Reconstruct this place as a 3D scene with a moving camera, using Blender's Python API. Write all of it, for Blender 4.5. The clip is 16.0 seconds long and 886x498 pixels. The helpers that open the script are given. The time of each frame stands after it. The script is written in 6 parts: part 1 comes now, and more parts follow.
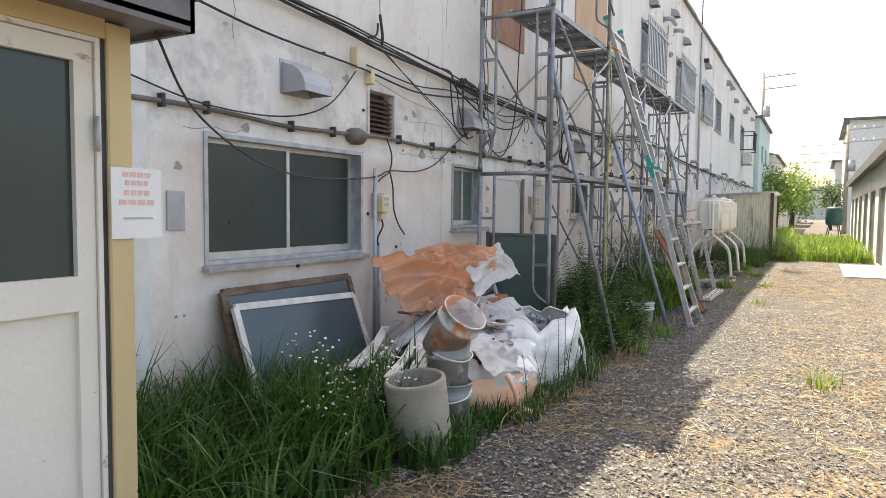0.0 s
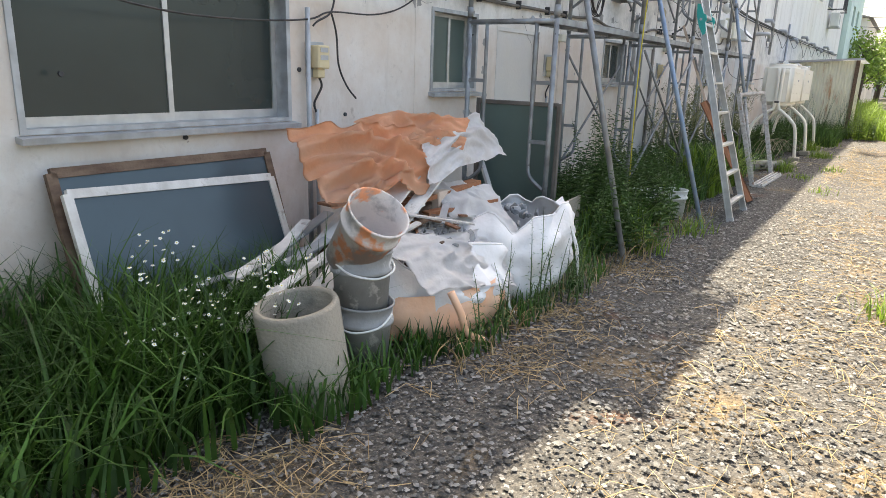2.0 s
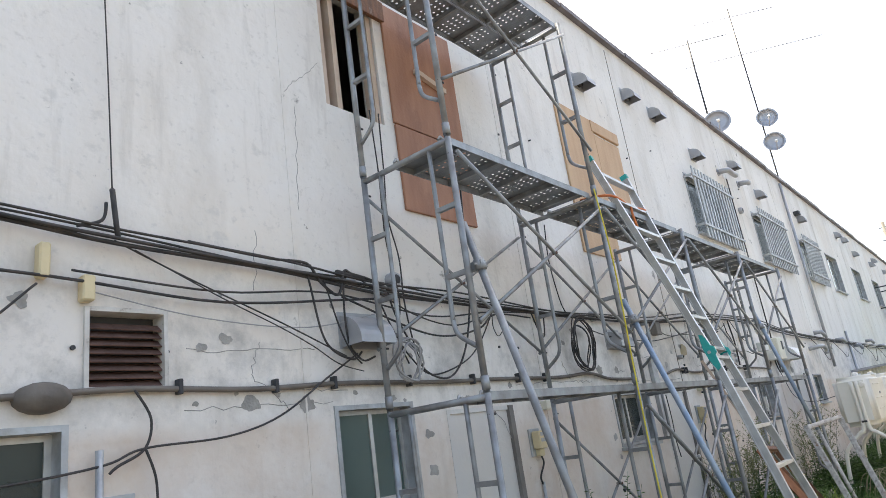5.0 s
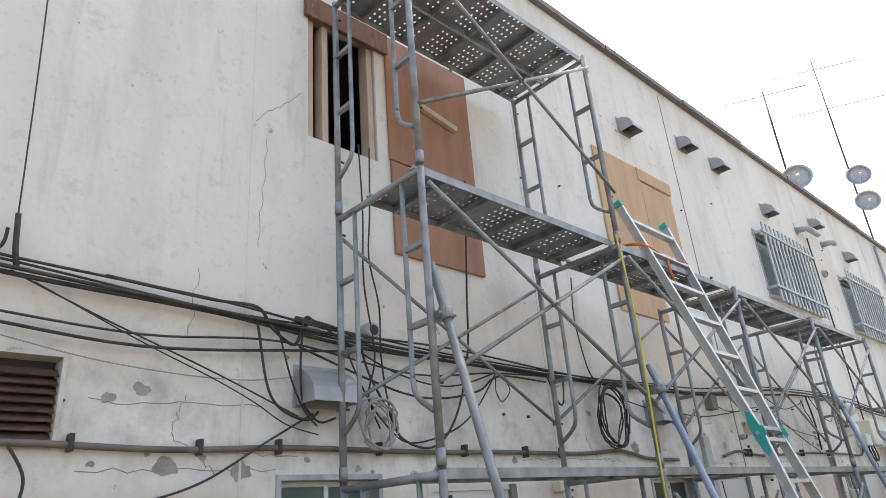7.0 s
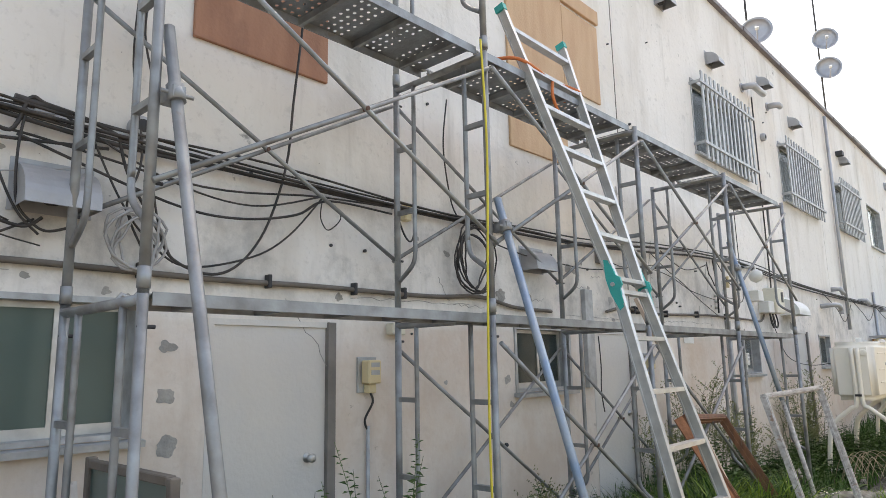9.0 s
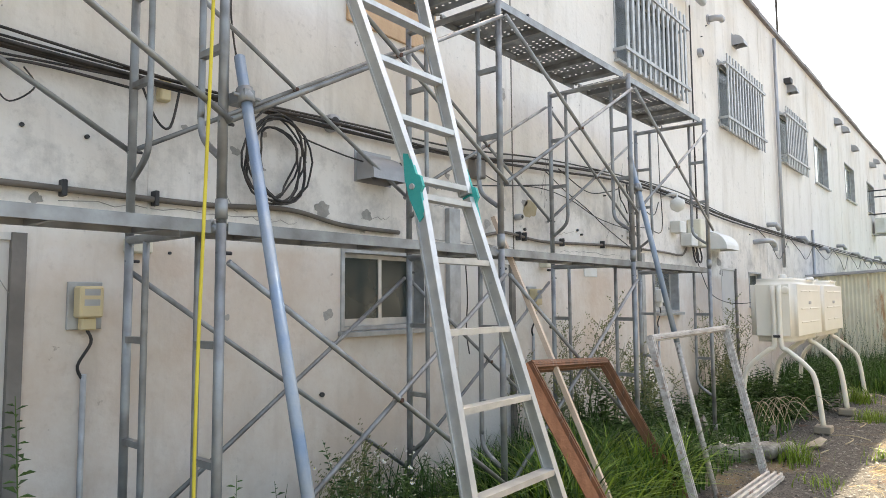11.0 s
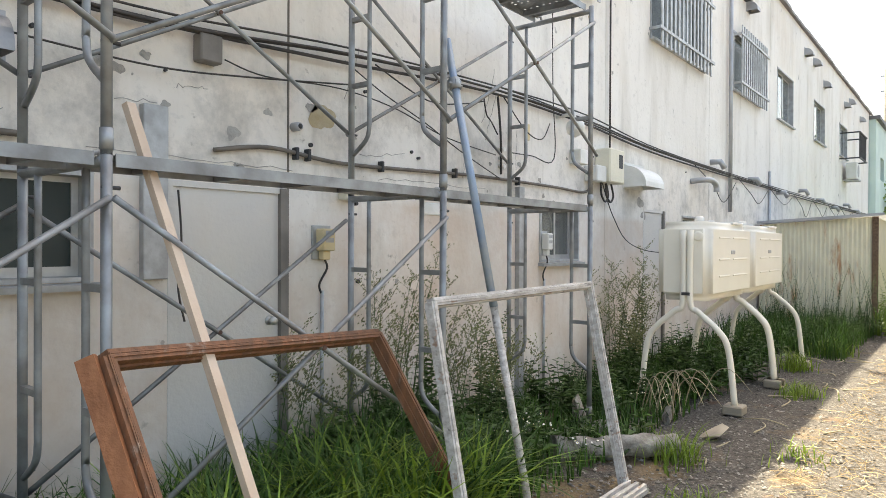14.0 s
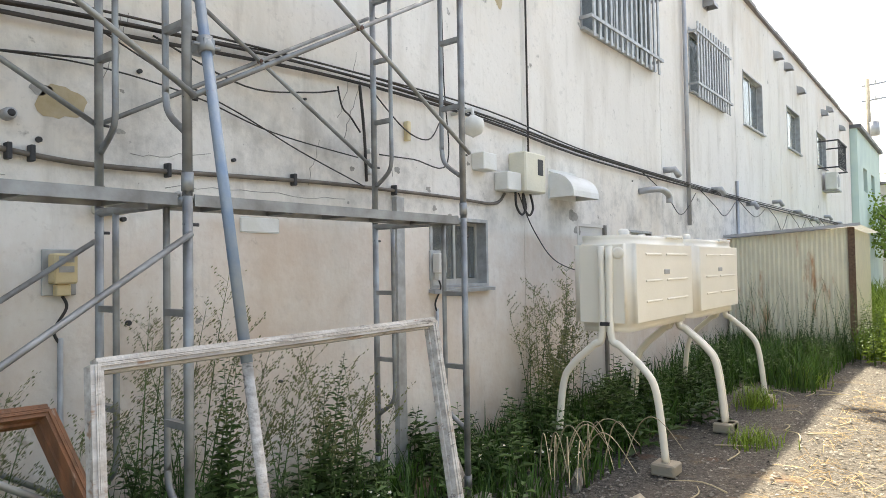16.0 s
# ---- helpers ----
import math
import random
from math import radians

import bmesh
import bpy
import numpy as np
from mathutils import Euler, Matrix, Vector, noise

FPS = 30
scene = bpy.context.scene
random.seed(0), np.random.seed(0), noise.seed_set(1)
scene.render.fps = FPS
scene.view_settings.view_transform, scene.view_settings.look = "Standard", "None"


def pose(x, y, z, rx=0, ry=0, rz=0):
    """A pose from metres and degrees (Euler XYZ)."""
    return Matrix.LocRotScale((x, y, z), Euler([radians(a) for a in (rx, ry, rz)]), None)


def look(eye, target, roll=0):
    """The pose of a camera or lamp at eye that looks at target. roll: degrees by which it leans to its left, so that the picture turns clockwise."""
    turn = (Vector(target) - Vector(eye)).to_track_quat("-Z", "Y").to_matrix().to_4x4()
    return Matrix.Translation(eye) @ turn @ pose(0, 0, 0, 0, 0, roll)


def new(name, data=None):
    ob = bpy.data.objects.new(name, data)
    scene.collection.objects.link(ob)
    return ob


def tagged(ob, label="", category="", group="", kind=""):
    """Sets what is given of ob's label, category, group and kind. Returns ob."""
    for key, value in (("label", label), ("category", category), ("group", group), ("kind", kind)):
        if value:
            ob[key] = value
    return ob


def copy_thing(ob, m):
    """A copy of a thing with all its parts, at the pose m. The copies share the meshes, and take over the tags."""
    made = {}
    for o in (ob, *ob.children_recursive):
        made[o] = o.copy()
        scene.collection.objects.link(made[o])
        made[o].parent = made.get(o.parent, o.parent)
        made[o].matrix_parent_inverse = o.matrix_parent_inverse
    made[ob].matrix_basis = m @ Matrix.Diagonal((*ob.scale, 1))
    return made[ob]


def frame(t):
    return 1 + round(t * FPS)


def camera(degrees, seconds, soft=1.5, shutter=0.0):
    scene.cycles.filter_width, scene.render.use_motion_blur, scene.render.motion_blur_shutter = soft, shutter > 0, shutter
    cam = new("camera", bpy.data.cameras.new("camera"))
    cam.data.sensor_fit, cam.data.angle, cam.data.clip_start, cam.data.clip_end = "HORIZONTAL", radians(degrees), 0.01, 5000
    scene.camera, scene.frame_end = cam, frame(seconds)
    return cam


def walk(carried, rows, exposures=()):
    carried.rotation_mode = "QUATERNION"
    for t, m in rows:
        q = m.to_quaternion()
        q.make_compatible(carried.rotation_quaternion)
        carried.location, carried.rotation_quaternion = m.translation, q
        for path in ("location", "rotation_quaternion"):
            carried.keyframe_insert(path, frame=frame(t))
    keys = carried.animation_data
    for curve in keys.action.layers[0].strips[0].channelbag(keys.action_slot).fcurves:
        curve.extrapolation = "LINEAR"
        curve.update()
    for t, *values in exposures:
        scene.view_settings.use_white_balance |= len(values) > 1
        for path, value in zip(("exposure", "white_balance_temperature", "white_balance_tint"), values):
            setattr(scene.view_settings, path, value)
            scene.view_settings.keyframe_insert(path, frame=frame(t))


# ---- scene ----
cam = camera(67.2, 16.0, soft=0.8)
METRES, EYE, TILT, LEAN, TURN = 11.1, 1.5, 0.0, 0.0, 29.4
ROWS = [
    (0.0, 0.0, 0.0, 0.0, 0.03, -3.37, -0.56),
    (0.5, 0.0182, 0.0277, -0.0002, 1.52, -8.93, -1.22),
    (1.0, 0.0289, 0.0627, -0.0022, 1.52, -12.59, -1.21),
    (1.5, 0.0436, 0.0917, -0.0023, 2.62, -13.24, -1.39),
    (2.0, 0.0613, 0.117, -0.002, 4.84, -14.91, -1.83),
    (2.5, 0.0736, 0.1495, -0.0029, 3.67, -14.68, -2.62),
    (3.0, 0.089, 0.1774, 0.0002, 4.22, -12.0, -0.71),
    (3.5, 0.1093, 0.201, 0.0073, 5.13, -2.72, 2.64),
    (4.0, 0.12, 0.2238, 0.0088, 4.75, 6.45, 4.98),
    (4.5, 0.1302, 0.2451, 0.0114, 7.78, 12.53, 7.22),
    (7.0, 0.1871, 0.3325, 0.0144, 17.47, 22.64, 4.38),
    (7.5, 0.197, 0.3516, 0.0138, 18.01, 23.1, 3.7),
    (8.0, 0.2059, 0.3761, 0.0109, 18.68, 22.92, 4.3),
    (8.5, 0.2244, 0.4014, 0.0113, 16.89, 15.84, 2.13),
    (9.0, 0.2443, 0.4295, 0.0121, 13.44, 9.82, 1.12),
    (11.5, 0.3297, 0.583, 0.0079, 10.21, 3.1, 0.4),
    (12.0, 0.349, 0.6117, 0.0087, 10.1, 0.88, -0.28),
    (12.5, 0.3649, 0.6418, 0.0084, 8.91, 0.06, -0.33),
    (13.0, 0.3831, 0.6706, 0.0061, 9.83, 0.56, -0.06),
    (13.5, 0.405, 0.6994, 0.008, 11.36, -0.03, -1.35),
    (14.0, 0.4231, 0.7333, 0.0073, 9.19, -0.32, -0.25),
    (14.5, 0.4406, 0.7627, 0.0075, 9.49, 0.96, 0.65),
    (15.0, 0.4624, 0.7909, 0.0073, 11.35, 0.68, 0.18),
    (15.5, 0.4791, 0.8237, 0.0074, 9.86, 0.78, 0.34),
    (16.0, 0.4996, 0.8559, 0.0081, 8.75, 1.57, 0.98),
]
walk(cam, [(t, pose(0, 0, EYE, TILT, LEAN, TURN) @ pose(METRES * x, METRES * y, METRES * z, 90 + pitch, roll, yaw)) for t, x, y, z, yaw, pitch, roll in ROWS],
     [(0.0, 1.62, 7600, 10), (1.5, 1.78, 7500, 8), (2.8, 1.80, 7400, 8), (3.5, 1.95, 7200, 8), (4.0, 1.85, 7200, 8), (7.0, 1.62, 7600, 9), (8.5, 1.60, 7900, 9), (9.0, 1.78, 7900, 9), (12.5, 1.99, 8000, 7), (14.0, 1.94, 7950, 7), (16.0, 1.88, 7900, 7)])
pi = math.pi
# ---- light ----
SUN_EL, SUN_AZ = radians(62.0), radians(324.2)      # high, from beyond the roof and up the lane
world = bpy.data.worlds.new("sky")
scene.world = world
world.use_nodes = True
wn = world.node_tree.nodes
sky = wn.new("ShaderNodeTexSky")
sky.sky_type = 'NISHITA'
sky.sun_disc = False
sky.sun_elevation = SUN_EL
sky.sun_rotation = SUN_AZ
sky.air_density, sky.dust_density, sky.ozone_density = 1.0, 4.0, 1.0
wn["Background"].inputs["Strength"].default_value = 0.15
world.node_tree.links.new(sky.outputs[0], wn["Background"].inputs["Color"])
sun_data = bpy.data.lights.new("sun", 'SUN')
sun_data.energy, sun_data.angle, sun_data.color = 4.9, radians(0.6), (1.0, 0.95, 0.86)
sun = new("sun", sun_data)
sun.matrix_world = look((20 * math.sin(SUN_AZ) * math.cos(SUN_EL), 8 + 20 * math.cos(SUN_AZ) * math.cos(SUN_EL), 20 * math.sin(SUN_EL)), (0, 8, 0))

# ---- materials ----
def mat(name, col, col2=None, rough=0.7, metal=0.0, scale=6.0, bump=0.15, bscale=40.0, lo=0.35, hi=0.65, spec=0.4, island=0.0, stretch=(1, 1, 1), detail=8.0):
    """Two tones mixed by noise, grain in the bump, roughness that wanders."""
    m = bpy.data.materials.new(name)
    m.use_nodes = True
    n, l = m.node_tree.nodes, m.node_tree.links
    b = n["Principled BSDF"]
    tc = n.new("ShaderNodeTexCoord")
    mp = n.new("ShaderNodeMapping")
    mp.inputs["Scale"].default_value = stretch
    l.new(tc.outputs["Object"], mp.inputs[0])
    no = n.new("ShaderNodeTexNoise")
    no.inputs["Scale"].default_value, no.inputs["Detail"].default_value = scale, detail
    l.new(mp.outputs[0], no.inputs["Vector"])
    ra = n.new("ShaderNodeValToRGB")
    ra.color_ramp.elements[0].position, ra.color_ramp.elements[1].position = lo, hi
    ra.color_ramp.elements[0].color = (*col, 1)
    ra.color_ramp.elements[1].color = (*(col2 or tuple(c * 0.8 for c in col)), 1)
    l.new(no.outputs[0], ra.inputs[0])
    out = ra.outputs[0]
    if island:
        ge = n.new("ShaderNodeNewGeometry")
        hs = n.new("ShaderNodeHueSaturation")
        mr = n.new("ShaderNodeMapRange")
        mr.inputs["To Min"].default_value, mr.inputs["To Max"].default_value = 1 - island, 1 + island
        l.new(ge.outputs["Random Per Island"], mr.inputs[0])
        l.new(mr.outputs[0], hs.inputs["Value"])
        l.new(out, hs.inputs["Color"])
        out = hs.outputs[0]
    l.new(out, b.inputs["Base Color"])
    b.inputs["Roughness"].default_value, b.inputs["Metallic"].default_value = rough, metal
    b.inputs["Specular IOR Level"].default_value = spec
    n2 = n.new("ShaderNodeTexNoise")
    n2.inputs["Scale"].default_value, n2.inputs["Detail"].default_value = bscale, 4
    l.new(tc.outputs["Object"], n2.inputs["Vector"])
    bu = n.new("ShaderNodeBump")
    bu.inputs["Strength"].default_value, bu.inputs["Distance"].default_value = bump, 0.02
    l.new(n2.outputs[0], bu.inputs["Height"])
    l.new(bu.outputs[0], b.inputs["Normal"])
    return m


def layer(m, col, scale, lo, hi, stretch=(1, 1, 1), amount=1.0, kind="noise"):
    """Lays stains of another colour over a material made by mat()."""
    n, l = m.node_tree.nodes, m.node_tree.links
    b = n["Principled BSDF"]
    old = b.inputs["Base Color"].links[0].from_socket
    tc = n.new("ShaderNodeTexCoord")
    mp = n.new("ShaderNodeMapping")
    mp.inputs["Scale"].default_value = stretch
    mp.inputs["Location"].default_value = (scale * 1.7, lo * 9, hi * 5)
    l.new(tc.outputs["Object"], mp.inputs[0])
    no = n.new("ShaderNodeTexNoise") if kind == "noise" else n.new("ShaderNodeTexVoronoi")
    no.inputs["Scale"].default_value = scale
    if kind == "noise":
        no.inputs["Detail"].default_value = 9
        no.inputs["Roughness"].default_value = 0.62
    l.new(mp.outputs[0], no.inputs["Vector"])
    mr = n.new("ShaderNodeMapRange")
    mr.inputs["From Min"].default_value, mr.inputs["From Max"].default_value = lo, hi
    mr.inputs["To Max"].default_value = amount
    l.new(no.outputs[0], mr.inputs[0])
    mx = n.new("ShaderNodeMix")
    mx.data_type = 'RGBA'
    l.new(mr.outputs[0], mx.inputs[0])
    l.new(old, mx.inputs[6])
    mx.inputs[7].default_value = (*col, 1)
    l.new(mx.outputs[2], b.inputs["Base Color"])
    return m


def broken_coat(m, col, z0, z1, z2, z3, scale, lo, hi, amount):
    """An old coat of another colour between two heights (the warm paint of the ground floor, the soot of the cable run), worn into patches."""
    n, l = m.node_tree.nodes, m.node_tree.links
    b = n["Principled BSDF"]
    old = b.inputs["Base Color"].links[0].from_socket
    tc, sep = n.new("ShaderNodeTexCoord"), n.new("ShaderNodeSeparateXYZ")
    l.new(tc.outputs["Object"], sep.inputs[0])
    fac = None
    for za, zb in ((z0, z1), (z3, z2)):
        mr = n.new("ShaderNodeMapRange")
        mr.inputs["From Min"].default_value, mr.inputs["From Max"].default_value = za, zb
        l.new(sep.outputs[2], mr.inputs[0])
        if fac is None:
            fac = mr.outputs[0]
        else:
            mu = n.new("ShaderNodeMath")
            mu.operation = 'MULTIPLY'
            l.new(fac, mu.inputs[0])
            l.new(mr.outputs[0], mu.inputs[1])
            fac = mu.outputs[0]
    no = n.new("ShaderNodeTexNoise")
    no.inputs["Scale"].default_value, no.inputs["Detail"].default_value, no.inputs["Roughness"].default_value = scale, 10, 0.7
    l.new(tc.outputs["Object"], no.inputs["Vector"])
    mr = n.new("ShaderNodeMapRange")
    mr.inputs["From Min"].default_value, mr.inputs["From Max"].default_value, mr.inputs["To Max"].default_value = lo, hi, amount
    l.new(no.outputs[0], mr.inputs[0])
    mu = n.new("ShaderNodeMath")
    mu.operation = 'MULTIPLY'
    l.new(fac, mu.inputs[0])
    l.new(mr.outputs[0], mu.inputs[1])
    mx = n.new("ShaderNodeMix")
    mx.data_type = 'RGBA'
    l.new(mu.outputs[0], mx.inputs[0])
    l.new(old, mx.inputs[6])
    mx.inputs[7].default_value = (*col, 1)
    l.new(mx.outputs[2], b.inputs["Base Color"])


PLASTER = mat("plaster", (0.83, 0.80, 0.755), (0.78, 0.745, 0.70), 0.9, scale=0.8, bump=0.25, bscale=14)
layer(PLASTER, (0.50, 0.45, 0.38), 1.1, 0.5, 0.76, (1, 1.6, 0.45), 0.55)
layer(PLASTER, (0.38, 0.35, 0.31), 2.2, 0.57, 0.78, (1, 2.5, 0.3), 0.5)
layer(PLASTER, (0.25, 0.24, 0.22), 3.3, 0.67, 0.71, (1, 1, 1), 0.85)
layer(PLASTER, (0.74, 0.62, 0.48), 0.35, 0.5, 0.72, (1, 1, 1), 0.4)
layer(PLASTER, (0.2, 0.19, 0.17), 11, 0.70, 0.73, (1, 1, 1), 0.8)
layer(PLASTER, (0.52, 0.50, 0.47), 5.5, 0.60, 0.68, (1, 1, 1.3), 0.35)
layer(PLASTER, (0.60, 0.57, 0.53), 24, 0.58, 0.70, (1, 1, 1), 0.5)
broken_coat(PLASTER, (0.62, 0.50, 0.40), -1.0, -0.5, 1.88, 1.96, 0.6, 0.36, 0.60, 0.8)
broken_coat(PLASTER, (0.30, 0.29, 0.27), 1.85, 2.1, 2.5, 3.0, 2.6, 0.46, 0.72, 0.75)
MINT = mat("mint_plaster", (0.6, 0.72, 0.66), (0.52, 0.64, 0.6), 0.9, scale=1.0)
FARWALL = mat("far_plaster", (0.62, 0.6, 0.56), (0.5, 0.49, 0.47), 0.9, scale=0.6)
GREYROOF = mat("dark_roof_metal", (0.10, 0.10, 0.11), (0.16, 0.15, 0.15), 0.55, scale=3)
BROWNROOF = mat("brown_metal", (0.13, 0.11, 0.11), (0.19, 0.17, 0.17), 0.5, scale=4)
GALV = mat("galvanised_steel", (0.36, 0.38, 0.39), (0.22, 0.22, 0.22), 0.5, 0.55, scale=7, bump=0.08)
layer(GALV, (0.30, 0.22, 0.15), 9, 0.64, 0.72, (1, 1, 1), 0.7)
GALV_BLUE = mat("blue_painted_steel", (0.2, 0.29, 0.42), (0.33, 0.38, 0.43), 0.5, 0.3, scale=7)
layer(GALV_BLUE, (0.3, 0.13, 0.07), 8, 0.68, 0.72)
ALU = mat("aluminium", (0.62, 0.62, 0.6), (0.5, 0.5, 0.49), 0.42, 0.7, scale=12, bump=0.05)
ALU_DULL = mat("dull_aluminium", (0.5, 0.52, 0.53), (0.36, 0.36, 0.36), 0.5, 0.4, scale=10)
WHITEPAINT = mat("weathered_white_paint", (0.72, 0.70, 0.66), (0.52, 0.49, 0.45), 0.75, scale=7, stretch=(1, 1, 1))
layer(WHITEPAINT, (0.25, 0.2, 0.16), 14, 0.6, 0.7, (1, 1, 1), 0.8)
BROWNWOOD = mat("brown_wood", (0.24, 0.105, 0.052), (0.14, 0.07, 0.04), 0.7, scale=5, stretch=(6, 6, 1), bump=0.3)
layer(BROWNWOOD, (0.42, 0.36, 0.3), 6, 0.6, 0.72, (3, 3, 1), 0.7)
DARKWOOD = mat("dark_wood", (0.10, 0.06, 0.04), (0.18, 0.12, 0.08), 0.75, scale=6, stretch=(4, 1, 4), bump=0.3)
OLDWHITE = mat("peeling_white_wood", (0.60, 0.58, 0.55), (0.40, 0.37, 0.34), 0.85, scale=6, stretch=(5, 1, 5), bump=0.4)
layer(OLDWHITE, (0.30, 0.17, 0.10), 5, 0.60, 0.68, (3, 1, 3), 0.8)
layer(OLDWHITE, (0.12, 0.11, 0.10), 13, 0.60, 0.68, (3, 0.6, 3), 0.8)
ORANGEWOOD = mat("orange_brown_wood", (0.36, 0.15, 0.07), (0.27, 0.11, 0.05), 0.65, scale=4, stretch=(8, 8, 1), bump=0.3)
layer(ORANGEWOOD, (0.50, 0.38, 0.28), 9, 0.66, 0.72, (2, 2, 1), 0.7)
BATTEN = mat("pale_batten_wood", (0.62, 0.5, 0.4), (0.55, 0.42, 0.32), 0.7, scale=5)
PLY = mat("red_brown_plywood", (0.40, 0.20, 0.12), (0.32, 0.15, 0.09), 0.65, scale=2.5, stretch=(1, 3, 0.6))
layer(PLY, (0.16, 0.07, 0.05), 1.6, 0.58, 0.8, (1, 2, 1), 0.7)
PLY2 = mat("pale_plywood", (0.60, 0.40, 0.24), (0.54, 0.34, 0.2), 0.65, scale=2.5, stretch=(1, 3, 0.6))
layer(PLY2, (0.36, 0.2, 0.1), 1.3, 0.56, 0.8, (1, 1, 1), 0.6)
TARP_O = mat("orange_tarp", (0.90, 0.47, 0.26), (0.88, 0.56, 0.38), 0.5, scale=4, bump=0.25, bscale=22)
TARP_W = mat("white_tarp", (0.85, 0.83, 0.81), (0.78, 0.75, 0.73), 0.6, scale=5, bump=0.25, bscale=26)
layer(TARP_W, (0.42, 0.36, 0.3), 5, 0.62, 0.78, (1, 1, 1), 0.6)
CONC = mat("concrete", (0.38, 0.34, 0.27), (0.29, 0.26, 0.21), 0.92, scale=3, bump=0.35, bscale=60)
layer(CONC, (0.13, 0.13, 0.11), 4, 0.58, 0.75, (1, 1, 1), 0.7)
STONE = mat("grey_rubble", (0.36, 0.35, 0.34), (0.2, 0.2, 0.2), 0.92, scale=9, bump=0.5, island=0.4)
LOGM = mat("lichen_bark", (0.33, 0.32, 0.29), (0.16, 0.14, 0.12), 0.95, scale=12, bump=0.8, bscale=30)
BUCKET = mat("cement_grey_plastic", (0.34, 0.34, 0.33), (0.24, 0.24, 0.235), 0.6, scale=6)
layer(BUCKET, (0.66, 0.64, 0.62), 9, 0.55, 0.62, (1, 1, 1), 0.8)
BUCKET_O = mat("orange_splashed_plastic", (0.62, 0.58, 0.55), (0.72, 0.30, 0.15), 0.6, scale=7, lo=0.54, hi=0.60)
layer(BUCKET_O, (0.30, 0.29, 0.28), 6, 0.52, 0.62, (1, 1, 1), 0.8)
WHITEPL = mat("white_plastic", (0.75, 0.75, 0.73), (0.66, 0.66, 0.62), 0.45, scale=5)
CREAM = mat("cream_plastic", (0.72, 0.60, 0.36), (0.66, 0.55, 0.34), 0.5, scale=8)
LIGHTBOX = mat("pale_box_plastic", (0.72, 0.68, 0.55), (0.66, 0.63, 0.52), 0.5, scale=6)
TANKM = mat("cream_tank_paint", (0.84, 0.81, 0.72), (0.80, 0.77, 0.68), 0.38, scale=3, bump=0.05)
layer(TANKM, (0.5, 0.42, 0.3), 4, 0.66, 0.85, (1, 1, 0.4), 0.5)
CABLE = mat("black_cable", (0.03, 0.03, 0.03), (0.07, 0.06, 0.055), 0.6, scale=8)
CONDUIT = mat("brown_grey_conduit", (0.19, 0.165, 0.14), (0.12, 0.105, 0.09), 0.7, scale=6)
WIREGREY = mat("grey_wire", (0.42, 0.41, 0.4), (0.34, 0.33, 0.32), 0.6)
RUST = mat("rusty_louvre", (0.09, 0.05, 0.04), (0.16, 0.09, 0.07), 0.8, scale=9, bump=0.4)
DARK = mat("dark_metal", (0.035, 0.035, 0.04), (0.06, 0.06, 0.06), 0.6)
TEAL = mat("teal_plastic", (0.02, 0.42, 0.38), (0.03, 0.36, 0.33), 0.5)
YELLOW = mat("yellow_rope", (0.75, 0.62, 0.08), (0.65, 0.52, 0.06), 0.7)
ROPE_O = mat("orange_rope", (0.65, 0.2, 0.07), (0.5, 0.14, 0.05), 0.8)
HOODM = mat("grey_hood_metal", (0.45, 0.46, 0.48), (0.38, 0.38, 0.39), 0.45, 0.4, scale=5)
PAPER = mat("white_paper", (0.80, 0.79, 0.77), (0.76, 0.75, 0.73), 0.8, scale=3)
REDINK = mat("faded_red_ink", (0.78, 0.46, 0.42), (0.76, 0.5, 0.46), 0.8)
BLACKINK = mat("faded_grey_ink", (0.4, 0.4, 0.4), (0.5, 0.5, 0.5), 0.8)
BEIGE = mat("beige_painted_post", (0.60, 0.46, 0.24), (0.54, 0.42, 0.23), 0.6, scale=4, stretch=(1, 1, 0.3))
DOORW = mat("old_white_door_paint", (0.74, 0.70, 0.62), (0.66, 0.62, 0.54), 0.55, scale=2)
layer(DOORW, (0.38, 0.18, 0.07), 7, 0.64, 0.7, (1, 1, 1.5), 0.8)
BLUEDOOR = mat("pale_door_paint", (0.66, 0.63, 0.58), (0.60, 0.59, 0.575), 0.6, scale=1.5)
JAMB = mat("brown_grey_jamb", (0.17, 0.155, 0.14), (0.24, 0.22, 0.2), 0.7, scale=5)
layer(BLUEDOOR, (0.6, 0.5, 0.38), 1.2, 0.5, 0.8, (1, 1, 0.4), 0.5)
CORR = mat("corrugated_cream_sheet", (0.80, 0.77, 0.60), (0.72, 0.69, 0.54), 0.8, 0.0, scale=3)
layer(CORR, (0.42, 0.20, 0.08), 2.4, 0.58, 0.68, (1.8, 1, 0.4), 0.85)
GROUND = mat("gravel_ground", (0.11, 0.10, 0.088), (0.045, 0.042, 0.038), 0.95, scale=30, bump=0.9, bscale=70)
layer(GROUND, (0.25, 0.235, 0.21), 55, 0.55, 0.68, (1, 1, 1), 0.9)
layer(GROUND, (0.25, 0.17, 0.08), 0.9, 0.54, 0.68, (1, 0.8, 1), 0.75)
layer(GROUND, (0.13, 0.065, 0.04), 1.7, 0.62, 0.7, (1, 1, 1), 0.7)
PEBBLE = mat("gravel_stones", (0.20, 0.19, 0.175), (0.10, 0.098, 0.092), 0.85, scale=15, island=0.75)
STRAW = mat("dry_straw", (0.40, 0.30, 0.16), (0.23, 0.16, 0.08), 0.85, scale=5, island=0.35)
APRON = mat("concrete_apron", (0.42, 0.41, 0.38), (0.34, 0.33, 0.31), 0.9, scale=3)
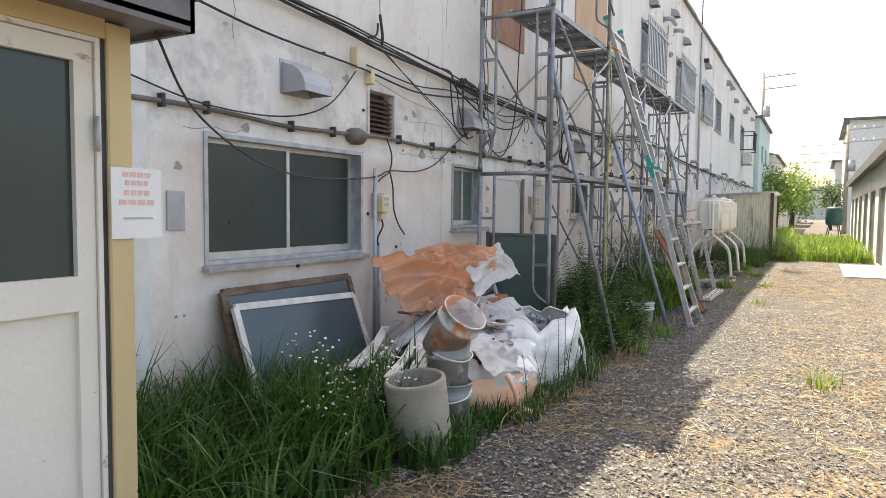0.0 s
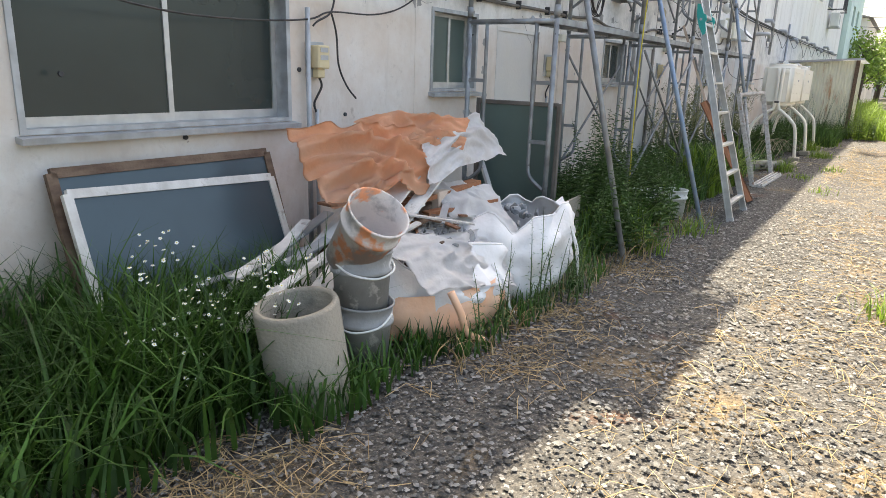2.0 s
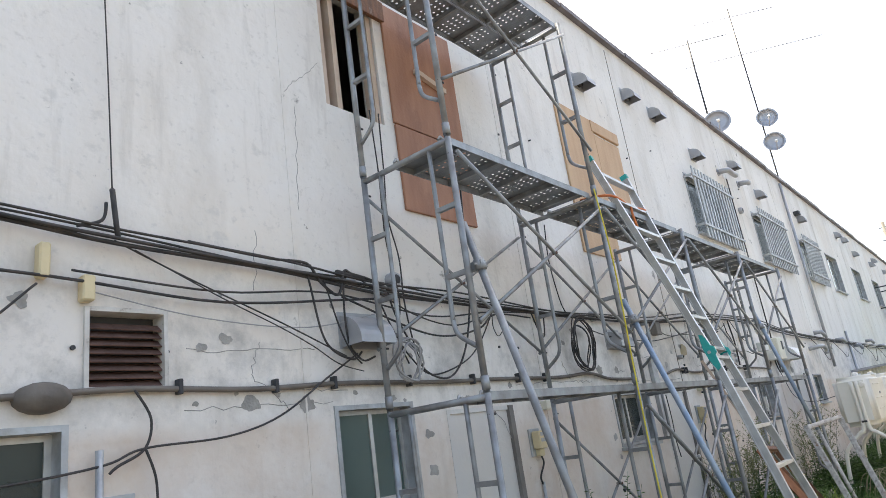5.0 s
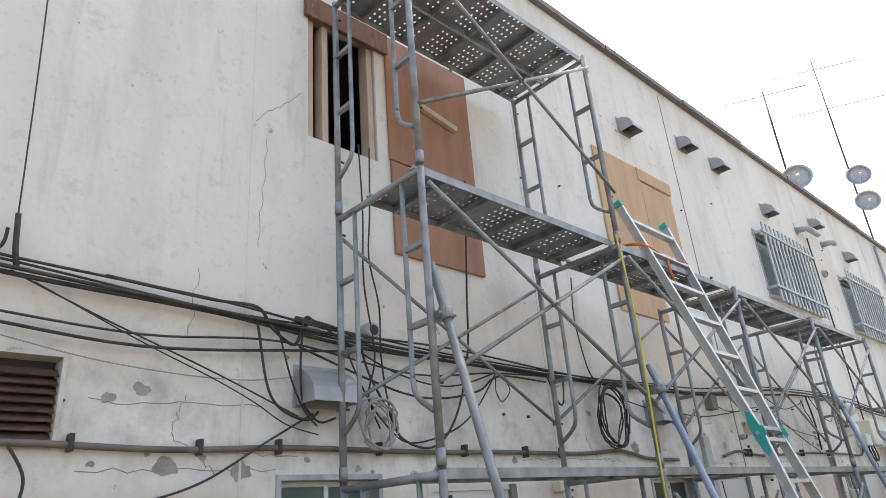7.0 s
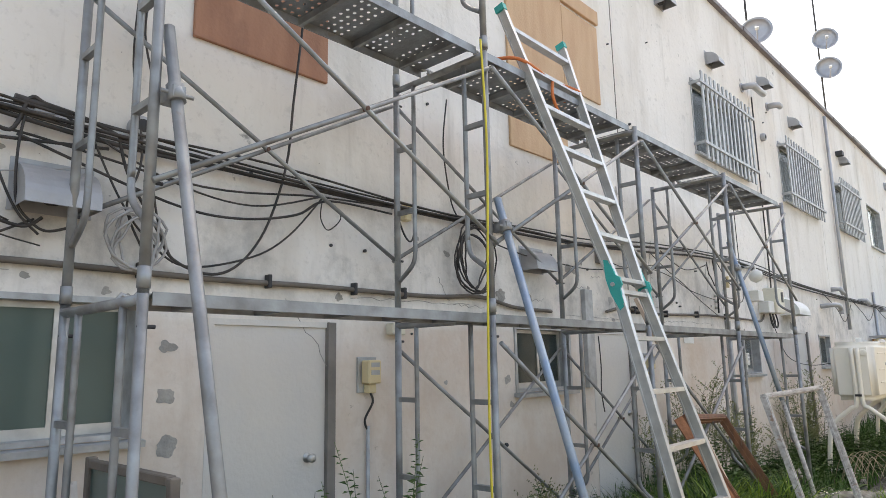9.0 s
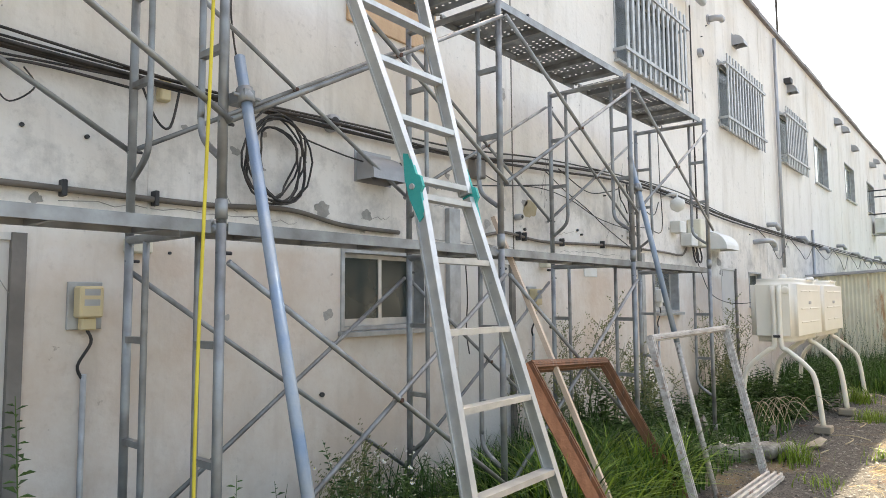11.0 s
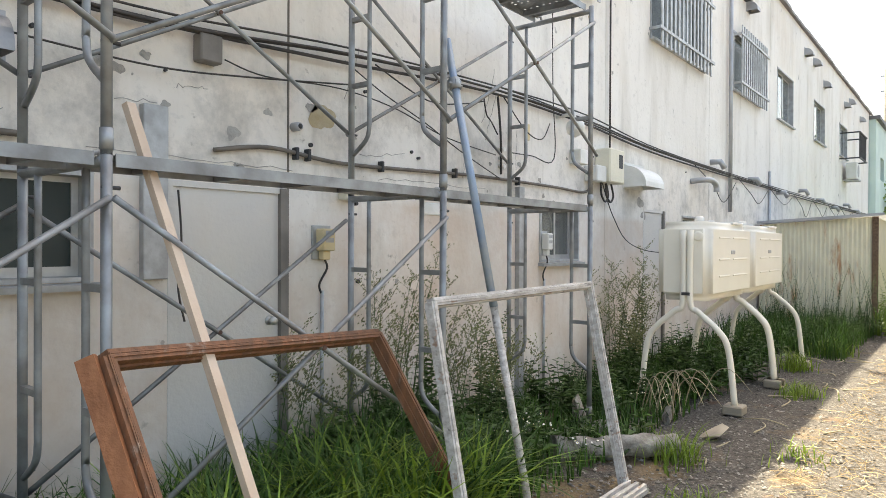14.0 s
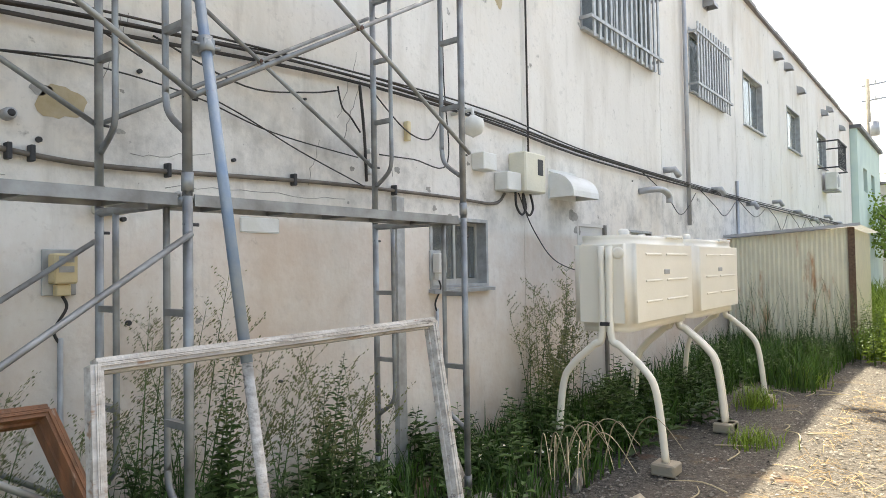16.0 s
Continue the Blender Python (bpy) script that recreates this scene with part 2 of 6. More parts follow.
SHUTTER = mat("dark_shutter", (0.07, 0.07, 0.075), (0.10, 0.10, 0.10), 0.6)
GREENTANK = mat("dark_green_paint", (0.03, 0.09, 0.08), (0.04, 0.11, 0.10), 0.5)


def leafmat(name, a, b, trans=0.25):
    m = mat(name, a, b, 0.55, scale=3, island=0.4, bump=0.1)
    bs = m.node_tree.nodes["Principled BSDF"]
    bs.inputs["Subsurface Weight"].default_value = 0.0
    n, l = m.node_tree.nodes, m.node_tree.links
    tr = n.new("ShaderNodeBsdfTranslucent")
    l.new(bs.inputs["Base Color"].links[0].from_socket, tr.inputs["Color"])
    mx = n.new("ShaderNodeMixShader")
    mx.inputs[0].default_value = trans
    l.new(bs.outputs[0], mx.inputs[1])
    l.new(tr.outputs[0], mx.inputs[2])
    l.new(mx.outputs[0], n["Material Output"].inputs["Surface"])
    return m


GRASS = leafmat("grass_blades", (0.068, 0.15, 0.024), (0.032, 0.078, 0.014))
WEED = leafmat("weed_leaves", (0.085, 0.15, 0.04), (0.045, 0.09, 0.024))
# Brighter copy of the weed green: sunlight on the leaves put into the colour.
SUNLIT_GREEN = leafmat("sunny_weeds", (0.20, 0.30, 0.04), (0.13, 0.21, 0.03), 0.35)
SEED = leafmat("seed_heads", (0.22, 0.24, 0.10), (0.16, 0.17, 0.07))
PETAL = mat("white_petals", (0.8, 0.8, 0.78), (0.75, 0.75, 0.72), 0.7)
STEMW = mat("dry_stem", (0.45, 0.40, 0.28), (0.35, 0.30, 0.2), 0.8)
BARK = mat("bark", (0.12, 0.09, 0.07), (0.08, 0.06, 0.05), 0.9, scale=8)


def glassmat(name, tint, rough, trans):
    m = mat(name, tint, tuple(c * 0.75 for c in tint), rough, 0.0, scale=1.2, bump=0.02, bscale=8, spec=0.5)
    m.node_tree.nodes["Principled BSDF"].inputs["Transmission Weight"].default_value = trans
    return m


FROST = glassmat("frosted_glass", (0.055, 0.075, 0.07), 0.22, 0.3)
FROST_G = glassmat("green_frosted_glass", (0.13, 0.19, 0.17), 0.3, 0.3)
CLEAR = glassmat("window_glass", (0.55, 0.6, 0.6), 0.06, 0.8)


def deckmat():
    """Punched steel: real holes in rows."""
    m = mat("punched_steel_plank", (0.30, 0.33, 0.36), (0.22, 0.23, 0.24), 0.5, 0.5, scale=6)
    n, l = m.node_tree.nodes, m.node_tree.links
    tc = n.new("ShaderNodeTexCoord")
    sep = n.new("ShaderNodeSeparateXYZ")
    l.new(tc.outputs["Object"], sep.inputs[0])

    def op(kind, a, v):
        q = n.new("ShaderNodeMath")
        q.operation = kind
        l.new(a, q.inputs[0])
        if isinstance(v, float):
            q.inputs[1].default_value = v
        elif v is not None:
            l.new(v, q.inputs[1])
        return q.outputs[0]
    cells = []
    for axis, step in ((0, 0.06), (1, 0.05)):
        f = op('FRACT', op('DIVIDE', sep.outputs[axis], step), None)
        d = op('SUBTRACT', f, 0.5)
        cells.append(op('MULTIPLY', d, d))
    r2 = op('ADD', cells[0], cells[1])
    hole = op('LESS_THAN', r2, 0.032)
    wide = op('FRACT', op('DIVIDE', sep.outputs[1], 0.30), None)
    hole = op('MULTIPLY', hole, op('GREATER_THAN', wide, 0.36))
    tr = n.new("ShaderNodeBsdfTransparent")
    mx = n.new("ShaderNodeMixShader")
    l.new(hole, mx.inputs[0])
    l.new(n["Principled BSDF"].outputs[0], mx.inputs[1])
    l.new(tr.outputs[0], mx.inputs[2])
    l.new(mx.outputs[0], n["Material Output"].inputs["Surface"])
    return m


DECK = deckmat()

# ---- mesh helpers ----
def box(bm, lo, hi, m=None):
    vs = [bm.verts.new(Vector((x, y, z)) if m is None else m @ Vector((x, y, z))) for x in (lo[0], hi[0]) for y in (lo[1], hi[1]) for z in (lo[2], hi[2])]
    for f in ((0, 1, 3, 2), (4, 6, 7, 5), (0, 4, 5, 1), (2, 3, 7, 6), (0, 2, 6, 4), (1, 5, 7, 3)):
        bm.faces.new([vs[i] for i in f])
    return bm


def bevelled(lo, hi, b=0.006, m=None):
    bm = box(bmesh.new(), lo, hi, m)
    bmesh.ops.recalc_face_normals(bm, faces=bm.faces)
    bmesh.ops.bevel(bm, geom=list(bm.edges), offset=b, segments=1, affect='EDGES')
    return bm


def beam(bm, a, b, w, h, up=(0, 0, 1)):
    """A straight bar of section w x h from a to b."""
    a, b = Vector(a), Vector(b)
    d = (b - a).normalized()
    s = d.cross(Vector(up)).normalized()
    if s.length < 0.1:
        s = Vector((1, 0, 0))
    u = s.cross(d).normalized()
    vs = [bm.verts.new(p + s * i * w / 2 + u * j * h / 2) for p in (a, b) for i, j in ((-1, -1), (1, -1), (1, 1), (-1, 1))]
    for f in ((3, 2, 1, 0), (4, 5, 6, 7), (0, 1, 5, 4), (1, 2, 6, 5), (2, 3, 7, 6), (3, 0, 4, 7)):
        bm.faces.new([vs[i] for i in f])
    return bm


def tube(bm, pts, r, n=6, cap=True):
    """A round bar along pts; r may taper as a pair."""
    pts = [Vector(p) for p in pts]
    r0, r1 = r if isinstance(r, tuple) else (r, r)
    rings, side = [], None
    for i, p in enumerate(pts):
        d = (pts[min(i + 1, len(pts) - 1)] - pts[max(i - 1, 0)]).normalized()
        if side is None:
            side = d.cross(Vector((0.31, 0.17, 0.93)))
            if side.length < 0.1:
                side = d.cross(Vector((1, 0, 0)))
        side = (side - d * side.dot(d)).normalized()
        u = d.cross(side)
        rr = r0 + (r1 - r0) * i / max(1, len(pts) - 1)
        rings.append([bm.verts.new(p + (side * math.cos(2 * pi * k / n) + u * math.sin(2 * pi * k / n)) * rr) for k in range(n)])
    for a, b in zip(rings, rings[1:]):
        for k in range(n):
            f = bm.faces.new((a[k], a[(k + 1) % n], b[(k + 1) % n], b[k]))
            f.smooth = True
    if cap:
        bm.faces.new(rings[0][::-1])
        bm.faces.new(rings[-1])
    return bm


def lathe(bm, profile, m, n=20):
    """Spins (radius, height) pairs about the local z axis."""
    rings = [[bm.verts.new(m @ Vector((r * math.cos(2 * pi * k / n), r * math.sin(2 * pi * k / n), z))) for k in range(n)] for r, z in profile]
    for a, b in zip(rings, rings[1:]):
        for k in range(n):
            f = bm.faces.new((a[k], a[(k + 1) % n], b[(k + 1) % n], b[k]))
            f.smooth = True
    return bm


def smooth_path(pts, k=5):
    """Points of a soft curve through pts."""
    pts = [Vector(p) for p in pts]
    out = []
    for i in range(len(pts) - 1):
        p0, p1, p2, p3 = pts[max(i - 1, 0)], pts[i], pts[i + 1], pts[min(i + 2, len(pts) - 1)]
        for j in range(k):
            t = j / k
            out.append(0.5 * ((2 * p1) + (p2 - p0) * t + (2 * p0 - 5 * p1 + 4 * p2 - p3) * t * t + (3 * p1 - p0 - 3 * p2 + p3) * t ** 3))
    return out + [pts[-1]]


def mesh_of(name, bm, material, fix=True):
    if fix:
        bmesh.ops.recalc_face_normals(bm, faces=bm.faces)
    me = bpy.data.meshes.new(name)
    bm.to_mesh(me)
    bm.free()
    me.materials.append(material)
    return me


def thing(name, loc, label, category, group="", kind=""):
    ob = new(name)
    ob.location = loc
    ob.empty_display_size = 0.1
    return tagged(ob, label, category, group, kind)


def root_of(ob):
    at = Vector((0, 0, 0))
    while ob is not None:
        at = at + ob.location
        ob = ob.parent
    return at


def part(name, bm, material, parent, label=""):
    """Links a mesh given in world metres under a thing or a part."""
    bmesh.ops.translate(bm, verts=bm.verts, vec=-root_of(parent))
    ob = new(name, mesh_of(name, bm, material))
    ob.parent = parent
    return tagged(ob, label)


def single(name, bm, material, label, category, kind="", group="", loc=None):
    if loc is not None:
        bmesh.ops.translate(bm, verts=bm.verts, vec=-Vector(loc))
    ob = new(name, mesh_of(name, bm, material))
    if loc is not None:
        ob.location = loc
    return tagged(ob, label, category, group, kind)


WX = -3.40          # the long wall's face
rnd = random.Random(7)
# ---- large structure ----
def pierced(y0, y1, z0, z1, holes, x, thick):
    """An upright wall in the plane x, with openings (y0, y1, z0, z1) cut right through it."""
    ys = sorted({y0, y1, *(h[0] for h in holes), *(h[1] for h in holes)})
    zs = sorted({z0, z1, *(h[2] for h in holes), *(h[3] for h in holes)})
    bm = bmesh.new()
    cache = {}

    def v(xx, yy, zz):
        k = (xx, yy, zz)
        if k not in cache:
            cache[k] = bm.verts.new(k)
        return cache[k]

    def solid(i, j):
        if i < 0 or j < 0 or i >= len(ys) - 1 or j >= len(zs) - 1:
            return False
        cy, cz = (ys[i] + ys[i + 1]) / 2, (zs[j] + zs[j + 1]) / 2
        return not any(h[0] < cy < h[1] and h[2] < cz < h[3] for h in holes)
    b = x - thick
    for i in range(len(ys) - 1):
        for j in range(len(zs) - 1):
            if not solid(i, j):
                continue
            p, q, r, s = ys[i], ys[i + 1], zs[j], zs[j + 1]
            bm.faces.new((v(x, p, r), v(x, q, r), v(x, q, s), v(x, p, s)))
            bm.faces.new((v(b, p, s), v(b, q, s), v(b, q, r), v(b, p, r)))
            for di, dj, e in ((-1, 0, ((p, r), (p, s))), (1, 0, ((q, s), (q, r))), (0, -1, ((q, r), (p, r))), (0, 1, ((p, s), (q, s)))):
                if not solid(i + di, j + dj):
                    (a1, a2), (b1, b2) = e
                    bm.faces.new((v(x, a1, a2), v(x, b1, b2), v(b, b1, b2), v(b, a1, a2)))
    return bm


ROOF = 7.15
END = 42.0
# y0, y1, z0, z1 of every opening in the long wall
W_BIG = (2.94, 4.62, 1.13, 1.98)
W_TWO = (6.20, 6.93, 1.31, 1.99)
W_THREE = (10.06, 10.93, 1.39, 1.95)
W_FOUR = (15.36, 16.22, 1.41, 2.03)
D_ONE = (7.30, 8.16, 0.05, 1.91)
D_TWO = (11.33, 12.15, 0.05, 1.94)
D_THREE = (18.09, 18.86, 0.05, 2.08)
UP_HOLE = (6.40, 7.02, 4.23, 5.42)
UP_WIN = ((14.4, 16.5, 4.47, 5.56), (18.3, 20.6, 4.45, 5.56), (22.3, 24.3, 4.48, 5.56), (25.75, 27.45, 4.47, 5.62), (30.1, 31.8, 4.55, 5.66), (34.5, 36.2, 4.6, 5.66))
LOW_WIN = ((19.6, 20.4, 1.45, 2.05), (28.2, 29.0, 1.6, 2.25), (32.0, 32.9, 1.6, 2.25))
VENT = (4.68, 5.10, 2.13, 2.54)
holes = [W_BIG, W_TWO, W_THREE, W_FOUR, D_ONE, D_TWO, D_THREE, UP_HOLE, VENT, *UP_WIN, *LOW_WIN]
wall = single("wall_west", pierced(-9, END, -0.3, ROOF, holes, WX, 0.2), PLASTER, "long cream plastered facade with stains, cracks and peeling", "wall", "structure")
single("wall_back", box(bmesh.new(), (WX - 7.2, -9, -0.3), (WX - 7.0, END, ROOF - 0.3)), PLASTER, "plain rear wall of the long building", "wall", "structure")
single("wall_south", box(bmesh.new(), (WX - 7.0, -9.2, -0.3), (WX, -9, ROOF)), PLASTER, "plain end wall of the long building", "wall", "structure")
single("wall_north", box(bmesh.new(), (WX - 7.0, END, -0.3), (WX, END + 0.2, ROOF)), PLASTER, "plain end wall of the long building", "wall", "structure")
single("roof", box(bmesh.new(), (WX - 7.2, -9.2, ROOF - 0.25), (WX - 0.2, END + 0.2, ROOF - 0.1)), GREYROOF, "flat dark roof sheet of the long building", "roof", "structure")
single("floor_inside", box(bmesh.new(), (WX - 7.0, -9, 2.95), (WX - 0.2, END, 3.15)), DARKWOOD, "floor slab between the two storeys", "floor", "structure")
single("ceiling", box(bmesh.new(), (WX - 7.0, -9, ROOF - 0.6), (WX - 0.2, END, ROOF - 0.5)), FARWALL, "plain indoor ceiling", "ceiling", "structure")
bm = bmesh.new()
for i in range(26):
    y = -9.2 + i * 2.0
    box(bm, (WX - 0.25, y, ROOF), (WX + 0.07 + 0.01 * (i % 3), y + 2.0 - 0.012, ROOF + 0.07 + 0.008 * (i % 2)))
single("roof_edge", bm, BROWNROOF, "dark dented metal capping along the roof edge", "roof trim", "structure")
# vertical seams between the wall panels
for y in (5.98, 8.72, 12.15, 16.9, 20.9, 25.1, 29.2):
    single("trim", box(bmesh.new(), (WX, y, 0.1), (WX + 0.004, y + 0.014, ROOF - 0.1)), CONDUIT if y in (12.15,) else PLASTER, "thin vertical joint strip on the plaster", "trim", "structure")
# the paler mint house joined on at the end
mint = thing("mint_house", (WX - 2, END + 0.2, 0), "pale mint rendered house joined to the long facade", "house")
part("wall", pierced(END + 0.25, END + 9, -0.3, 6.9, [(END + 2, END + 3.4, 4.5, 5.5), (END + 5, END + 6.4, 4.5, 5.5)], WX + 0.25, 6), MINT, mint)
part("roof", box(bmesh.new(), (WX - 6, END + 0.2, 6.9), (WX + 0.4, END + 9.1, 7.05)), GREYROOF, mint)
for k in (2, 5):
    part("window", box(bmesh.new(), (WX + 0.05, END + k, 4.5), (WX + 0.1, END + k + 1.4, 5.5)), FROST, mint)

# ---- ground: one sheet, finer round the walk ----
bm = bmesh.new()
xs = [-400, -60, -12, -6] + [-3.6 + 0.16 * i for i in range(42)] + [5, 12, 60, 400]
ys = [-300, -40, -12, -4] + [-2 + 0.2 * i for i in range(150)] + [32, 40, 60, 120, 600]
rows = []
for y in ys:
    row = []
    for x in xs:
        near = -3.5 < x < 3.2 and -2 <= y <= 28
        z = 0.022 * noise.noise((x * 1.3, y * 1.1, 0)) + 0.012 * noise.noise((x * 5, y * 5, 3)) if near else 0.0
        row.append(bm.verts.new((x, y, z - 0.005)))
    rows.append(row)
for a, b in zip(rows, rows[1:]):
    for k in range(len(xs) - 1):
        f = bm.faces.new((a[k], a[k + 1], b[k + 1], b[k]))
        f.smooth = True
single("ground", bm, GROUND, "gravel lane with grey stones, rust-brown patches and dry straw", "ground", "structure")


def cloud_of(name, make, count, material, label, category, seed):
    """Many small loose pieces in one mesh of kind stuff."""
    r = random.Random(seed)
    verts, faces = [], []
    for _ in range(count):
        make(r, verts, faces)
    me = bpy.data.meshes.new(name)
    me.from_pydata(verts, [], faces)
    me.materials.append(material)
    return tagged(new(name, me), label, category, "", "stuff")


def pebble(r, verts, faces):
    x, y = r.uniform(-2.3, 2.2), r.uniform(1.0, 24) ** 1.0
    if r.random() < 0.5:
        y = r.uniform(1.0, 11)
    s = r.choice((0.006, 0.007, 0.009, 0.011, 0.014, 0.019)) * r.uniform(0.7, 1.3)
    a, n = r.uniform(0, pi), len(verts)
    for px, py, pz in ((1, 0, 0), (0, 0.8, 0), (-1, 0.1, 0), (0.1, -0.8, 0), (0.2, 0.1, 0.5), (-0.2, 0.3, 0.42)):
        px, py, pz = px * r.uniform(0.7, 1.2), py * r.uniform(0.7, 1.2), pz * r.uniform(0.6, 1.1)
        verts.append((x + s * (px * math.cos(a) - py * math.sin(a)), y + s * (px * math.sin(a) + py * math.cos(a)), 0.008 + s * pz))
    faces.extend(tuple(n + i for i in f) for f in ((0, 1, 5), (0, 5, 4), (1, 2, 5), (2, 3, 4), (2, 4, 5), (3, 0, 4)))


cloud_of("gravel", pebble, 90000, PEBBLE, "loose grey gravel stones strewn over the lane", "gravel", 3)


def straw(r, verts, faces):
    k = r.random()
    if k < 0.22:
        c = r.choice(((-1.9, 2.6), (-1.75, 3.0), (-2.0, 2.2), (-1.5, 4.4), (-1.55, 5.2), (-1.6, 6.6)))
        x, y = r.gauss(c[0], 0.2), r.gauss(c[1], 0.25)
    else:
        c = r.choice(((-0.5, 4.4), (0.3, 5.4), (0.6, 6.2), (0.2, 7.4), (0.7, 10.5), (0.2, 13.4), (0.2, 3.6), (0.0, 6.5), (0.6, 8), (-0.2, 9.5), (0.4, 12), (0.0, 15), (0.7, 17), (-1.1, 19), (-1.5, 16.5), (-1.3, 14.5)))
        x, y = abs(r.gauss(c[0] + 1.0, 0.55)) - 0.9, r.gauss(c[1], 0.9)
    a, ln, w = r.uniform(0, 2 * pi), r.uniform(0.06, 0.24), r.uniform(0.0008, 0.002)
    dx, dy = math.cos(a), math.sin(a)
    h, bend = r.uniform(0.005, 0.05), r.uniform(-0.05, 0.05)
    n = len(verts)
    for t, zz in ((0, 0.006), (0.5, h), (1, 0.01)):
        px, py = x + dx * ln * t - dy * bend * math.sin(pi * t), y + dy * ln * t + dx * bend * math.sin(pi * t)
        verts.extend(((px - dy * w, py + dx * w, zz), (px + dy * w, py - dx * w, zz + 0.002)))
    faces.extend(((n, n + 1, n + 3, n + 2), (n + 2, n + 3, n + 5, n + 4)))


cloud_of("straw", straw, 6500, STRAW, "dry yellow straw and dead grass on the gravel", "straw", 4)
single("pavement", box(bmesh.new(), (0.55, 18.2, -0.05), (1.45, 22.5, 0.03)), APRON, "pale concrete apron before the garages", "pavement", "structure")


# ---- windows and doors ----
def window(idx, o, panes=2, deep=0.09, glass=FROST, sill=True, frame_mat=ALU_DULL, split=0.5):
    y0, y1, z0, z1 = o
    x = WX - deep
    t = tagged(thing("window_%d" % idx, (WX, (y0 + y1) / 2, z0), "aluminium sliding window with dark frosted panes", "window"), kind="structure")
    bm = bmesh.new()
    for lo, hi in (((x - 0.04, y0, z0), (WX + 0.012, y0 + 0.03, z1)), ((x - 0.04, y1 - 0.03, z0), (WX + 0.012, y1, z1)), ((x - 0.04, y0 + 0.03, z1 - 0.03), (WX + 0.011, y1 - 0.03, z1)), ((x - 0.04, y0 + 0.03, z0), (WX + 0.011, y1 - 0.03, z0 + 0.025))):
        box(bm, lo, hi)
    part("window_frame", bm, frame_mat, t)
    mid = y0 + (y1 - y0) * split
    spans = ((y0 + 0.03, mid + 0.02, x), (mid - 0.02, y1 - 0.03, x - 0.032)) if panes == 2 else ((y0 + 0.03, y1 - 0.03, x),)
    for a, b, px in spans:
        bm = bmesh.new()
        s = 0.032
        for lo, hi in (((px, a, z0 + 0.026), (px + 0.025, a + s, z1 - 0.031)), ((px, b - s, z0 + 0.026), (px + 0.025, b, z1 - 0.031)), ((px, a + s, z0 + 0.026), (px + 0.025, b - s, z0 + 0.075)), ((px, a + s, z1 - 0.06), (px + 0.025, b - s, z1 - 0.031))):
            box(bm, lo, hi)
        sash = part("sash", bm, ALU, t)
        pane = part("pane", box(bmesh.new(), (px + 0.009, a + s - 0.004, z0 + 0.07), (px + 0.015, b - s + 0.004, z1 - 0.056)), glass, sash)
    if sill:
        bm = bmesh.new()
        m = pose(WX, 0, z0, 0, 6, 0)
        box(bm, (-deep, y0 - 0.02, -0.035), (0.07, y1 + 0.03, -0.004), m)
        part("window_sill", bm, ALU_DULL, t)
    return t


window(1, W_BIG)
window(2, W_TWO, glass=FROST_G)
window(3, W_THREE)
window(4, W_FOUR, glass=CLEAR)
for k, o in enumerate(UP_WIN):
    window(5 + k, o, glass=CLEAR if k > 2 else FROST, sill=True)
for k, o in enumerate(LOW_WIN):
    window(11 + k, o, panes=1)
# broken corner and handle dark patch of the small window
single("catch", box(bmesh.new(), (WX - 0.10, 6.42, 1.55), (WX - 0.08, 6.49, 1.66)), DARK, "dark window catch behind the pane", "catch")


def flush_door(idx, o, material, knob_y):
    y0, y1, z0, z1 = o
    d = tagged(thing("door_%d" % idx, (WX, y0, z0), "closed flat painted door flush in the facade", "door"), kind="structure")
    part("door_leaf", box(bmesh.new(), (WX - 0.06, y0 + 0.035, z0), (WX - 0.012, y1 - 0.061, z1 - 0.035)), material, d)
    part("door_frame", box(bmesh.new(), (WX - 0.1, y0, z0), (WX + 0.003, y0 + 0.034, z1)), BLUEDOOR, d)
    part("door_frame", box(bmesh.new(), (WX - 0.1, y0 + 0.034, z1 - 0.034), (WX + 0.003, y1 - 0.06, z1)), BLUEDOOR, d)
    part("jamb", box(bmesh.new(), (WX - 0.1, y1 - 0.06, z0), (WX + 0.02, y1, z1)), JAMB, d, "brown-grey hinge-side jamb strip")
    bm = bmesh.new()
    lathe(bm, ((0.03, 0), (0.03, 0.008), (0.012, 0.012), (0.012, 0.03), (0.026, 0.04), (0.027, 0.06), (0.012, 0.068), (0.0005, 0.068)), pose(WX - 0.013, knob_y, 1.10, 0, 90, 0), 12)
    part("door_handle", bm, ALU, d, "round steel door knob")
    return d


flush_door(1, D_ONE, BLUEDOOR, 7.97)
flush_door(2, D_TWO, BLUEDOOR, 12.02)
flush_door(3, D_THREE, BLUEDOOR, 18.75)

# ---- entrance lean-to at the start ----
PX = -2.2
porch = tagged(thing("entrance_porch", (-2.8, 0.4, 0), "beige entrance lean-to with a dark metal roof", "porch"), kind="structure")
part("wall", box(bmesh.new(), (WX + 0.005, 1.46, 0), (PX - 0.02, 1.54, 2.14)), DOORW, porch)
part("wall", box(bmesh.new(), (WX + 0.005, -1.6, 0), (PX - 0.02, -1.52, 2.14)), DOORW, porch)
part("wall", box(bmesh.new(), (PX - 0.08, -1.52, 0), (PX, 0.42, 2.14)), DOORW, porch)
part("post", bevelled((PX - 0.08, 1.475, 0), (PX + 0.02, 1.57, 2.14), 0.006), BEIGE, porch, "beige painted corner post")
part("trim", box(bmesh.new(), (PX - 0.05, 1.454, 0), (PX + 0.006, 1.474, 2.08)), DARK, porch, "dark rubber joint")
part("lintel", box(bmesh.new(), (PX - 0.08, 0.42, 2.082), (PX + 0.012, 1.474, 2.15)), BEIGE, porch)
bm = bmesh.new()
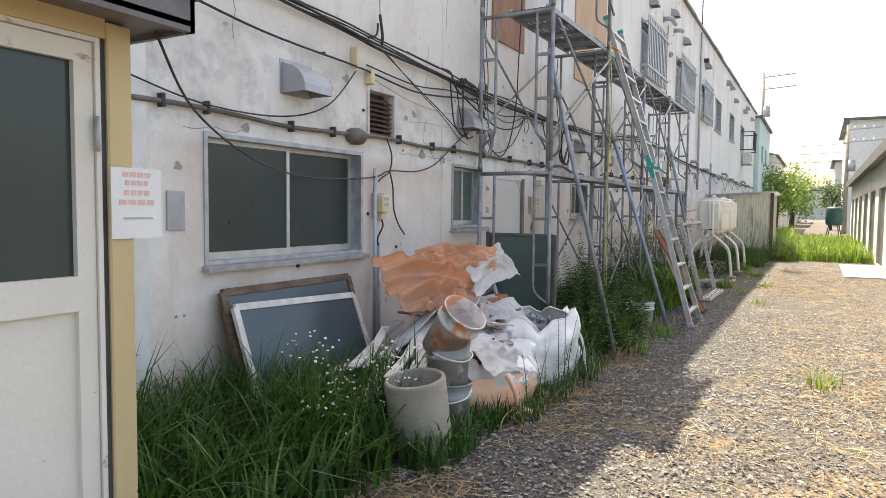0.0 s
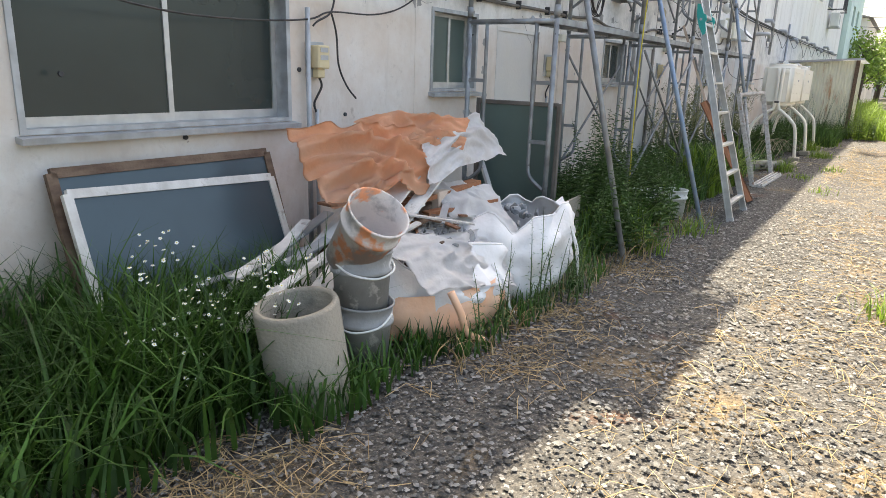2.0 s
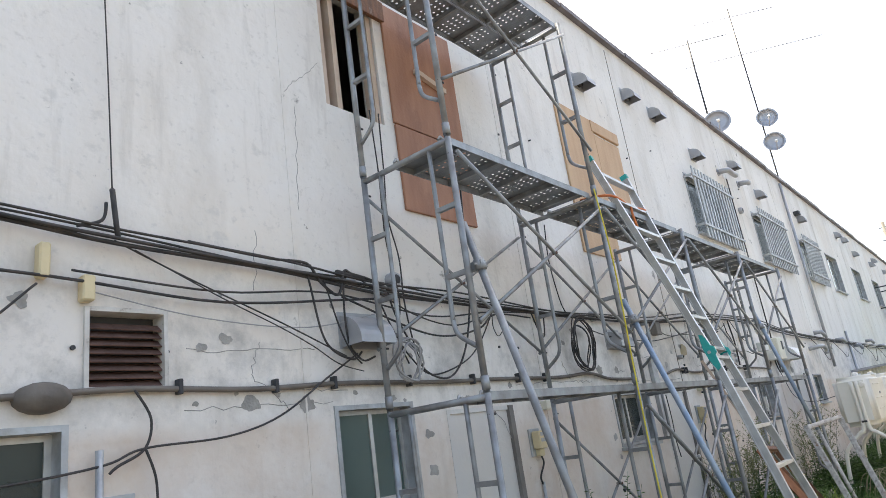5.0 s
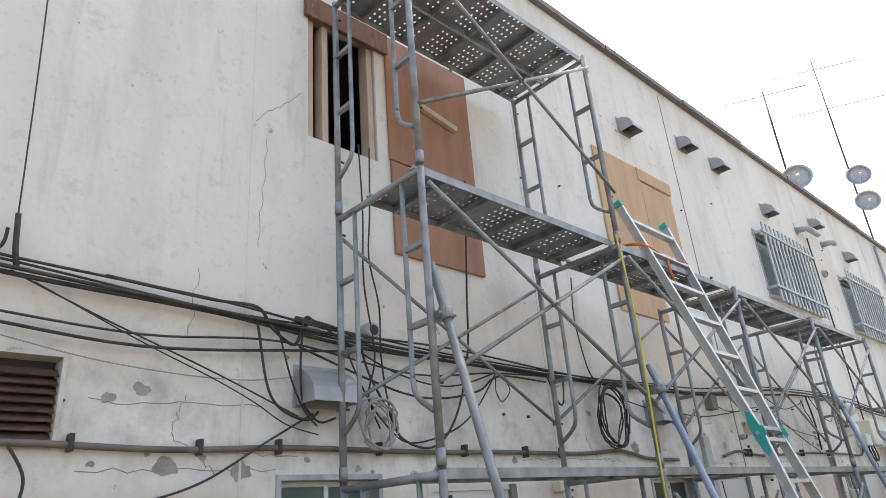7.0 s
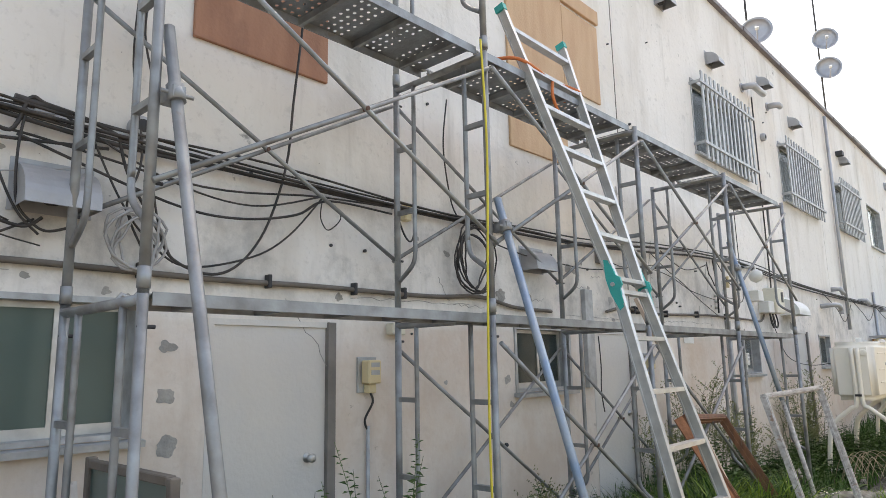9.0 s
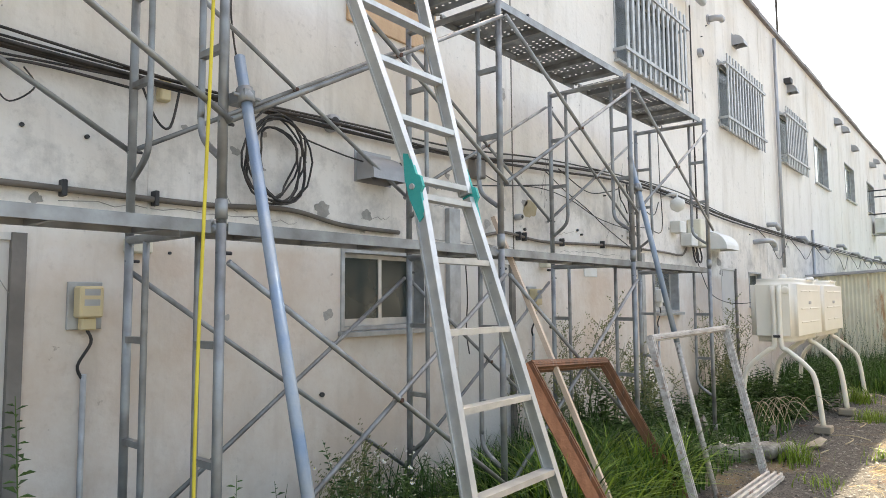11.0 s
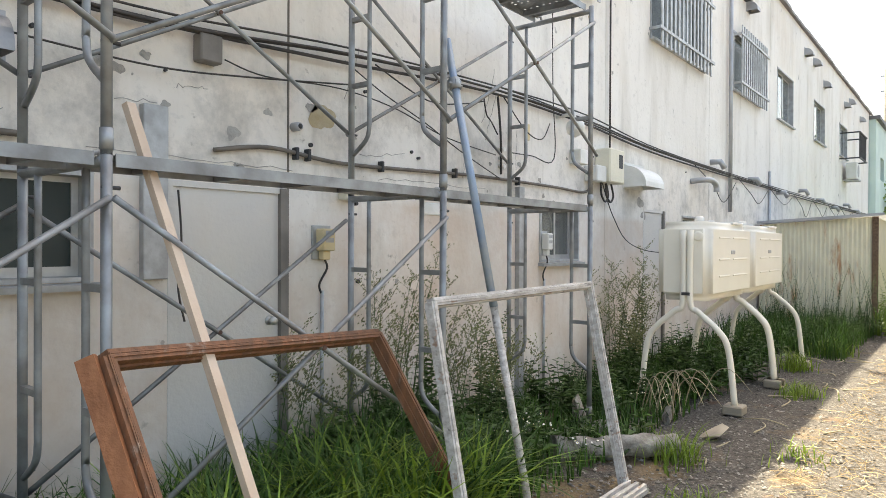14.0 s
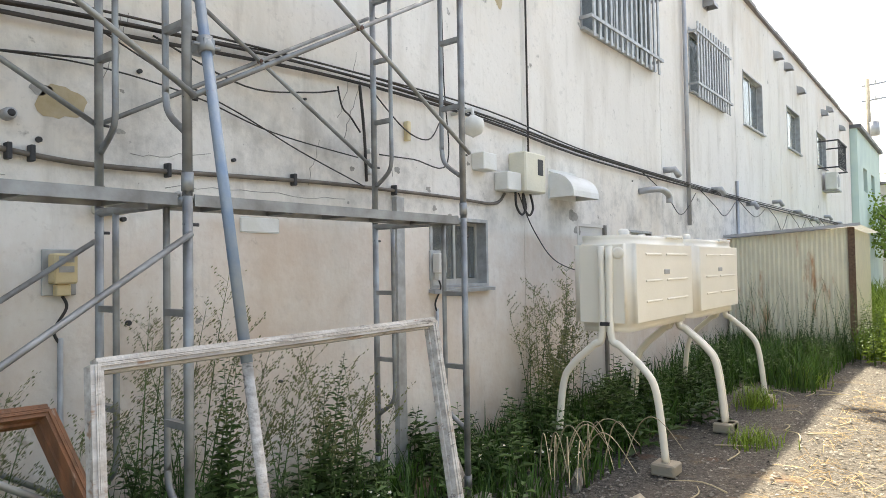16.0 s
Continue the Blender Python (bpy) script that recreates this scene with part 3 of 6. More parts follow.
box(bm, (WX + 0.01, -1.8, 2.15), (PX + 0.2, 1.68, 2.17))
box(bm, (PX + 0.17, -1.8, 2.13), (PX + 0.2, 1.70, 2.27))
box(bm, (WX + 0.01, 1.68, 2.13), (PX + 0.2, 1.70, 2.27))
box(bm, (WX + 0.01, -1.8, 2.25), (PX + 0.22, 1.72, 2.28))
part("roof", bm, BROWNROOF, porch, "dark brown metal roof fascia")
door = tagged(thing("door_4", (PX, 0.9, 0), "white painted glazed door with rust on its frame", "door"), kind="structure")
bm = bmesh.new()
for lo, hi in (((PX - 0.05, 0.43, 0.02), (PX + 0.0, 0.50, 2.06)), ((PX - 0.05, 1.365, 0.02), (PX, 1.432, 2.06)), ((PX - 0.05, 0.50, 1.99), (PX, 1.365, 2.06)), ((PX - 0.05, 0.50, 1.14), (PX, 1.365, 1.26)), ((PX - 0.05, 0.50, 0.02), (PX, 1.365, 0.12))):
    box(bm, lo, hi)
part("door_leaf", bm, DOORW, door)
part("panel", box(bmesh.new(), (PX - 0.04, 0.50, 0.12), (PX - 0.02, 1.365, 1.14)), DOORW, door)
part("pane", box(bmesh.new(), (PX - 0.03, 0.50, 1.26), (PX - 0.024, 1.365, 1.99)), FROST, door)
bm = bmesh.new()
box(bm, (PX - 0.04, 1.435, 0), (PX + 0.012, 1.453, 2.08))
box(bm, (PX - 0.04, 0.43, 2.063), (PX + 0.012, 1.434, 2.08))
part("door_frame", bm, DOORW, door, "white door frame with peeling rusty paint")
for z in (0.35, 1.75):
    bm = tube(bmesh.new(), [(PX + 0.02, 1.434, z - 0.06), (PX + 0.02, 1.434, z + 0.06)], 0.009, 8)
    part("hinge", bm, ALU_DULL, door)
notice = thing("notice", (PX + 0.024, 1.56, 1.42), "white paper notice with faded red writing on the post", "notice")
part("sheet", box(bmesh.new(), (PX + 0.024, 1.475, 1.385), (PX + 0.028, 1.68, 1.64)), PAPER, notice)
for k, (z, w) in enumerate(((1.615, 0.12), (1.585, 0.10), (1.55, 0.11), (1.515, 0.15))):
    bm = bmesh.new()
    for j in range(4):
        y = 1.58 - w / 2 + j * w / 4
        box(bm, (PX + 0.029, y, z - 0.008), (PX + 0.030, y + w / 4 - 0.008, z + 0.010))
    part("writing", bm, REDINK, notice)
part("writing", box(bmesh.new(), (PX + 0.029, 1.52, 1.455), (PX + 0.030, 1.64, 1.462)), BLACKINK, notice)
single("corner_board", box(bmesh.new(), (WX, 1.9, 0.0), (WX + 0.025, 2.52, 2.5)), WHITEPL, "white painted board on the facade beside the porch", "board", "structure")
single("wall_plate", bevelled((WX, 2.66, 1.36), (WX + 0.012, 2.79, 1.60), 0.003), HOODM, "stained grey metal plate screwed to the plaster", "plate")

# ---- garages on the other side ----
gar = thing("garage_row", (3.5, 30, 0), "row of grey garages with dark shutters and a dark roof", "garage")
gx = 1.5
gholes = [(y, y + 2.3, 0.03, 2.25) for y in (17.5, 21.2, 24.9, 28.6, 32.3, 36.0, 39.7)]
part("wall", pierced(13.5, 43.5, -0.2, 3.0, gholes, gx + 0.2, 0.2), FARWALL, gar)
bm = box(bmesh.new(), (gx + 0.2, 13.5, -0.2), (gx + 6, 13.7, 3.0))
box(bm, (gx + 0.2, 43.3, -0.2), (gx + 6, 43.5, 3.0))
box(bm, (gx + 5.8, 13.7, -0.2), (gx + 6, 43.3, 3.0))
part("wall", bm, FARWALL, gar)
bm = bmesh.new()
box(bm, (gx - 0.25, 13.2, 3.0), (gx + 6.3, 43.8, 3.12))
box(bm, (gx - 0.28, 13.2, 2.92), (gx - 0.25, 43.8, 3.2))
part("roof", bm, GREYROOF, gar)
for h in gholes:
    bm = bmesh.new()
    for k in range(22):
        z = 0.03 + k * 0.1
        box(bm, (gx + 0.06, h[0], z), (gx + 0.075 + 0.012 * (k % 2), h[1], z + 0.1))
    part("shutter", bm, SHUTTER, gar)
# ---- scaffold ----
SY = (6.52, 8.55, 10.55, 12.55, 14.52)
FX, BX = -2.42, -3.22
Z1, Z2, Z3 = 1.91, 3.56, 5.32


def scaffold_frame(name, z0, z1, feet):
    """One walk-through frame: two posts, a head bar and the bent inner tubes with their stubs. Stands at y = 0."""
    t = thing(name, (0, 0, 0), "grey galvanised steel scaffold trestle with rust spots", "scaffold", "scaffold trestles")
    b = 0.03 if feet else z0
    for x, s in ((FX, -1), (BX, 1)):
        bm = tube(bmesh.new(), [(x, 0, b), (x, 0, z1 + (0.1 if feet else 0.02))], 0.0215, 10)
        tube(bm, [(x, 0, z0 + 0.02), (x, 0, z0 + 0.1)], 0.026, 10)
        part("post", bm, GALV, t)
        xi = x + s * 0.17
        low = z0 + (0.30 if not feet else 0.42)
        bm = tube(bmesh.new(), smooth_path([(xi, 0, z1 - 0.02), (xi, 0, low + 0.3), (xi, 0, low + 0.16), (xi - s * 0.03, 0, low + 0.07), (x + s * 0.02, 0, low - 0.02)], 4), 0.0155, 8)
        part("inner_tube", bm, GALV, t)
        for z in (z0 + (z1 - z0) * 0.45, z0 + (z1 - z0) * 0.72):
            part("stub", beam(bmesh.new(), (x, 0, z), (xi, 0, z), 0.03, 0.03), GALV, t)
        if feet:
            bm = bevelled((x - 0.07, -0.07, 0.0), (x + 0.07, 0.07, 0.012), 0.003)
            part("base_plate", bm, GALV, t)
        for z in (z0 + 0.42, z1 - 0.12):
            part("pin", tube(bmesh.new(), [(x, -0.02, z), (x, 0.05, z)], 0.008, 6), DARK, t)
    part("head_bar", tube(bmesh.new(), [(FX, 0, z1 - 0.02), (BX, 0, z1 - 0.02)], 0.0215, 10), GALV, t)
    return t


def set_out(proto, ys):
    proto.location = (0, ys[0], 0)
    for y in ys[1:]:
        copy_thing(proto, pose(0, y, 0))


set_out(scaffold_frame("scaffold_trestle", 0.14, Z1, True), SY)
set_out(scaffold_frame("scaffold_trestle", Z1, Z2, False), SY)
set_out(scaffold_frame("scaffold_trestle", Z2, Z3, False), SY[:2])


def cross_brace(y0, y1, z0, z1, x, blue=False):
    t = thing("cross_brace", (x, (y0 + y1) / 2, (z0 + z1) / 2), "thin steel scaffold cross brace pinned in the middle", "cross brace", "scaffold braces")
    part("bar", tube(bmesh.new(), [(x, y0, z0), (x, y1, z1)], 0.0135, 8), GALV, t)
    part("bar", tube(bmesh.new(), [(x + 0.028, y0, z1), (x + 0.028, y1, z0)], 0.0135, 8), GALV_BLUE if blue else GALV, t)
    part("rivet", tube(bmesh.new(), [(x - 0.015, (y0 + y1) / 2, (z0 + z1) / 2), (x + 0.045, (y0 + y1) / 2, (z0 + z1) / 2)], 0.012, 8), RUST, t)


for i in range(4):
    cross_brace(SY[i], SY[i + 1], Z1 + 0.42, Z2 - 0.12, FX + 0.03)
    cross_brace(SY[i], SY[i + 1], Z1 + 0.42, Z2 - 0.12, BX - 0.045)
for i in (1, 2):
    cross_brace(SY[i], SY[i + 1], 0.42, Z1 - 0.16, FX + 0.03)
    cross_brace(SY[i], SY[i + 1], 0.42, Z1 - 0.16, BX - 0.045)
cross_brace(SY[0], SY[1], Z2 + 0.42, Z3 - 0.12, FX + 0.03)


def plank(y0, y1, x0, x1, z):
    t = thing("scaffold_plank", ((x0 + x1) / 2, (y0 + y1) / 2, z), "punched galvanised steel scaffold plank with hooks", "scaffold plank", "scaffold planks")
    bm = bmesh.new()
    vs = [bm.verts.new(p) for p in ((x0 + 0.006, y0, z), (x1 - 0.006, y0, z), (x1 - 0.006, y1, z), (x0 + 0.006, y1, z))]
    bm.faces.new(vs)
    part("sheet", bm, DECK, t)
    for x in (x0, x1 - 0.006):
        part("edge_rail", box(bmesh.new(), (x, y0, z - 0.045), (x + 0.006, y1, z + 0.006)), GALV, t)
    for k in range(5):
        y = y0 + (y1 - y0) * (k + 0.5) / 5
        part("cross_rib", box(bmesh.new(), (x0 + 0.007, y - 0.012, z - 0.045), (x1 - 0.007, y + 0.012, z - 0.003)), GALV, t)
    for y, s in ((y0, -1), (y1, 1)):
        for x in (x0 + 0.04, x1 - 0.04):
            bm = tube(bmesh.new(), [(x, y - s * 0.03, z - 0.015), (x, y + s * 0.03, z + 0.01), (x, y + s * 0.05, z - 0.02)], 0.011, 6)
            part("hook", bm, ALU_DULL, t)


for i in range(4):
    a, b = SY[i] + 0.04, SY[i + 1] - 0.04
    plank(a, b, FX - 0.52, FX - 0.03, Z2 + 0.025)
    plank(a, b, FX - 0.26, FX - 0.01, Z1 + 0.005)
a, b = SY[0] + 0.04, SY[1] - 0.04
plank(a, b, FX - 0.40, FX - 0.01, Z3 + 0.005)
plank(a, b, FX - 0.78, FX - 0.42, Z3 + 0.005)


def raker(foot, top, r, material, label, clamp, lower=None):
    t = thing("raking_pole", foot, label, "scaffold pole", "raking poles")
    if lower:
        mid = Vector(foot).lerp(Vector(top), 0.43)
        part("pole", tube(bmesh.new(), [mid, top], r, 10), material, t)
        part("lower_pole", tube(bmesh.new(), [foot, mid], r - 0.002, 10), lower, t, "bare weathered lower length of the pole")
    else:
        part("pole", tube(bmesh.new(), [foot, top], r, 10), material, t)
    p = Vector(foot).lerp(Vector(top), clamp)
    d = (Vector(top) - Vector(foot)).normalized()
    bm = tube(bmesh.new(), [p - d * 0.035, p + d * 0.035], r + 0.012, 10)
    beam(bm, p + Vector((0.03, 0.0, 0)), p + Vector((-0.09, 0.0, 0)), 0.05, 0.05)
    tube(bm, [p + Vector((0, -0.06, 0.0)), p + Vector((0, 0.07, 0.0))], 0.009, 6)
    part("clamp", bm, GALV, t)


raker((-1.74, 6.68, 0.0), (-2.44, 6.57, 2.98), 0.024, GALV, "long grey steel raking pole clamped to the scaffold", 0.90)
raker((-1.57, 8.53, 0.0), (-2.40, 8.61, 2.62), 0.024, GALV_BLUE, "long blue painted raking pole clamped to the scaffold", 0.93)
raker((-1.79, 12.57, 0.0), (-2.46, 12.63, 2.85), 0.024, GALV_BLUE, "long blue and white raking pole clamped to the scaffold", 0.90, OLDWHITE)

# ---- aluminium ladder with teal hinge covers ----
# A folding step ladder opened straight: both halves narrow towards the hinge.
LA, LB = Vector((-1.41, 9.11, 0.0)), Vector((-1.42, 9.90, 0.0))
HA, HB = Vector((-2.025, 9.315, 2.11)), Vector((-2.04, 9.695, 2.11))
LC, LD = Vector((-2.585, 8.95, 4.10)), Vector((-2.60, 9.74, 4.10))
lad = thing("ladder", (-1.36, 9.25, 0), "folding aluminium step ladder opened straight, teal hinge covers", "ladder")
for p, h, q, s in ((LA, HA, LC, -1), (LB, HB, LD, 1)):
    for a, b in ((p, h - (h - p).normalized() * 0.01), (h + (q - h).normalized() * 0.01, q)):
        bm = beam(bmesh.new(), a, b, 0.022, 0.062, up=(1, 0, 0.3))
        for e in (-1, 1):
            o = Vector((0.95, 0, 0.27)) * 0.028 * e
            beam(bm, a + o, b + o, 0.036, 0.010, up=(1, 0, 0.3))
        part("stile", bm, ALU, lad)
    u = (q - p).normalized()
    w = Vector((0.96, 0, 0.27))
    o = Vector((0, s * 0.020, 0))
    outline = ((-0.17, -0.012), (-0.15, 0.028), (-0.04, 0.036), (-0.02, 0.058), (0.03, 0.058), (0.05, 0.036), (0.15, 0.030), (0.17, -0.008), (0.05, -0.036), (-0.05, -0.036))
    bm = bmesh.new()
    rim = [[bm.verts.new(h + o + Vector((0, s * d, 0)) + u * i + w * j) for i, j in outline] for d in (0.0, 0.016)]
    bm.faces.new(rim[0])
    bm.faces.new(rim[1])
    for k in range(len(outline)):
        j = (k + 1) % len(outline)
        bm.faces.new((rim[0][k], rim[0][j], rim[1][j], rim[1][k]))
    cover = part("hinge_cover", bm, TEAL, lad, "teal plastic hinge cover")
    part("bolt", tube(bmesh.new(), [h + o, h + o + Vector((0, s * 0.026, 0))], 0.014, 8), ALU_DULL, cover)
    part("lock_bar", beam(bmesh.new(), h + o - u * 0.18, h + o - u * 0.46, 0.012, 0.02, up=(1, 0, 0.3)), ALU_DULL, lad)
    part("end_cap", beam(bmesh.new(), q, q - u * 0.05, 0.042, 0.074, up=(1, 0, 0.3)), TEAL, lad, "green rubber cap")
    part("foot", beam(bmesh.new(), p, p + u * 0.04, 0.042, 0.074, up=(1, 0, 0.3)), BLACKINK, lad, "grey rubber foot")


def on_ladder(z, right):
    a, h, b = (LB, HB, LD) if right else (LA, HA, LC)
    return a.lerp(h, z / h.z) if z < h.z else h.lerp(b, (z - h.z) / (b.z - h.z))


for z in (0.18, 0.48, 0.79, 1.13, 1.45, 1.77, 2.065, 2.15, 2.45, 2.74, 3.04, 3.34, 3.63, 3.92):
    a, b = on_ladder(z, False) + Vector((0, 0.011, 0)), on_ladder(z, True) - Vector((0, 0.011, 0))
    bm = beam(bmesh.new(), a, b, 0.062, 0.026, up=(0, 0, 1))
    part("rung", bm, ALU, lad)
k0 = LA.lerp(LC, 0.9)
k1 = LB.lerp(LD, 0.9)
bm = tube(bmesh.new(), smooth_path([k0 + Vector((-0.25, -0.1, 0)), k0 + Vector((0.02, -0.02, -0.03)), k0.lerp(k1, 0.5) + Vector((0.03, 0, -0.06)), k1 + Vector((0.02, 0.02, -0.03)), k1 + Vector((-0.2, 0.1, -0.02))]), 0.012, 6)
tube(bm, smooth_path([k0.lerp(k1, 0.5) + Vector((0.03, 0, -0.05)), k0.lerp(k1, 0.45) + Vector((0.05, 0, -0.2)), k0.lerp(k1, 0.6) + Vector((0.03, 0, -0.3))]), 0.012, 6)
single("rope", bm, ROPE_O, "orange rope tying the ladder to the scaffold plank", "rope")
single("rope", tube(bmesh.new(), smooth_path([(-2.38, 8.47, 3.6), (-2.34, 8.45, 2.9), (-2.36, 8.44, 2.0), (-2.36, 8.42, 1.2), (-2.33, 8.4, 0.4)]), 0.007, 6), YELLOW, "yellow rope hanging down a scaffold post", "rope")


# ---- discarded window frames leaning on the scaffold ----
def old_frame(name, bl, br, tr, tl, w, d, material, label, lower=True):
    bl, br, tr, tl = map(Vector, (bl, br, tr, tl))
    t = thing(name, bl, label, "casement")
    n = (br - bl).cross(tl - bl).normalized()
    for p, q in ((bl, tl), (br, tr), (tl, tr)) + (((bl, br),) if lower else ()):
        part("bar", beam(bmesh.new(), p, q, d, w, up=(q - p).cross(n)), material, t)
        s = ((bl + br + tr + tl) / 4 - (p + q) / 2).normalized() * w * 0.35
        part("rebate", beam(bmesh.new(), p + s - n * 0.02, q + s - n * 0.02, d * 0.5, w * 0.7, up=(q - p).cross(n)), material, t)
        for f in (-0.38, 0.05, 0.42):
            part("moulding", beam(bmesh.new(), p + s * f + n * d * 0.5, q + s * f + n * d * 0.5, 0.012, w * 0.12, up=(q - p).cross(n)), material, t)


old_frame("old_casement", (-1.68, 11.86, 0.03), (-1.68, 13.53, 0.03), (-2.01, 13.67, 1.31), (-2.06, 12.0, 1.29), 0.042, 0.05, OLDWHITE, "weathered white wooden window frame leaning on a pole", False)
board_t = thing("sill_board", (-1.62, 12.8, 0.0), "weathered grooved wooden sill lying at the frame's foot", "sill board")
part("board", beam(bmesh.new(), (-1.625, 11.95, 0.018), (-1.60, 13.55, 0.018), 0.15, 0.03), OLDWHITE, board_t)
for x in (-0.055, 0.0, 0.05):
    part("ridge", beam(bmesh.new(), (-1.625 + x, 11.95, 0.045), (-1.60 + x, 13.55, 0.045), 0.022, 0.024), OLDWHITE, board_t)
old_frame("old_casement", (-1.47, 10.50, 0.04), (-1.93, 12.26, 0.04), (-2.45, 12.0, 1.09), (-2.14, 10.41, 1.20), 0.045, 0.07, BROWNWOOD, "brown wooden window frame leaning on the scaffold", True)
single("frame_board", beam(bmesh.new(), (-1.46, 10.44, 0.03), (-2.15, 10.36, 1.21), 0.022, 0.065, up=(1, 0.9, 0.4)), ORANGEWOOD, "flat orange-brown casing board against the old frame", "board")
single("batten", beam(bmesh.new(), (-1.76, 10.97, 0.0), (-2.60, 10.72, 2.15), 0.045, 0.03), BATTEN, "pale wooden batten leaning on a scaffold post", "batten")
# ---- things on the facade ----
def exhaust_hood(y, z, w=0.28, h=0.22, d=0.2, material=HOODM, label="grey metal exhaust hood on the plaster"):
    """A quarter-round hood, open below."""
    t = thing("exhaust_hood", (WX, y, z), label, "exhaust hood", "exhaust hoods")
    bm = bmesh.new()
    prof = [(0.0, h)] + [(d * math.sin(a), h * math.cos(a) * 0.85 + 0.02) for a in [radians(10 + 10 * k) for k in range(8)]] + [(d, 0)]
    for s in (-1, 1):
        vs = [bm.verts.new((WX + px, y + s * w / 2, z + pz)) for px, pz in prof] + [bm.verts.new((WX, y + s * w / 2, z))]
        bm.faces.new(vs)
    for (a, b), (c, e) in zip(prof, prof[1:]):
        f = bm.faces.new([bm.verts.new(p) for p in ((WX + a, y - w / 2, z + b), (WX + c, y - w / 2, z + e), (WX + c, y + w / 2, z + e), (WX + a, y + w / 2, z + b))])
    bmesh.ops.remove_doubles(bm, verts=bm.verts, dist=0.0005)
    part("hood", bm, material, t)
    part("flange", box(bmesh.new(), (WX, y - w / 2 - 0.02, z - 0.01), (WX + 0.006, y + w / 2 + 0.02, z + h + 0.02)), material, t)
    part("duct", tube(bmesh.new(), [(WX + 0.004, y, z + h * 0.5), (WX + 0.05, y, z + h * 0.5)], h * 0.35, 12), DARK, t)


exhaust_hood(3.80, 2.33, 0.30, 0.22, 0.22)
exhaust_hood(6.48, 2.37, 0.32, 0.22, 0.2)
exhaust_hood(10.36, 2.43, 0.32, 0.20, 0.18)
exhaust_hood(17.75, 2.33, 0.62, 0.30, 0.3, WHITEPL, "white plastic exhaust hood on the plaster")
for y, z in ((10.95, 5.95), (12.55, 6.28), (13.55, 6.28), (15.2, 5.98), (17.6, 6.35), (19.3, 6.05), (23.3, 6.15), (28.9, 6.55), (30.1, 6.55), (31.7, 6.25), (35.6, 6.3), (36.7, 6.6), (39.5, 6.4)):
    exhaust_hood(y, z, 0.24, 0.2, 0.2)


def round_vent(y, z, r=0.07):
    t = thing("round_vent", (WX, y, z), "round grey vent cap on the plaster", "vent", "round vents")
    part("cap", lathe(bmesh.new(), ((r, 0), (r, 0.05), (r * 0.85, 0.07), (r * 0.5, 0.072), (0.0005, 0.06)), pose(WX, y, z, 0, 90, 0), 14), HOODM, t)
    part("grille", lathe(bmesh.new(), ((r * 0.6, 0.073), (r * 0.4, 0.08), (0.0005, 0.08)), pose(WX, y, z, 0, 90, 0), 12), DARK, t)


for y, z, r in ((6.86, 2.88, 0.06), (9.95, 2.78, 0.06), (17.4, 5.4, 0.07), (12.2, 2.35, 0.03)):
    round_vent(y, z, r)
# stub pipe high on the wall
for y, z in ((16.6, 6.07), (17.9, 6.1)):
    t = thing("flue_pipe", (WX, y, z), "short grey flue pipe sticking out of the facade", "flue pipe", "flue pipes")
    part("pipe", tube(bmesh.new(), [(WX, y, z), (WX + 0.12, y, z), (WX + 0.18, y + 0.04, z), (WX + 0.18, y + (0.55 if y < 17 else 0.15), z)], 0.055, 10), HOODM, t)
    part("collar", tube(bmesh.new(), [(WX, y, z), (WX + 0.02, y, z)], 0.08, 12), HOODM, t)
# rusty louvre
lou = thing("louvre_vent", (WX, 4.9, 2.14), "rusty brown louvred vent in a pale frame", "vent")
bm = bmesh.new()
y0, y1, z0, z1 = VENT
for lo, hi in (((WX - 0.1, y0, z0), (WX + 0.02, y0 + 0.022, z1)), ((WX - 0.1, y1 - 0.022, z0), (WX + 0.02, y1, z1)), ((WX - 0.1, y0 + 0.022, z1 - 0.022), (WX + 0.02, y1 - 0.022, z1)), ((WX - 0.1, y0 + 0.022, z0), (WX + 0.02, y1 - 0.022, z0 + 0.015))):
    box(bm, lo, hi)
part("frame", bm, WHITEPAINT, lou)
part("backing", box(bmesh.new(), (WX - 0.12, y0, z0), (WX - 0.1, y1, z1)), DARK, lou)
for k in range(8):
    z = z0 + 0.035 + k * 0.041
    part("slat", box(bmesh.new(), (-0.03, y0 + 0.022, -0.003), (0.03, y1 - 0.022, 0.003), pose(WX - 0.03, 0, z, 0, 38, 0)), RUST, lou)


def meter(y, z, material=CREAM, plate=True, h=0.18, w=0.11):
    t = thing("power_meter", (WX, y, z), "small cream electricity meter box on a grey plate", "meter", "power meters")
    if plate:
        part("plate", bevelled((WX, y - w * 0.72, z - h * 0.65), (WX + 0.02, y + w * 0.72, z + h * 0.62), 0.003), ALU_DULL, t)
    part("case", bevelled((WX + 0.02, y - w / 2, z - h / 2 + 0.03), (WX + 0.10, y + w / 2, z + h / 2), 0.008), material, t)
    part("terminal_cover", bevelled((WX + 0.02, y - w * 0.3, z - h / 2 - 0.03), (WX + 0.075, y + w * 0.3, z - h / 2 + 0.03), 0.006), material, t)
    for k in (0.25, -0.02):
        part("dial", box(bmesh.new(), (WX + 0.1, y - w * 0.32, z + h * k), (WX + 0.103, y + w * 0.32, z + h * k + 0.03)), BLACKINK, t)
    part("lead", tube(bmesh.new(), smooth_path([(WX + 0.05, y, z - h / 2 - 0.03), (WX + 0.05, y + 0.02, z - h), (WX + 0.03, y - 0.03, z - h * 1.6), (WX + 0.025, y, z - h * 2)]), 0.008, 6), CABLE, t)
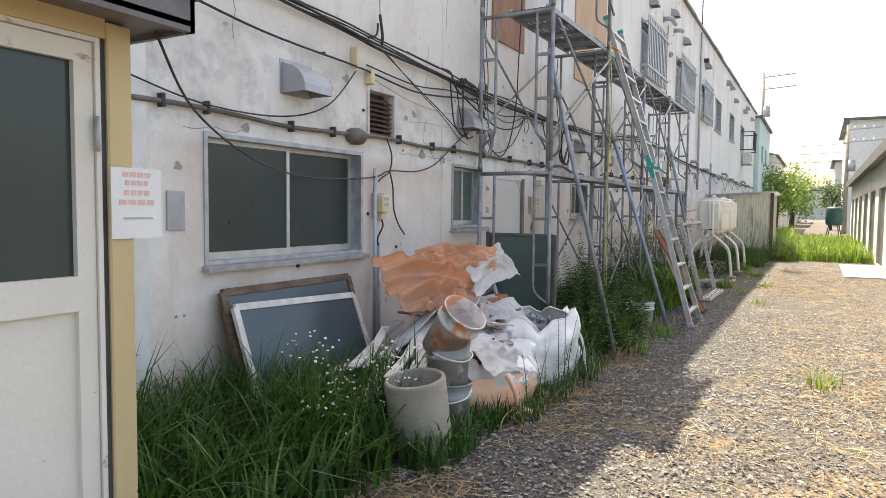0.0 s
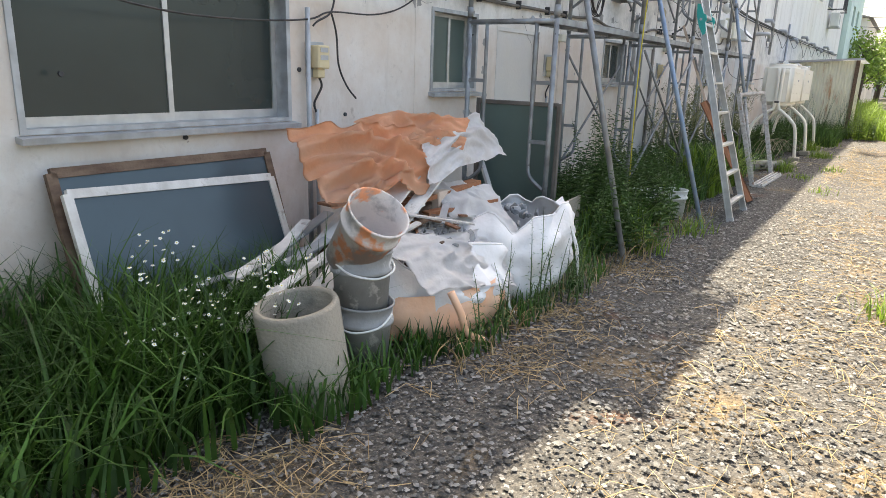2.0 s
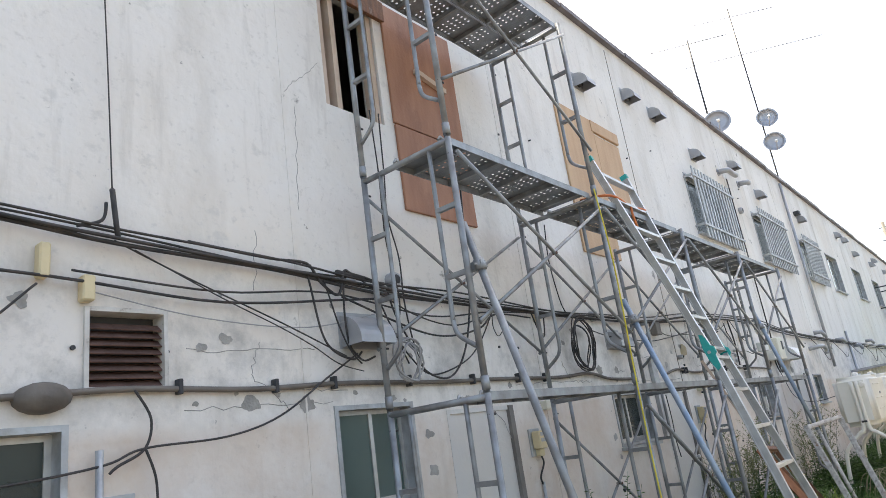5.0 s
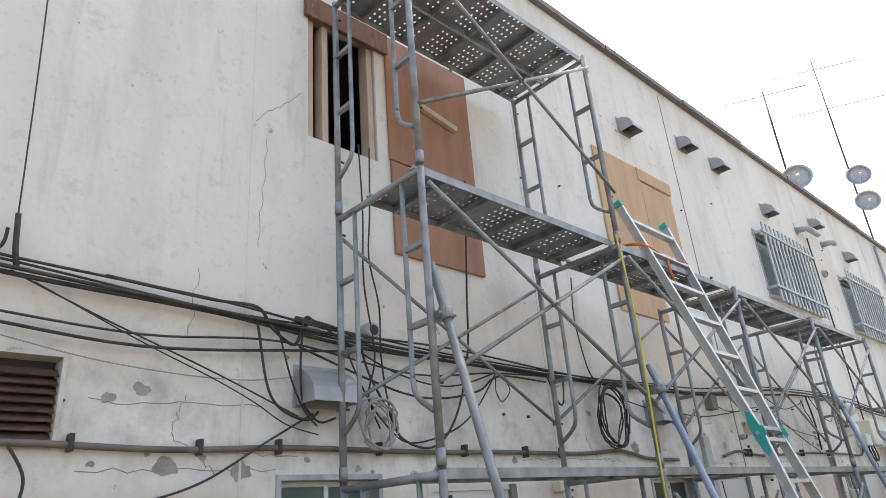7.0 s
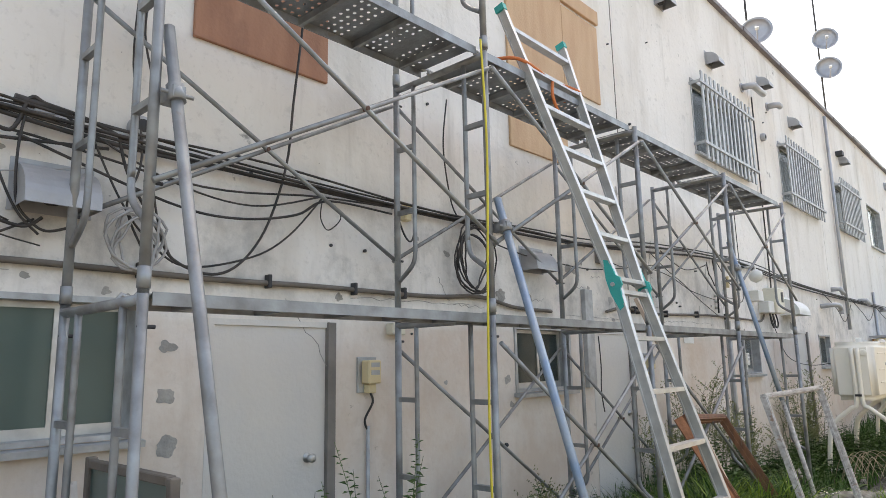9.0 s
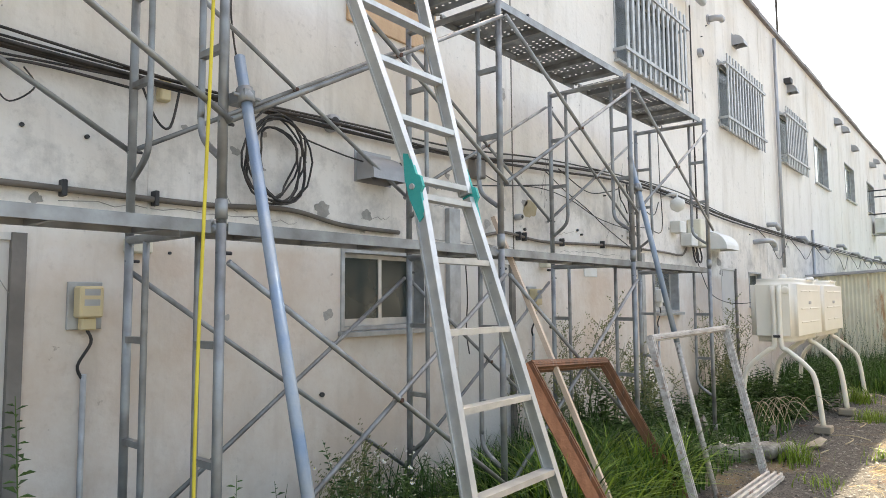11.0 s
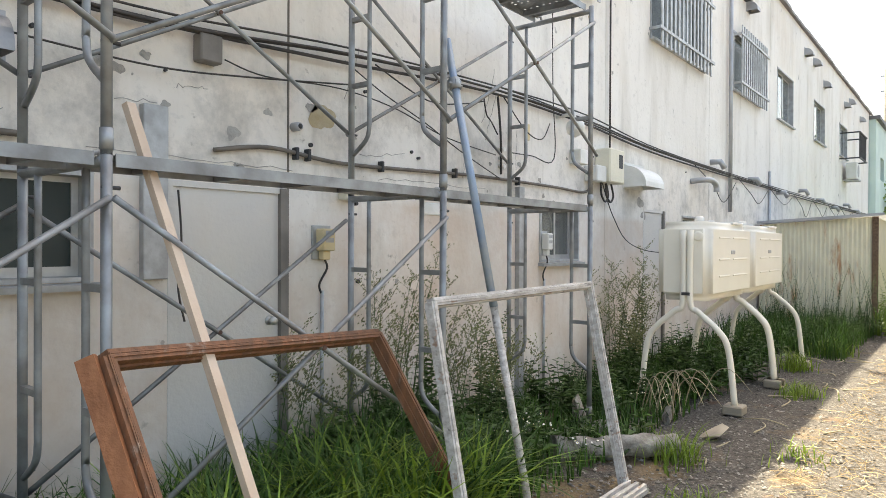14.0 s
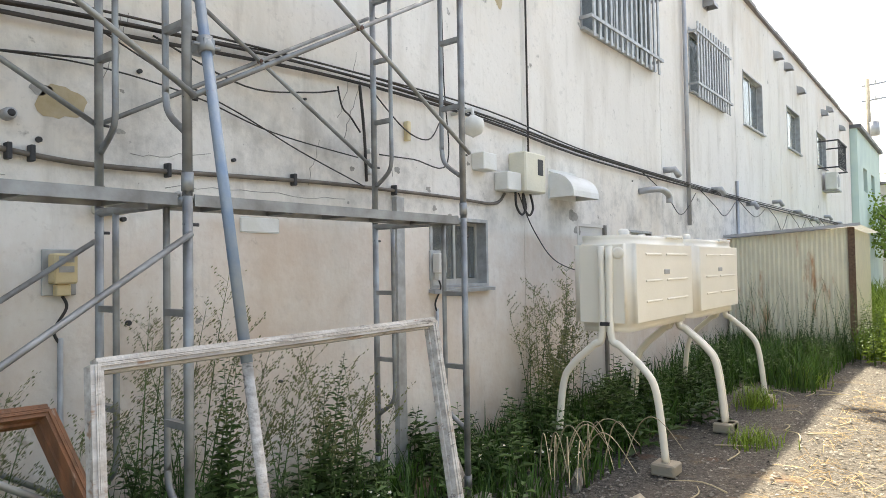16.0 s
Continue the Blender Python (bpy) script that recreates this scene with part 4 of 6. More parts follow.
    part("pipe", tube(bmesh.new(), [(WX + 0.025, y, z - h * 2 + 0.03), (WX + 0.025, y, 0.0)], 0.014, 8), ALU_DULL, t)


meter(4.84, 1.53, CREAM)
meter(8.42, 1.58)
meter(2.28, 2.02, WHITEPL)
meter(12.43, 1.60)
meter(15.42, 1.61, WHITEPL, True, 0.2, 0.1)


def junction(y, z, w, h, d, material, label):
    single("junction_box", bevelled((WX, y - w / 2, z - h / 2), (WX + d, y + w / 2, z + h / 2), 0.008), material, label, "junction box", "", "junction boxes", (WX, y, z))


junction(4.48, 2.74, 0.05, 0.17, 0.07, CREAM, "cream cable insulator box on the plaster")
junction(4.68, 2.62, 0.06, 0.13, 0.07, CREAM, "cream cable insulator box on the plaster")
junction(11.55, 2.70, 0.14, 0.16, 0.09, JAMB, "dirty grey metal junction box under the cables")
junction(8.66, 1.88, 0.12, 0.08, 0.08, LIGHTBOX, "pale cable box over the plank")
junction(12.66, 1.93, 0.14, 0.07, 0.09, LIGHTBOX, "pale cable box over the meter")
junction(13.64, 1.88, 0.30, 0.1, 0.01, WHITEPL, "white plate with a pipe stub")
junction(16.10, 2.56, 0.22, 0.16, 0.14, WHITEPL, "small white box with a hood")
junction(8.78, 2.72, 0.06, 0.12, 0.06, CREAM, "cream insulator under the cable bundle")
ebox = thing("switch_box", (WX, 16.75, 2.3), "pale cream electric switch box with looped cables", "switch box")
part("case", bevelled((WX, 16.62, 2.32), (WX + 0.2, 17.02, 2.72), 0.015), LIGHTBOX, ebox)
part("side_case", bevelled((WX, 16.36, 2.32), (WX + 0.16, 16.61, 2.50), 0.01), WHITEPL, ebox)
part("window", box(bmesh.new(), (WX + 0.2, 16.86, 2.5), (WX + 0.204, 16.96, 2.66)), DARK, ebox)
for k in (0, 0.14):
    part("loop", tube(bmesh.new(), smooth_path([(WX + 0.08, 16.62 + k, 2.33), (WX + 0.1, 16.60 + k, 2.18), (WX + 0.1, 16.70 + k, 2.10), (WX + 0.1, 16.78 + k, 2.18), (WX + 0.08, 16.76 + k, 2.33)]), 0.012, 6), CABLE, ebox)
cam_t = thing("dome_lamp", (WX, 15.75, 2.8), "white dome fitting on a short arm", "lamp")
part("arm", tube(bmesh.new(), [(WX, 15.7, 2.95), (WX + 0.2, 15.74, 2.97), (WX + 0.2, 15.75, 2.88)], 0.02, 8), WHITEPL, cam_t)
part("dome", lathe(bmesh.new(), ((0.02, 0.1), (0.09, 0.06), (0.1, 0.0), (0.08, -0.06), (0.0005, -0.1)), pose(WX + 0.2, 15.75, 2.82), 14), WHITEPL, cam_t)
single("cable_duct", bevelled((WX, 11.17, 1.39), (WX + 0.05, 11.31, 2.33), 0.004), ALU_DULL, "grey metal cable duct on the facade", "cable duct", "", "", (WX, 11.17, 1.39))
single("downpipe", box(bmesh.new(), (WX, 14.90, 0.0), (WX + 0.05, 14.99, 2.15)), ALU_DULL, "grey square pipe cover on the facade", "pipe")
single("downpipe", tube(bmesh.new(), [(WX + 0.05, 4.74, 0), (WX + 0.05, 4.74, 1.85)], 0.018, 8), ALU_DULL, "thin grey pipe beside the window", "pipe")
single("downpipe", tube(bmesh.new(), [(WX + 0.06, 21.95, 2.2), (WX + 0.06, 21.95, 7.0)], 0.035, 8), HOODM, "tall grey pipe up the facade", "pipe")
single("downpipe", tube(bmesh.new(), [(WX + 0.04, 16.95, 2.72), (WX + 0.04, 16.95, 6.0)], 0.012, 6), CABLE, "black cable riser up the facade", "pipe")
single("downpipe", tube(bmesh.new(), [(WX + 0.03, 25.0, 0.2), (WX + 0.03, 25.0, 3.2)], 0.03, 6), HOODM, "grey pipe up the facade", "pipe")
single("tap_pipe", tube(bmesh.new(), smooth_path([(WX, 20.0, 2.6), (WX + 0.2, 20.05, 2.62), (WX + 0.24, 20.3, 2.62), (WX + 0.24, 20.5, 2.56), (WX + 0.24, 20.52, 2.46)]), 0.045, 10), HOODM, "grey bent pipe stub on the facade", "pipe")

# boards over the upper openings
def board(lo, hi, material, label):
    single("plywood_board", bevelled(lo, hi, 0.004), material, label, "board", "", "plywood boards", lo)


board((WX, 7.12, 4.28), (WX + 0.025, 8.06, 5.46), PLY, "red-brown plywood sheet nailed over an opening")
board((WX, 7.13, 3.50), (WX + 0.025, 8.07, 4.27), PLY, "red-brown plywood sheet nailed below an opening")
board((WX, 6.36, 5.26), (WX + 0.04, 7.14, 5.46), BROWNWOOD, "brown timber board over an upper opening")
board((WX, 10.1, 3.55), (WX + 0.025, 11.05, 5.5), PLY2, "pale plywood sheet nailed over an opening")
board((WX, 11.06, 4.40), (WX + 0.022, 11.78, 5.30), PLY2, "pale plywood sheet nailed over an opening")
board((WX, 11.0, 5.34), (WX + 0.035, 11.8, 5.5), PLY2, "pale plywood strip over an opening")
single("short_batten", beam(bmesh.new(), (WX + 0.05, 7.45, 4.88), (WX + 0.05, 7.85, 4.80), 0.04, 0.05), BATTEN, "pale wooden batten screwed to the plywood", "batten")
for y in (6.43, 6.56, 6.98):
    single("timber_stud", box(bmesh.new(), (WX - 0.12, y - 0.025, 4.23), (WX - 0.02, y + 0.025, 5.27)), BATTEN, "bare timber stud in the opened wall", "stud", "", "timber studs")


# window grilles
def grille(o, n, material=ALU_DULL):
    y0, y1, z0, z1 = o
    t = thing("window_grille", (WX, (y0 + y1) / 2, z0), "grey steel bar grille before an upper window", "window grille", "window grilles")
    for k in range(n):
        y = y0 + (y1 - y0) * (k + 0.5) / n
        part("bar", box(bmesh.new(), (WX + 0.13, y - 0.03, z0 - 0.12), (WX + 0.15, y + 0.03, z1 + 0.08)), material, t)
    for z in (z0 + 0.1, z1 - 0.1):
        part("rail", box(bmesh.new(), (WX + 0.152, y0 - 0.05, z - 0.02), (WX + 0.17, y1 + 0.05, z + 0.02)), material, t)
        for y in (y0 - 0.04, y1 + 0.02):
            part("bracket", box(bmesh.new(), (WX, y, z - 0.02), (WX + 0.152, y + 0.02, z + 0.02)), material, t)


for o, n in zip(UP_WIN[:3], (13, 14, 13)):
    grille(o, n)
cage = thing("balcony_cage", (WX, 35.3, 4.5), "black steel window cage on the facade", "window cage")
for k in range(9):
    part("bar", box(bmesh.new(), (WX + 0.55, 34.6 + k * 0.2, 4.45), (WX + 0.57, 34.63 + k * 0.2, 5.3)), DARK, cage)
for z in (4.45, 5.28):
    bm = box(bmesh.new(), (WX, 34.55, z), (WX + 0.59, 34.6, z + 0.04))
    box(bm, (WX, 36.3, z), (WX + 0.59, 36.35, z + 0.04))
    box(bm, (WX + 0.55, 34.6, z), (WX + 0.59, 36.3, z + 0.04))
    part("rail", bm, DARK, cage)
ac = thing("air_conditioner", (WX, 36.0, 3.9), "white outdoor air conditioner unit on a bracket", "air conditioner")
part("case", bevelled((WX + 0.1, 35.2, 3.85), (WX + 0.42, 36.1, 4.4), 0.02), WHITEPL, ac)
part("fan_grille", lathe(bmesh.new(), ((0.2, 0), (0.2, 0.01), (0.16, 0.014), (0.0005, 0.014)), pose(WX + 0.42, 35.55, 4.12, 0, 90, 0), 16), BLACKINK, ac)
part("bracket", box(bmesh.new(), (WX, 35.3, 3.8), (WX + 0.45, 36.0, 3.848)), ALU_DULL, ac)

# ---- cables ----
def cable(pts, r=0.009, material=CABLE, label="black electric cable strung along the facade", sway=0.0):
    single("cable", tube(bmesh.new(), smooth_path(pts, 6), r, 6), material, label, "cable", "", "cables on the facade")


CX = WX + 0.06
main = [(0.5, 3.34), (2.2, 3.18), (3.4, 3.0), (4.3, 2.93), (4.85, 2.89), (5.8, 2.85), (6.65, 2.81), (7.6, 2.78), (9.0, 2.75), (10.2, 2.77), (11.3, 2.79), (12.6, 2.9), (14.3, 3.0), (16.2, 3.0), (18.6, 2.88), (23.8, 2.85), (30, 2.86), (38, 2.88), (41.5, 2.9)]
r2 = random.Random(5)
for k in range(5):
    dz, dx = (k - 2) * 0.018, 0.012 * (k % 3)
    pts = []
    for y, z in main:
        pts.append((CX + dx, y, z + dz + r2.uniform(-0.02, 0.02)))
    cable(pts, (0.013, 0.009, 0.011, 0.007, 0.008)[k])
cond = [(2.0, 2.10), (2.7, 2.12), (3.2, 2.11), (3.7, 2.09), (4.4, 2.11), (4.9, 2.13), (5.6, 2.11), (6.3, 2.13), (7.3, 2.12), (8.0, 2.13), (9.0, 2.13), (9.6, 2.16), (10.05, 2.10), (10.6, 2.09)]
cable([(WX + 0.03, y, z) for y, z in cond], 0.017, CONDUIT, "thick brown-grey cable conduit clipped to the plaster")
cable([(WX + 0.03, y, z) for y, z in ((11.6, 2.13), (12.0, 2.19), (12.6, 2.15), (13.6, 2.18), (14.3, 2.2), (15.6, 2.2), (16.3, 2.19), (16.5, 2.3))], 0.015, CONDUIT, "thick brown-grey cable conduit clipped to the plaster")
for y, z in ((2.62, 2.12), (2.95, 2.12), (3.72, 2.09), (4.2, 2.10), (5.15, 2.13), (5.75, 2.12), (6.2, 2.13), (6.9, 2.13), (7.65, 2.13), (8.3, 2.13), (8.75, 2.13), (12.2, 2.17), (12.3, 2.17), (13.0, 2.16), (13.9, 2.19), (14.9, 2.2)):
    single("cable_clip", bevelled((WX, y - 0.012, z - 0.035), (WX + 0.052, y + 0.012, z + 0.045), 0.004), DARK, "small black cable clip on the plaster", "clip", "", "cable clips", (WX, y, z))
# second sagging lines
cable([(CX, y, z) for y, z in ((0.8, 2.9), (2.3, 2.82), (3.4, 2.7), (4.5, 2.66), (5.4, 2.6), (6.3, 2.68), (6.7, 2.72))], 0.009)
cable([(CX, y, z) for y, z in ((4.6, 2.7), (5.4, 2.66), (6.2, 2.72), (7.2, 2.62), (8.0, 2.7), (8.9, 2.74))], 0.007)
cable([(CX, y, z) for y, z in ((4.8, 2.88), (5.2, 2.72), (5.8, 2.5), (6.3, 2.3))], 0.005)
cable([(CX, y, z) for y, z in ((4.7, 2.6), (5.3, 2.5), (6.0, 2.48), (6.6, 2.6))], 0.004, WIREGREY, "thin grey wire along the plaster")
# from the porch across the window to the hood
cable([(PX + 0.05, 1.65, 2.14), (-2.6, 2.2, 1.96), (-2.95, 2.9, 1.80), (-3.2, 3.6, 1.73), (CX, 4.3, 1.74), (CX, 4.75, 1.78), (CX, 4.95, 1.84), (CX, 5.4, 1.86), (CX, 5.75, 1.95), (CX, 6.1, 2.15), (CX, 6.4, 2.32)], 0.006)
cable([(CX, 4.78, 1.74), (CX, 4.82, 1.77), (CX, 4.95, 1.84), (CX, 4.98, 1.98), (CX, 4.9, 2.12)], 0.007)
cable([(CX, 4.95, 1.84), (CX, 5.0, 1.7), (CX, 5.02, 1.5), (CX, 5.1, 1.36), (CX, 5.2, 1.27)], 0.007)
cable([(CX, 2.3, 2.25), (CX, 2.9, 2.14), (CX, 3.6, 2.15), (CX, 4.1, 2.30), (CX, 4.45, 2.62)], 0.006)
# riser with its twisted end above the bundle
cable([(CX, 4.72, 4.9), (CX, 4.76, 4.0), (CX, 4.79, 3.15)], 0.004)
cable([(CX, 4.79, 3.16), (CX + 0.02, 4.8, 2.98), (CX, 4.82, 2.9)], 0.014)
cable([(CX, 4.76, 3.08), (CX, 4.74, 2.98), (CX, 4.62, 2.93)], 0.009)
# tangle round the second hood
for r_, pts in ((0.008, ((6.02, 2.84), (6.04, 2.74), (6.10, 2.45), (6.19, 2.33), (6.35, 2.28), (6.43, 2.33))),
                (0.010, ((5.2, 2.93), (5.74, 2.90), (6.02, 2.90), (6.12, 2.79), (6.27, 2.71), (6.34, 2.88), (6.41, 2.87), (6.6, 2.84), (6.9, 2.74))),
                (0.007, ((6.33, 2.83), (6.31, 2.63), (6.32, 2.40), (6.38, 2.31), (6.45, 2.27), (6.55, 2.30))),
                (0.006, ((6.14, 2.84), (6.18, 2.72), (6.25, 2.50), (6.33, 2.34), (6.42, 2.25))),
                (0.004, ((4.9, 2.84), (5.4, 2.62), (5.78, 2.47), (6.02, 2.36), (6.22, 2.25), (6.43, 2.20))),
                (0.006, ((6.88, 4.26), (6.86, 3.72), (6.84, 3.38), (6.91, 3.05), (6.91, 2.71), (6.96, 2.39), (7.05, 2.18))),
                (0.006, ((6.78, 4.26), (6.80, 3.72), (6.79, 3.2), (6.86, 2.72), (6.80, 2.45), (6.88, 2.25))),
                (0.008, ((7.88, 4.30), (7.82, 3.71), (7.77, 3.26), (7.73, 2.86), (7.61, 2.47), (7.45, 2.23), (7.27, 2.14), (7.05, 2.20), (6.95, 2.36), (6.80, 2.60), (6.74, 2.80))),
                (0.006, ((8.0, 2.69), (7.76, 2.42), (7.51, 2.26), (7.12, 2.17), (6.9, 2.3), (6.75, 2.5), (6.6, 2.8))),
                (0.004, ((8.0, 2.67), (7.99, 2.56), (8.05, 2.49), (8.15, 2.58), (8.1, 2.66))),
                (0.006, ((6.5, 2.83), (7.0, 2.62), (7.5, 2.56), (8.0, 2.70))),
                (0.008, ((6.3, 2.70), (7.0, 2.50), (7.4, 2.47), (7.8, 2.55), (8.05, 2.68), (8.6, 2.68))),
                (0.006, ((9.68, 2.62), (10.1, 2.56), (10.57, 2.54), (11.23, 2.53), (11.82, 2.59), (12.7, 2.71))),
                (0.007, ((8.62, 2.76), (8.72, 2.55), (8.80, 2.52), (8.85, 2.74))),
                (0.006, ((9.2, 3.7), (9.15, 3.3), (9.22, 2.9), (9.3, 2.76)))):
    cable([(CX + 0.01, y, z) for y, z in pts], r_, CABLE, "loose black cable hanging by the bundle")
knot = thing("cable_joint", (WX, 6.41, 2.86), "grey cable joint block with black wire ends", "cable joint")
part("block", bevelled((WX, 6.36, 2.82), (WX + 0.07, 6.45, 2.88), 0.008), HOODM, knot)
part("sleeve", tube(bmesh.new(), [(CX, 6.28, 2.87), (CX, 6.52, 2.85)], 0.02, 8), CABLE, knot)


def coil(y, z, r, n, x, material, label):
    t = thing("cable_coil", (x, y, z), label, "cable coil", "cable coils")
    rr = random.Random(int(y * 10))
    for k in range(n):
        a0, e = rr.uniform(0, 6), rr.uniform(0.55, 1.1)
        pts = [(x + 0.012 * k * 0.5 + 0.01 * math.sin(3 * a), y + r * e * 0.9 * math.cos(a) + 0.03 * math.sin(2 * a + k) + rr.uniform(-0.008, 0.008), z + 0.06 * e - 0.05 + r * math.sin(a) * (0.5 + 0.6 * e)) for a in [a0 + 2 * pi * j / 22 for j in range(23)]]
        part("loop", tube(bmesh.new(), pts, 0.007, 6), material, t)


coil(9.46, 2.44, 0.25, 7, WX + 0.09, CABLE, "coil of black cable hung from the cable bundle")
coil(6.84, 2.26, 0.14, 6, WX + 0.1, WIREGREY, "untidy coil of grey wire behind the scaffold")
# strands in the right half
for r_, pts in ((0.005, ((11.65, 2.66), (11.94, 2.62), (12.56, 2.66), (13.14, 2.61), (13.71, 2.48), (14.47, 2.41))),
                (0.005, ((12.6, 2.86), (13.0, 2.70), (13.46, 2.56), (13.92, 2.39), (14.54, 2.20))),
                (0.006, ((12.9, 2.90), (13.5, 2.74), (14.0, 2.80), (14.28, 2.87))),
                (0.007, ((14.28, 2.90), (14.32, 2.76), (14.40, 2.70), (14.50, 2.60))),
                (0.006, ((14.6, 2.96), (15.0, 2.70), (15.3, 2.66), (15.46, 2.84))),
                (0.006, ((15.50, 4.2), (15.52, 3.2), (15.55, 2.49), (15.1, 2.47), (14.7, 2.46)))):
    cable([(CX, y, z) for y, z in pts], r_, CABLE, "loose thin cable on the plaster")
cable([(CX, 14.5, 2.95), (CX + 0.02, 14.52, 2.6), (CX, 14.56, 2.24)], 0.012)
for z in (2.32, 2.40, 2.48):
    single("insulator", tube(bmesh.new(), [(WX, 14.62, z), (WX + 0.06, 14.62, z)], 0.022, 8), WHITEPL, "small white cable insulator", "insulator", "", "insulators", (WX, 14.62, z))
single("insulator", bevelled((WX, 15.05, 2.62), (WX + 0.05, 15.09, 2.78), 0.006), CREAM, "yellow insulator tag hanging by the cables", "insulator", "", "insulators", (WX, 15.07, 2.7))
cable([(CX, 16.7, 2.33), (CX, 17.0, 1.95), (CX, 17.5, 1.62), (-3.1, 18.0, 1.5), (-2.5, 18.2, 1.62)], 0.006)
cable([(CX, 11.36, 1.88), (CX, 11.38, 1.6), (CX, 11.36, 1.35), (CX, 11.40, 1.15)], 0.006)
for k in range(8):
    y0 = 20 + 2.4 * k
    cable([(CX, y0, 2.86), (CX + 0.04, y0 + 0.8, 2.6), (CX + 0.02, y0 + 1.5, 2.35 + 0.1 * (k % 3)), (CX, y0 + 2.3, 2.75)], 0.007, CABLE, "loose cable on the far facade")
    single("pipe_stub", tube(bmesh.new(), [(WX, y0 + 1, 3.0 - 0.1 * (k % 3)), (WX + 0.16, y0 + 1, 3.0 - 0.1 * (k % 3)), (WX + 0.2, y0 + 1.08, 2.9 - 0.1 * (k % 3))], 0.05, 8), HOODM, "short grey pipe stub on the far facade", "pipe", "", "pipe stubs")

# ---- aerials on the roof ----
def dish(x, y, z, r):
    t = thing("satellite_dish", (x, y, z), "white satellite dish on the roof edge", "satellite dish", "satellite dishes")
    m = pose(x, y, z, 84, 0, 18)
    part("dish", lathe(bmesh.new(), ((0.0005, 0.0), (r * 0.5, 0.02), (r, 0.09), (r + 0.01, 0.09), (r * 0.5, 0.035), (0.0005, 0.015)), m, 22), HOODM, t)
    part("arm", tube(bmesh.new(), [m @ Vector((0, -r, 0.06)), m @ Vector((0, -r * 0.6, 0.4))], 0.012, 6), HOODM, t)
    part("feed", tube(bmesh.new(), [m @ Vector((0, -r * 0.6, 0.38)), m @ Vector((0, -r * 0.45, 0.42))], 0.035, 8), WHITEPL, t)


def aerial(x, y, z0, z1, arms):
    t = thing("tv_aerial", (x, y, z0), "thin TV aerial mast with crossed rods", "aerial", "aerials")
    part("mast", tube(bmesh.new(), [(x, y, z0), (x, y, z1)], 0.022, 8), DARK, t)
    for z, ln, a in arms:
        dx, dy = math.cos(a) * ln / 2, math.sin(a) * ln / 2
        part("boom", tube(bmesh.new(), [(x - dx, y - dy, z), (x + dx, y + dy, z)], 0.012, 6), HOODM, t)
        for k in range(6):
            f = -1 + 2 * k / 5
            part("rod", tube(bmesh.new(), [(x + dx * f - dy * 0.22, y + dy * f + dx * 0.22, z), (x + dx * f + dy * 0.22, y + dy * f - dx * 0.22, z)], 0.006, 5), HOODM, t)


aerial(-3.5, 23.0, 6.2, 13.0, ((11.4, 4.4, 0.45), (12.7, 2.4, 0.5)))
aerial(-3.5, 4.1, 7.05, 9.0, ((8.8, 0.9, 0.4),))
aerial(-3.7, 18.3, 7.1, 10.0, ((9.9, 1.7, 0.45),))
dish(-3.55, 18.3, 7.75, 0.28)
dish(-3.35, 23.05, 9.25, 0.28)
dish(-3.35, 23.05, 8.5, 0.28)
single("bracket", box(bmesh.new(), (WX, 22.9, 6.3), (WX + 0.14, 23.1, 6.4)), DARK, "black mast bracket on the facade", "bracket")

# ---- cracks, peeled patches and holes in the plaster ----
pr = random.Random(77)
single("vent_cowl", lathe(bmesh.new(), ((0.1, 0), (0.1, 0.05), (0.06, 0.09), (0.0005, 0.1)), pose(WX, 4.5, 2.1, 0, 90, 0) @ Matrix.Diagonal((0.7, 1.2, 1, 1)), 16), CONDUIT, "dirty brown oval vent cowl under the cables", "vent")


def patch(y, z, r, material):
    bm = bmesh.new()
    n = 22
    s = pr.uniform(0, 50)
    ring = []
    for k in range(n):
        a = 2 * pi * k / n
        f = r * (0.8 + 0.5 * noise.noise((math.cos(a) * 1.1 + s, math.sin(a) * 1.1, s)) + 0.15 * noise.noise((math.cos(a) * 6 + s, math.sin(a) * 6, 1)))
        ring.append(bm.verts.new((WX + 0.0025, y + f * 1.3 * math.cos(a), z + f * math.sin(a))))
    bm.faces.new(ring)
    single("peeled_patch", bm, material, "peeled grey patch in the plaster", "peeled paint", "structure")


PEEL = mat("bare_render", (0.30, 0.29, 0.27), (0.42, 0.40, 0.37), 0.95, scale=9, bump=0.5)
OCHRE = mat("ochre_stain", (0.45, 0.36, 0.22), (0.55, 0.47, 0.34), 0.95, scale=7)
for y, z, r in ((10.95, 2.52, 0.05), (11.05, 2.5, 0.04), (11.75, 2.25, 0.05), (11.2, 2.6, 0.03), (12.35, 2.5, 0.04), (12.0, 2.42, 0.03), (6.85, 1.1, 0.05), (7.08, 1.5, 0.05), (7.1, 1.25, 0.06), (7.07, 1.75, 0.04), (7.1, 0.9, 0.05), (5.6, 2.03, 0.05), (6.0, 2.02, 0.06), (3.3, 1.98 + 0.06, 0.04), (9.9, 2.2, 0.06), (10.3, 2.2, 0.05), (18.0, 2.15, 0.09), (18.1, 2.0, 0.08), (5.3, 2.35, 0.03), (5.45, 2.4, 0.04), (4.4, 2.55, 0.04), (4.2, 2.45, 0.03), (2.75, 1.75, 0.03), (2.72, 0.83, 0.012), (2.78, 0.83, 0.012), (9.2, 1.5, 0.02), (9.95, 1.5, 0.04), (10.0, 1.3, 0.03), (13.2, 1.3, 0.02)):
    patch(y, z, r, PEEL)
for y, z, r in ((12.45, 2.45, 0.1), (16.5, 4.2, 0.07)):
    patch(y, z, r, OCHRE)
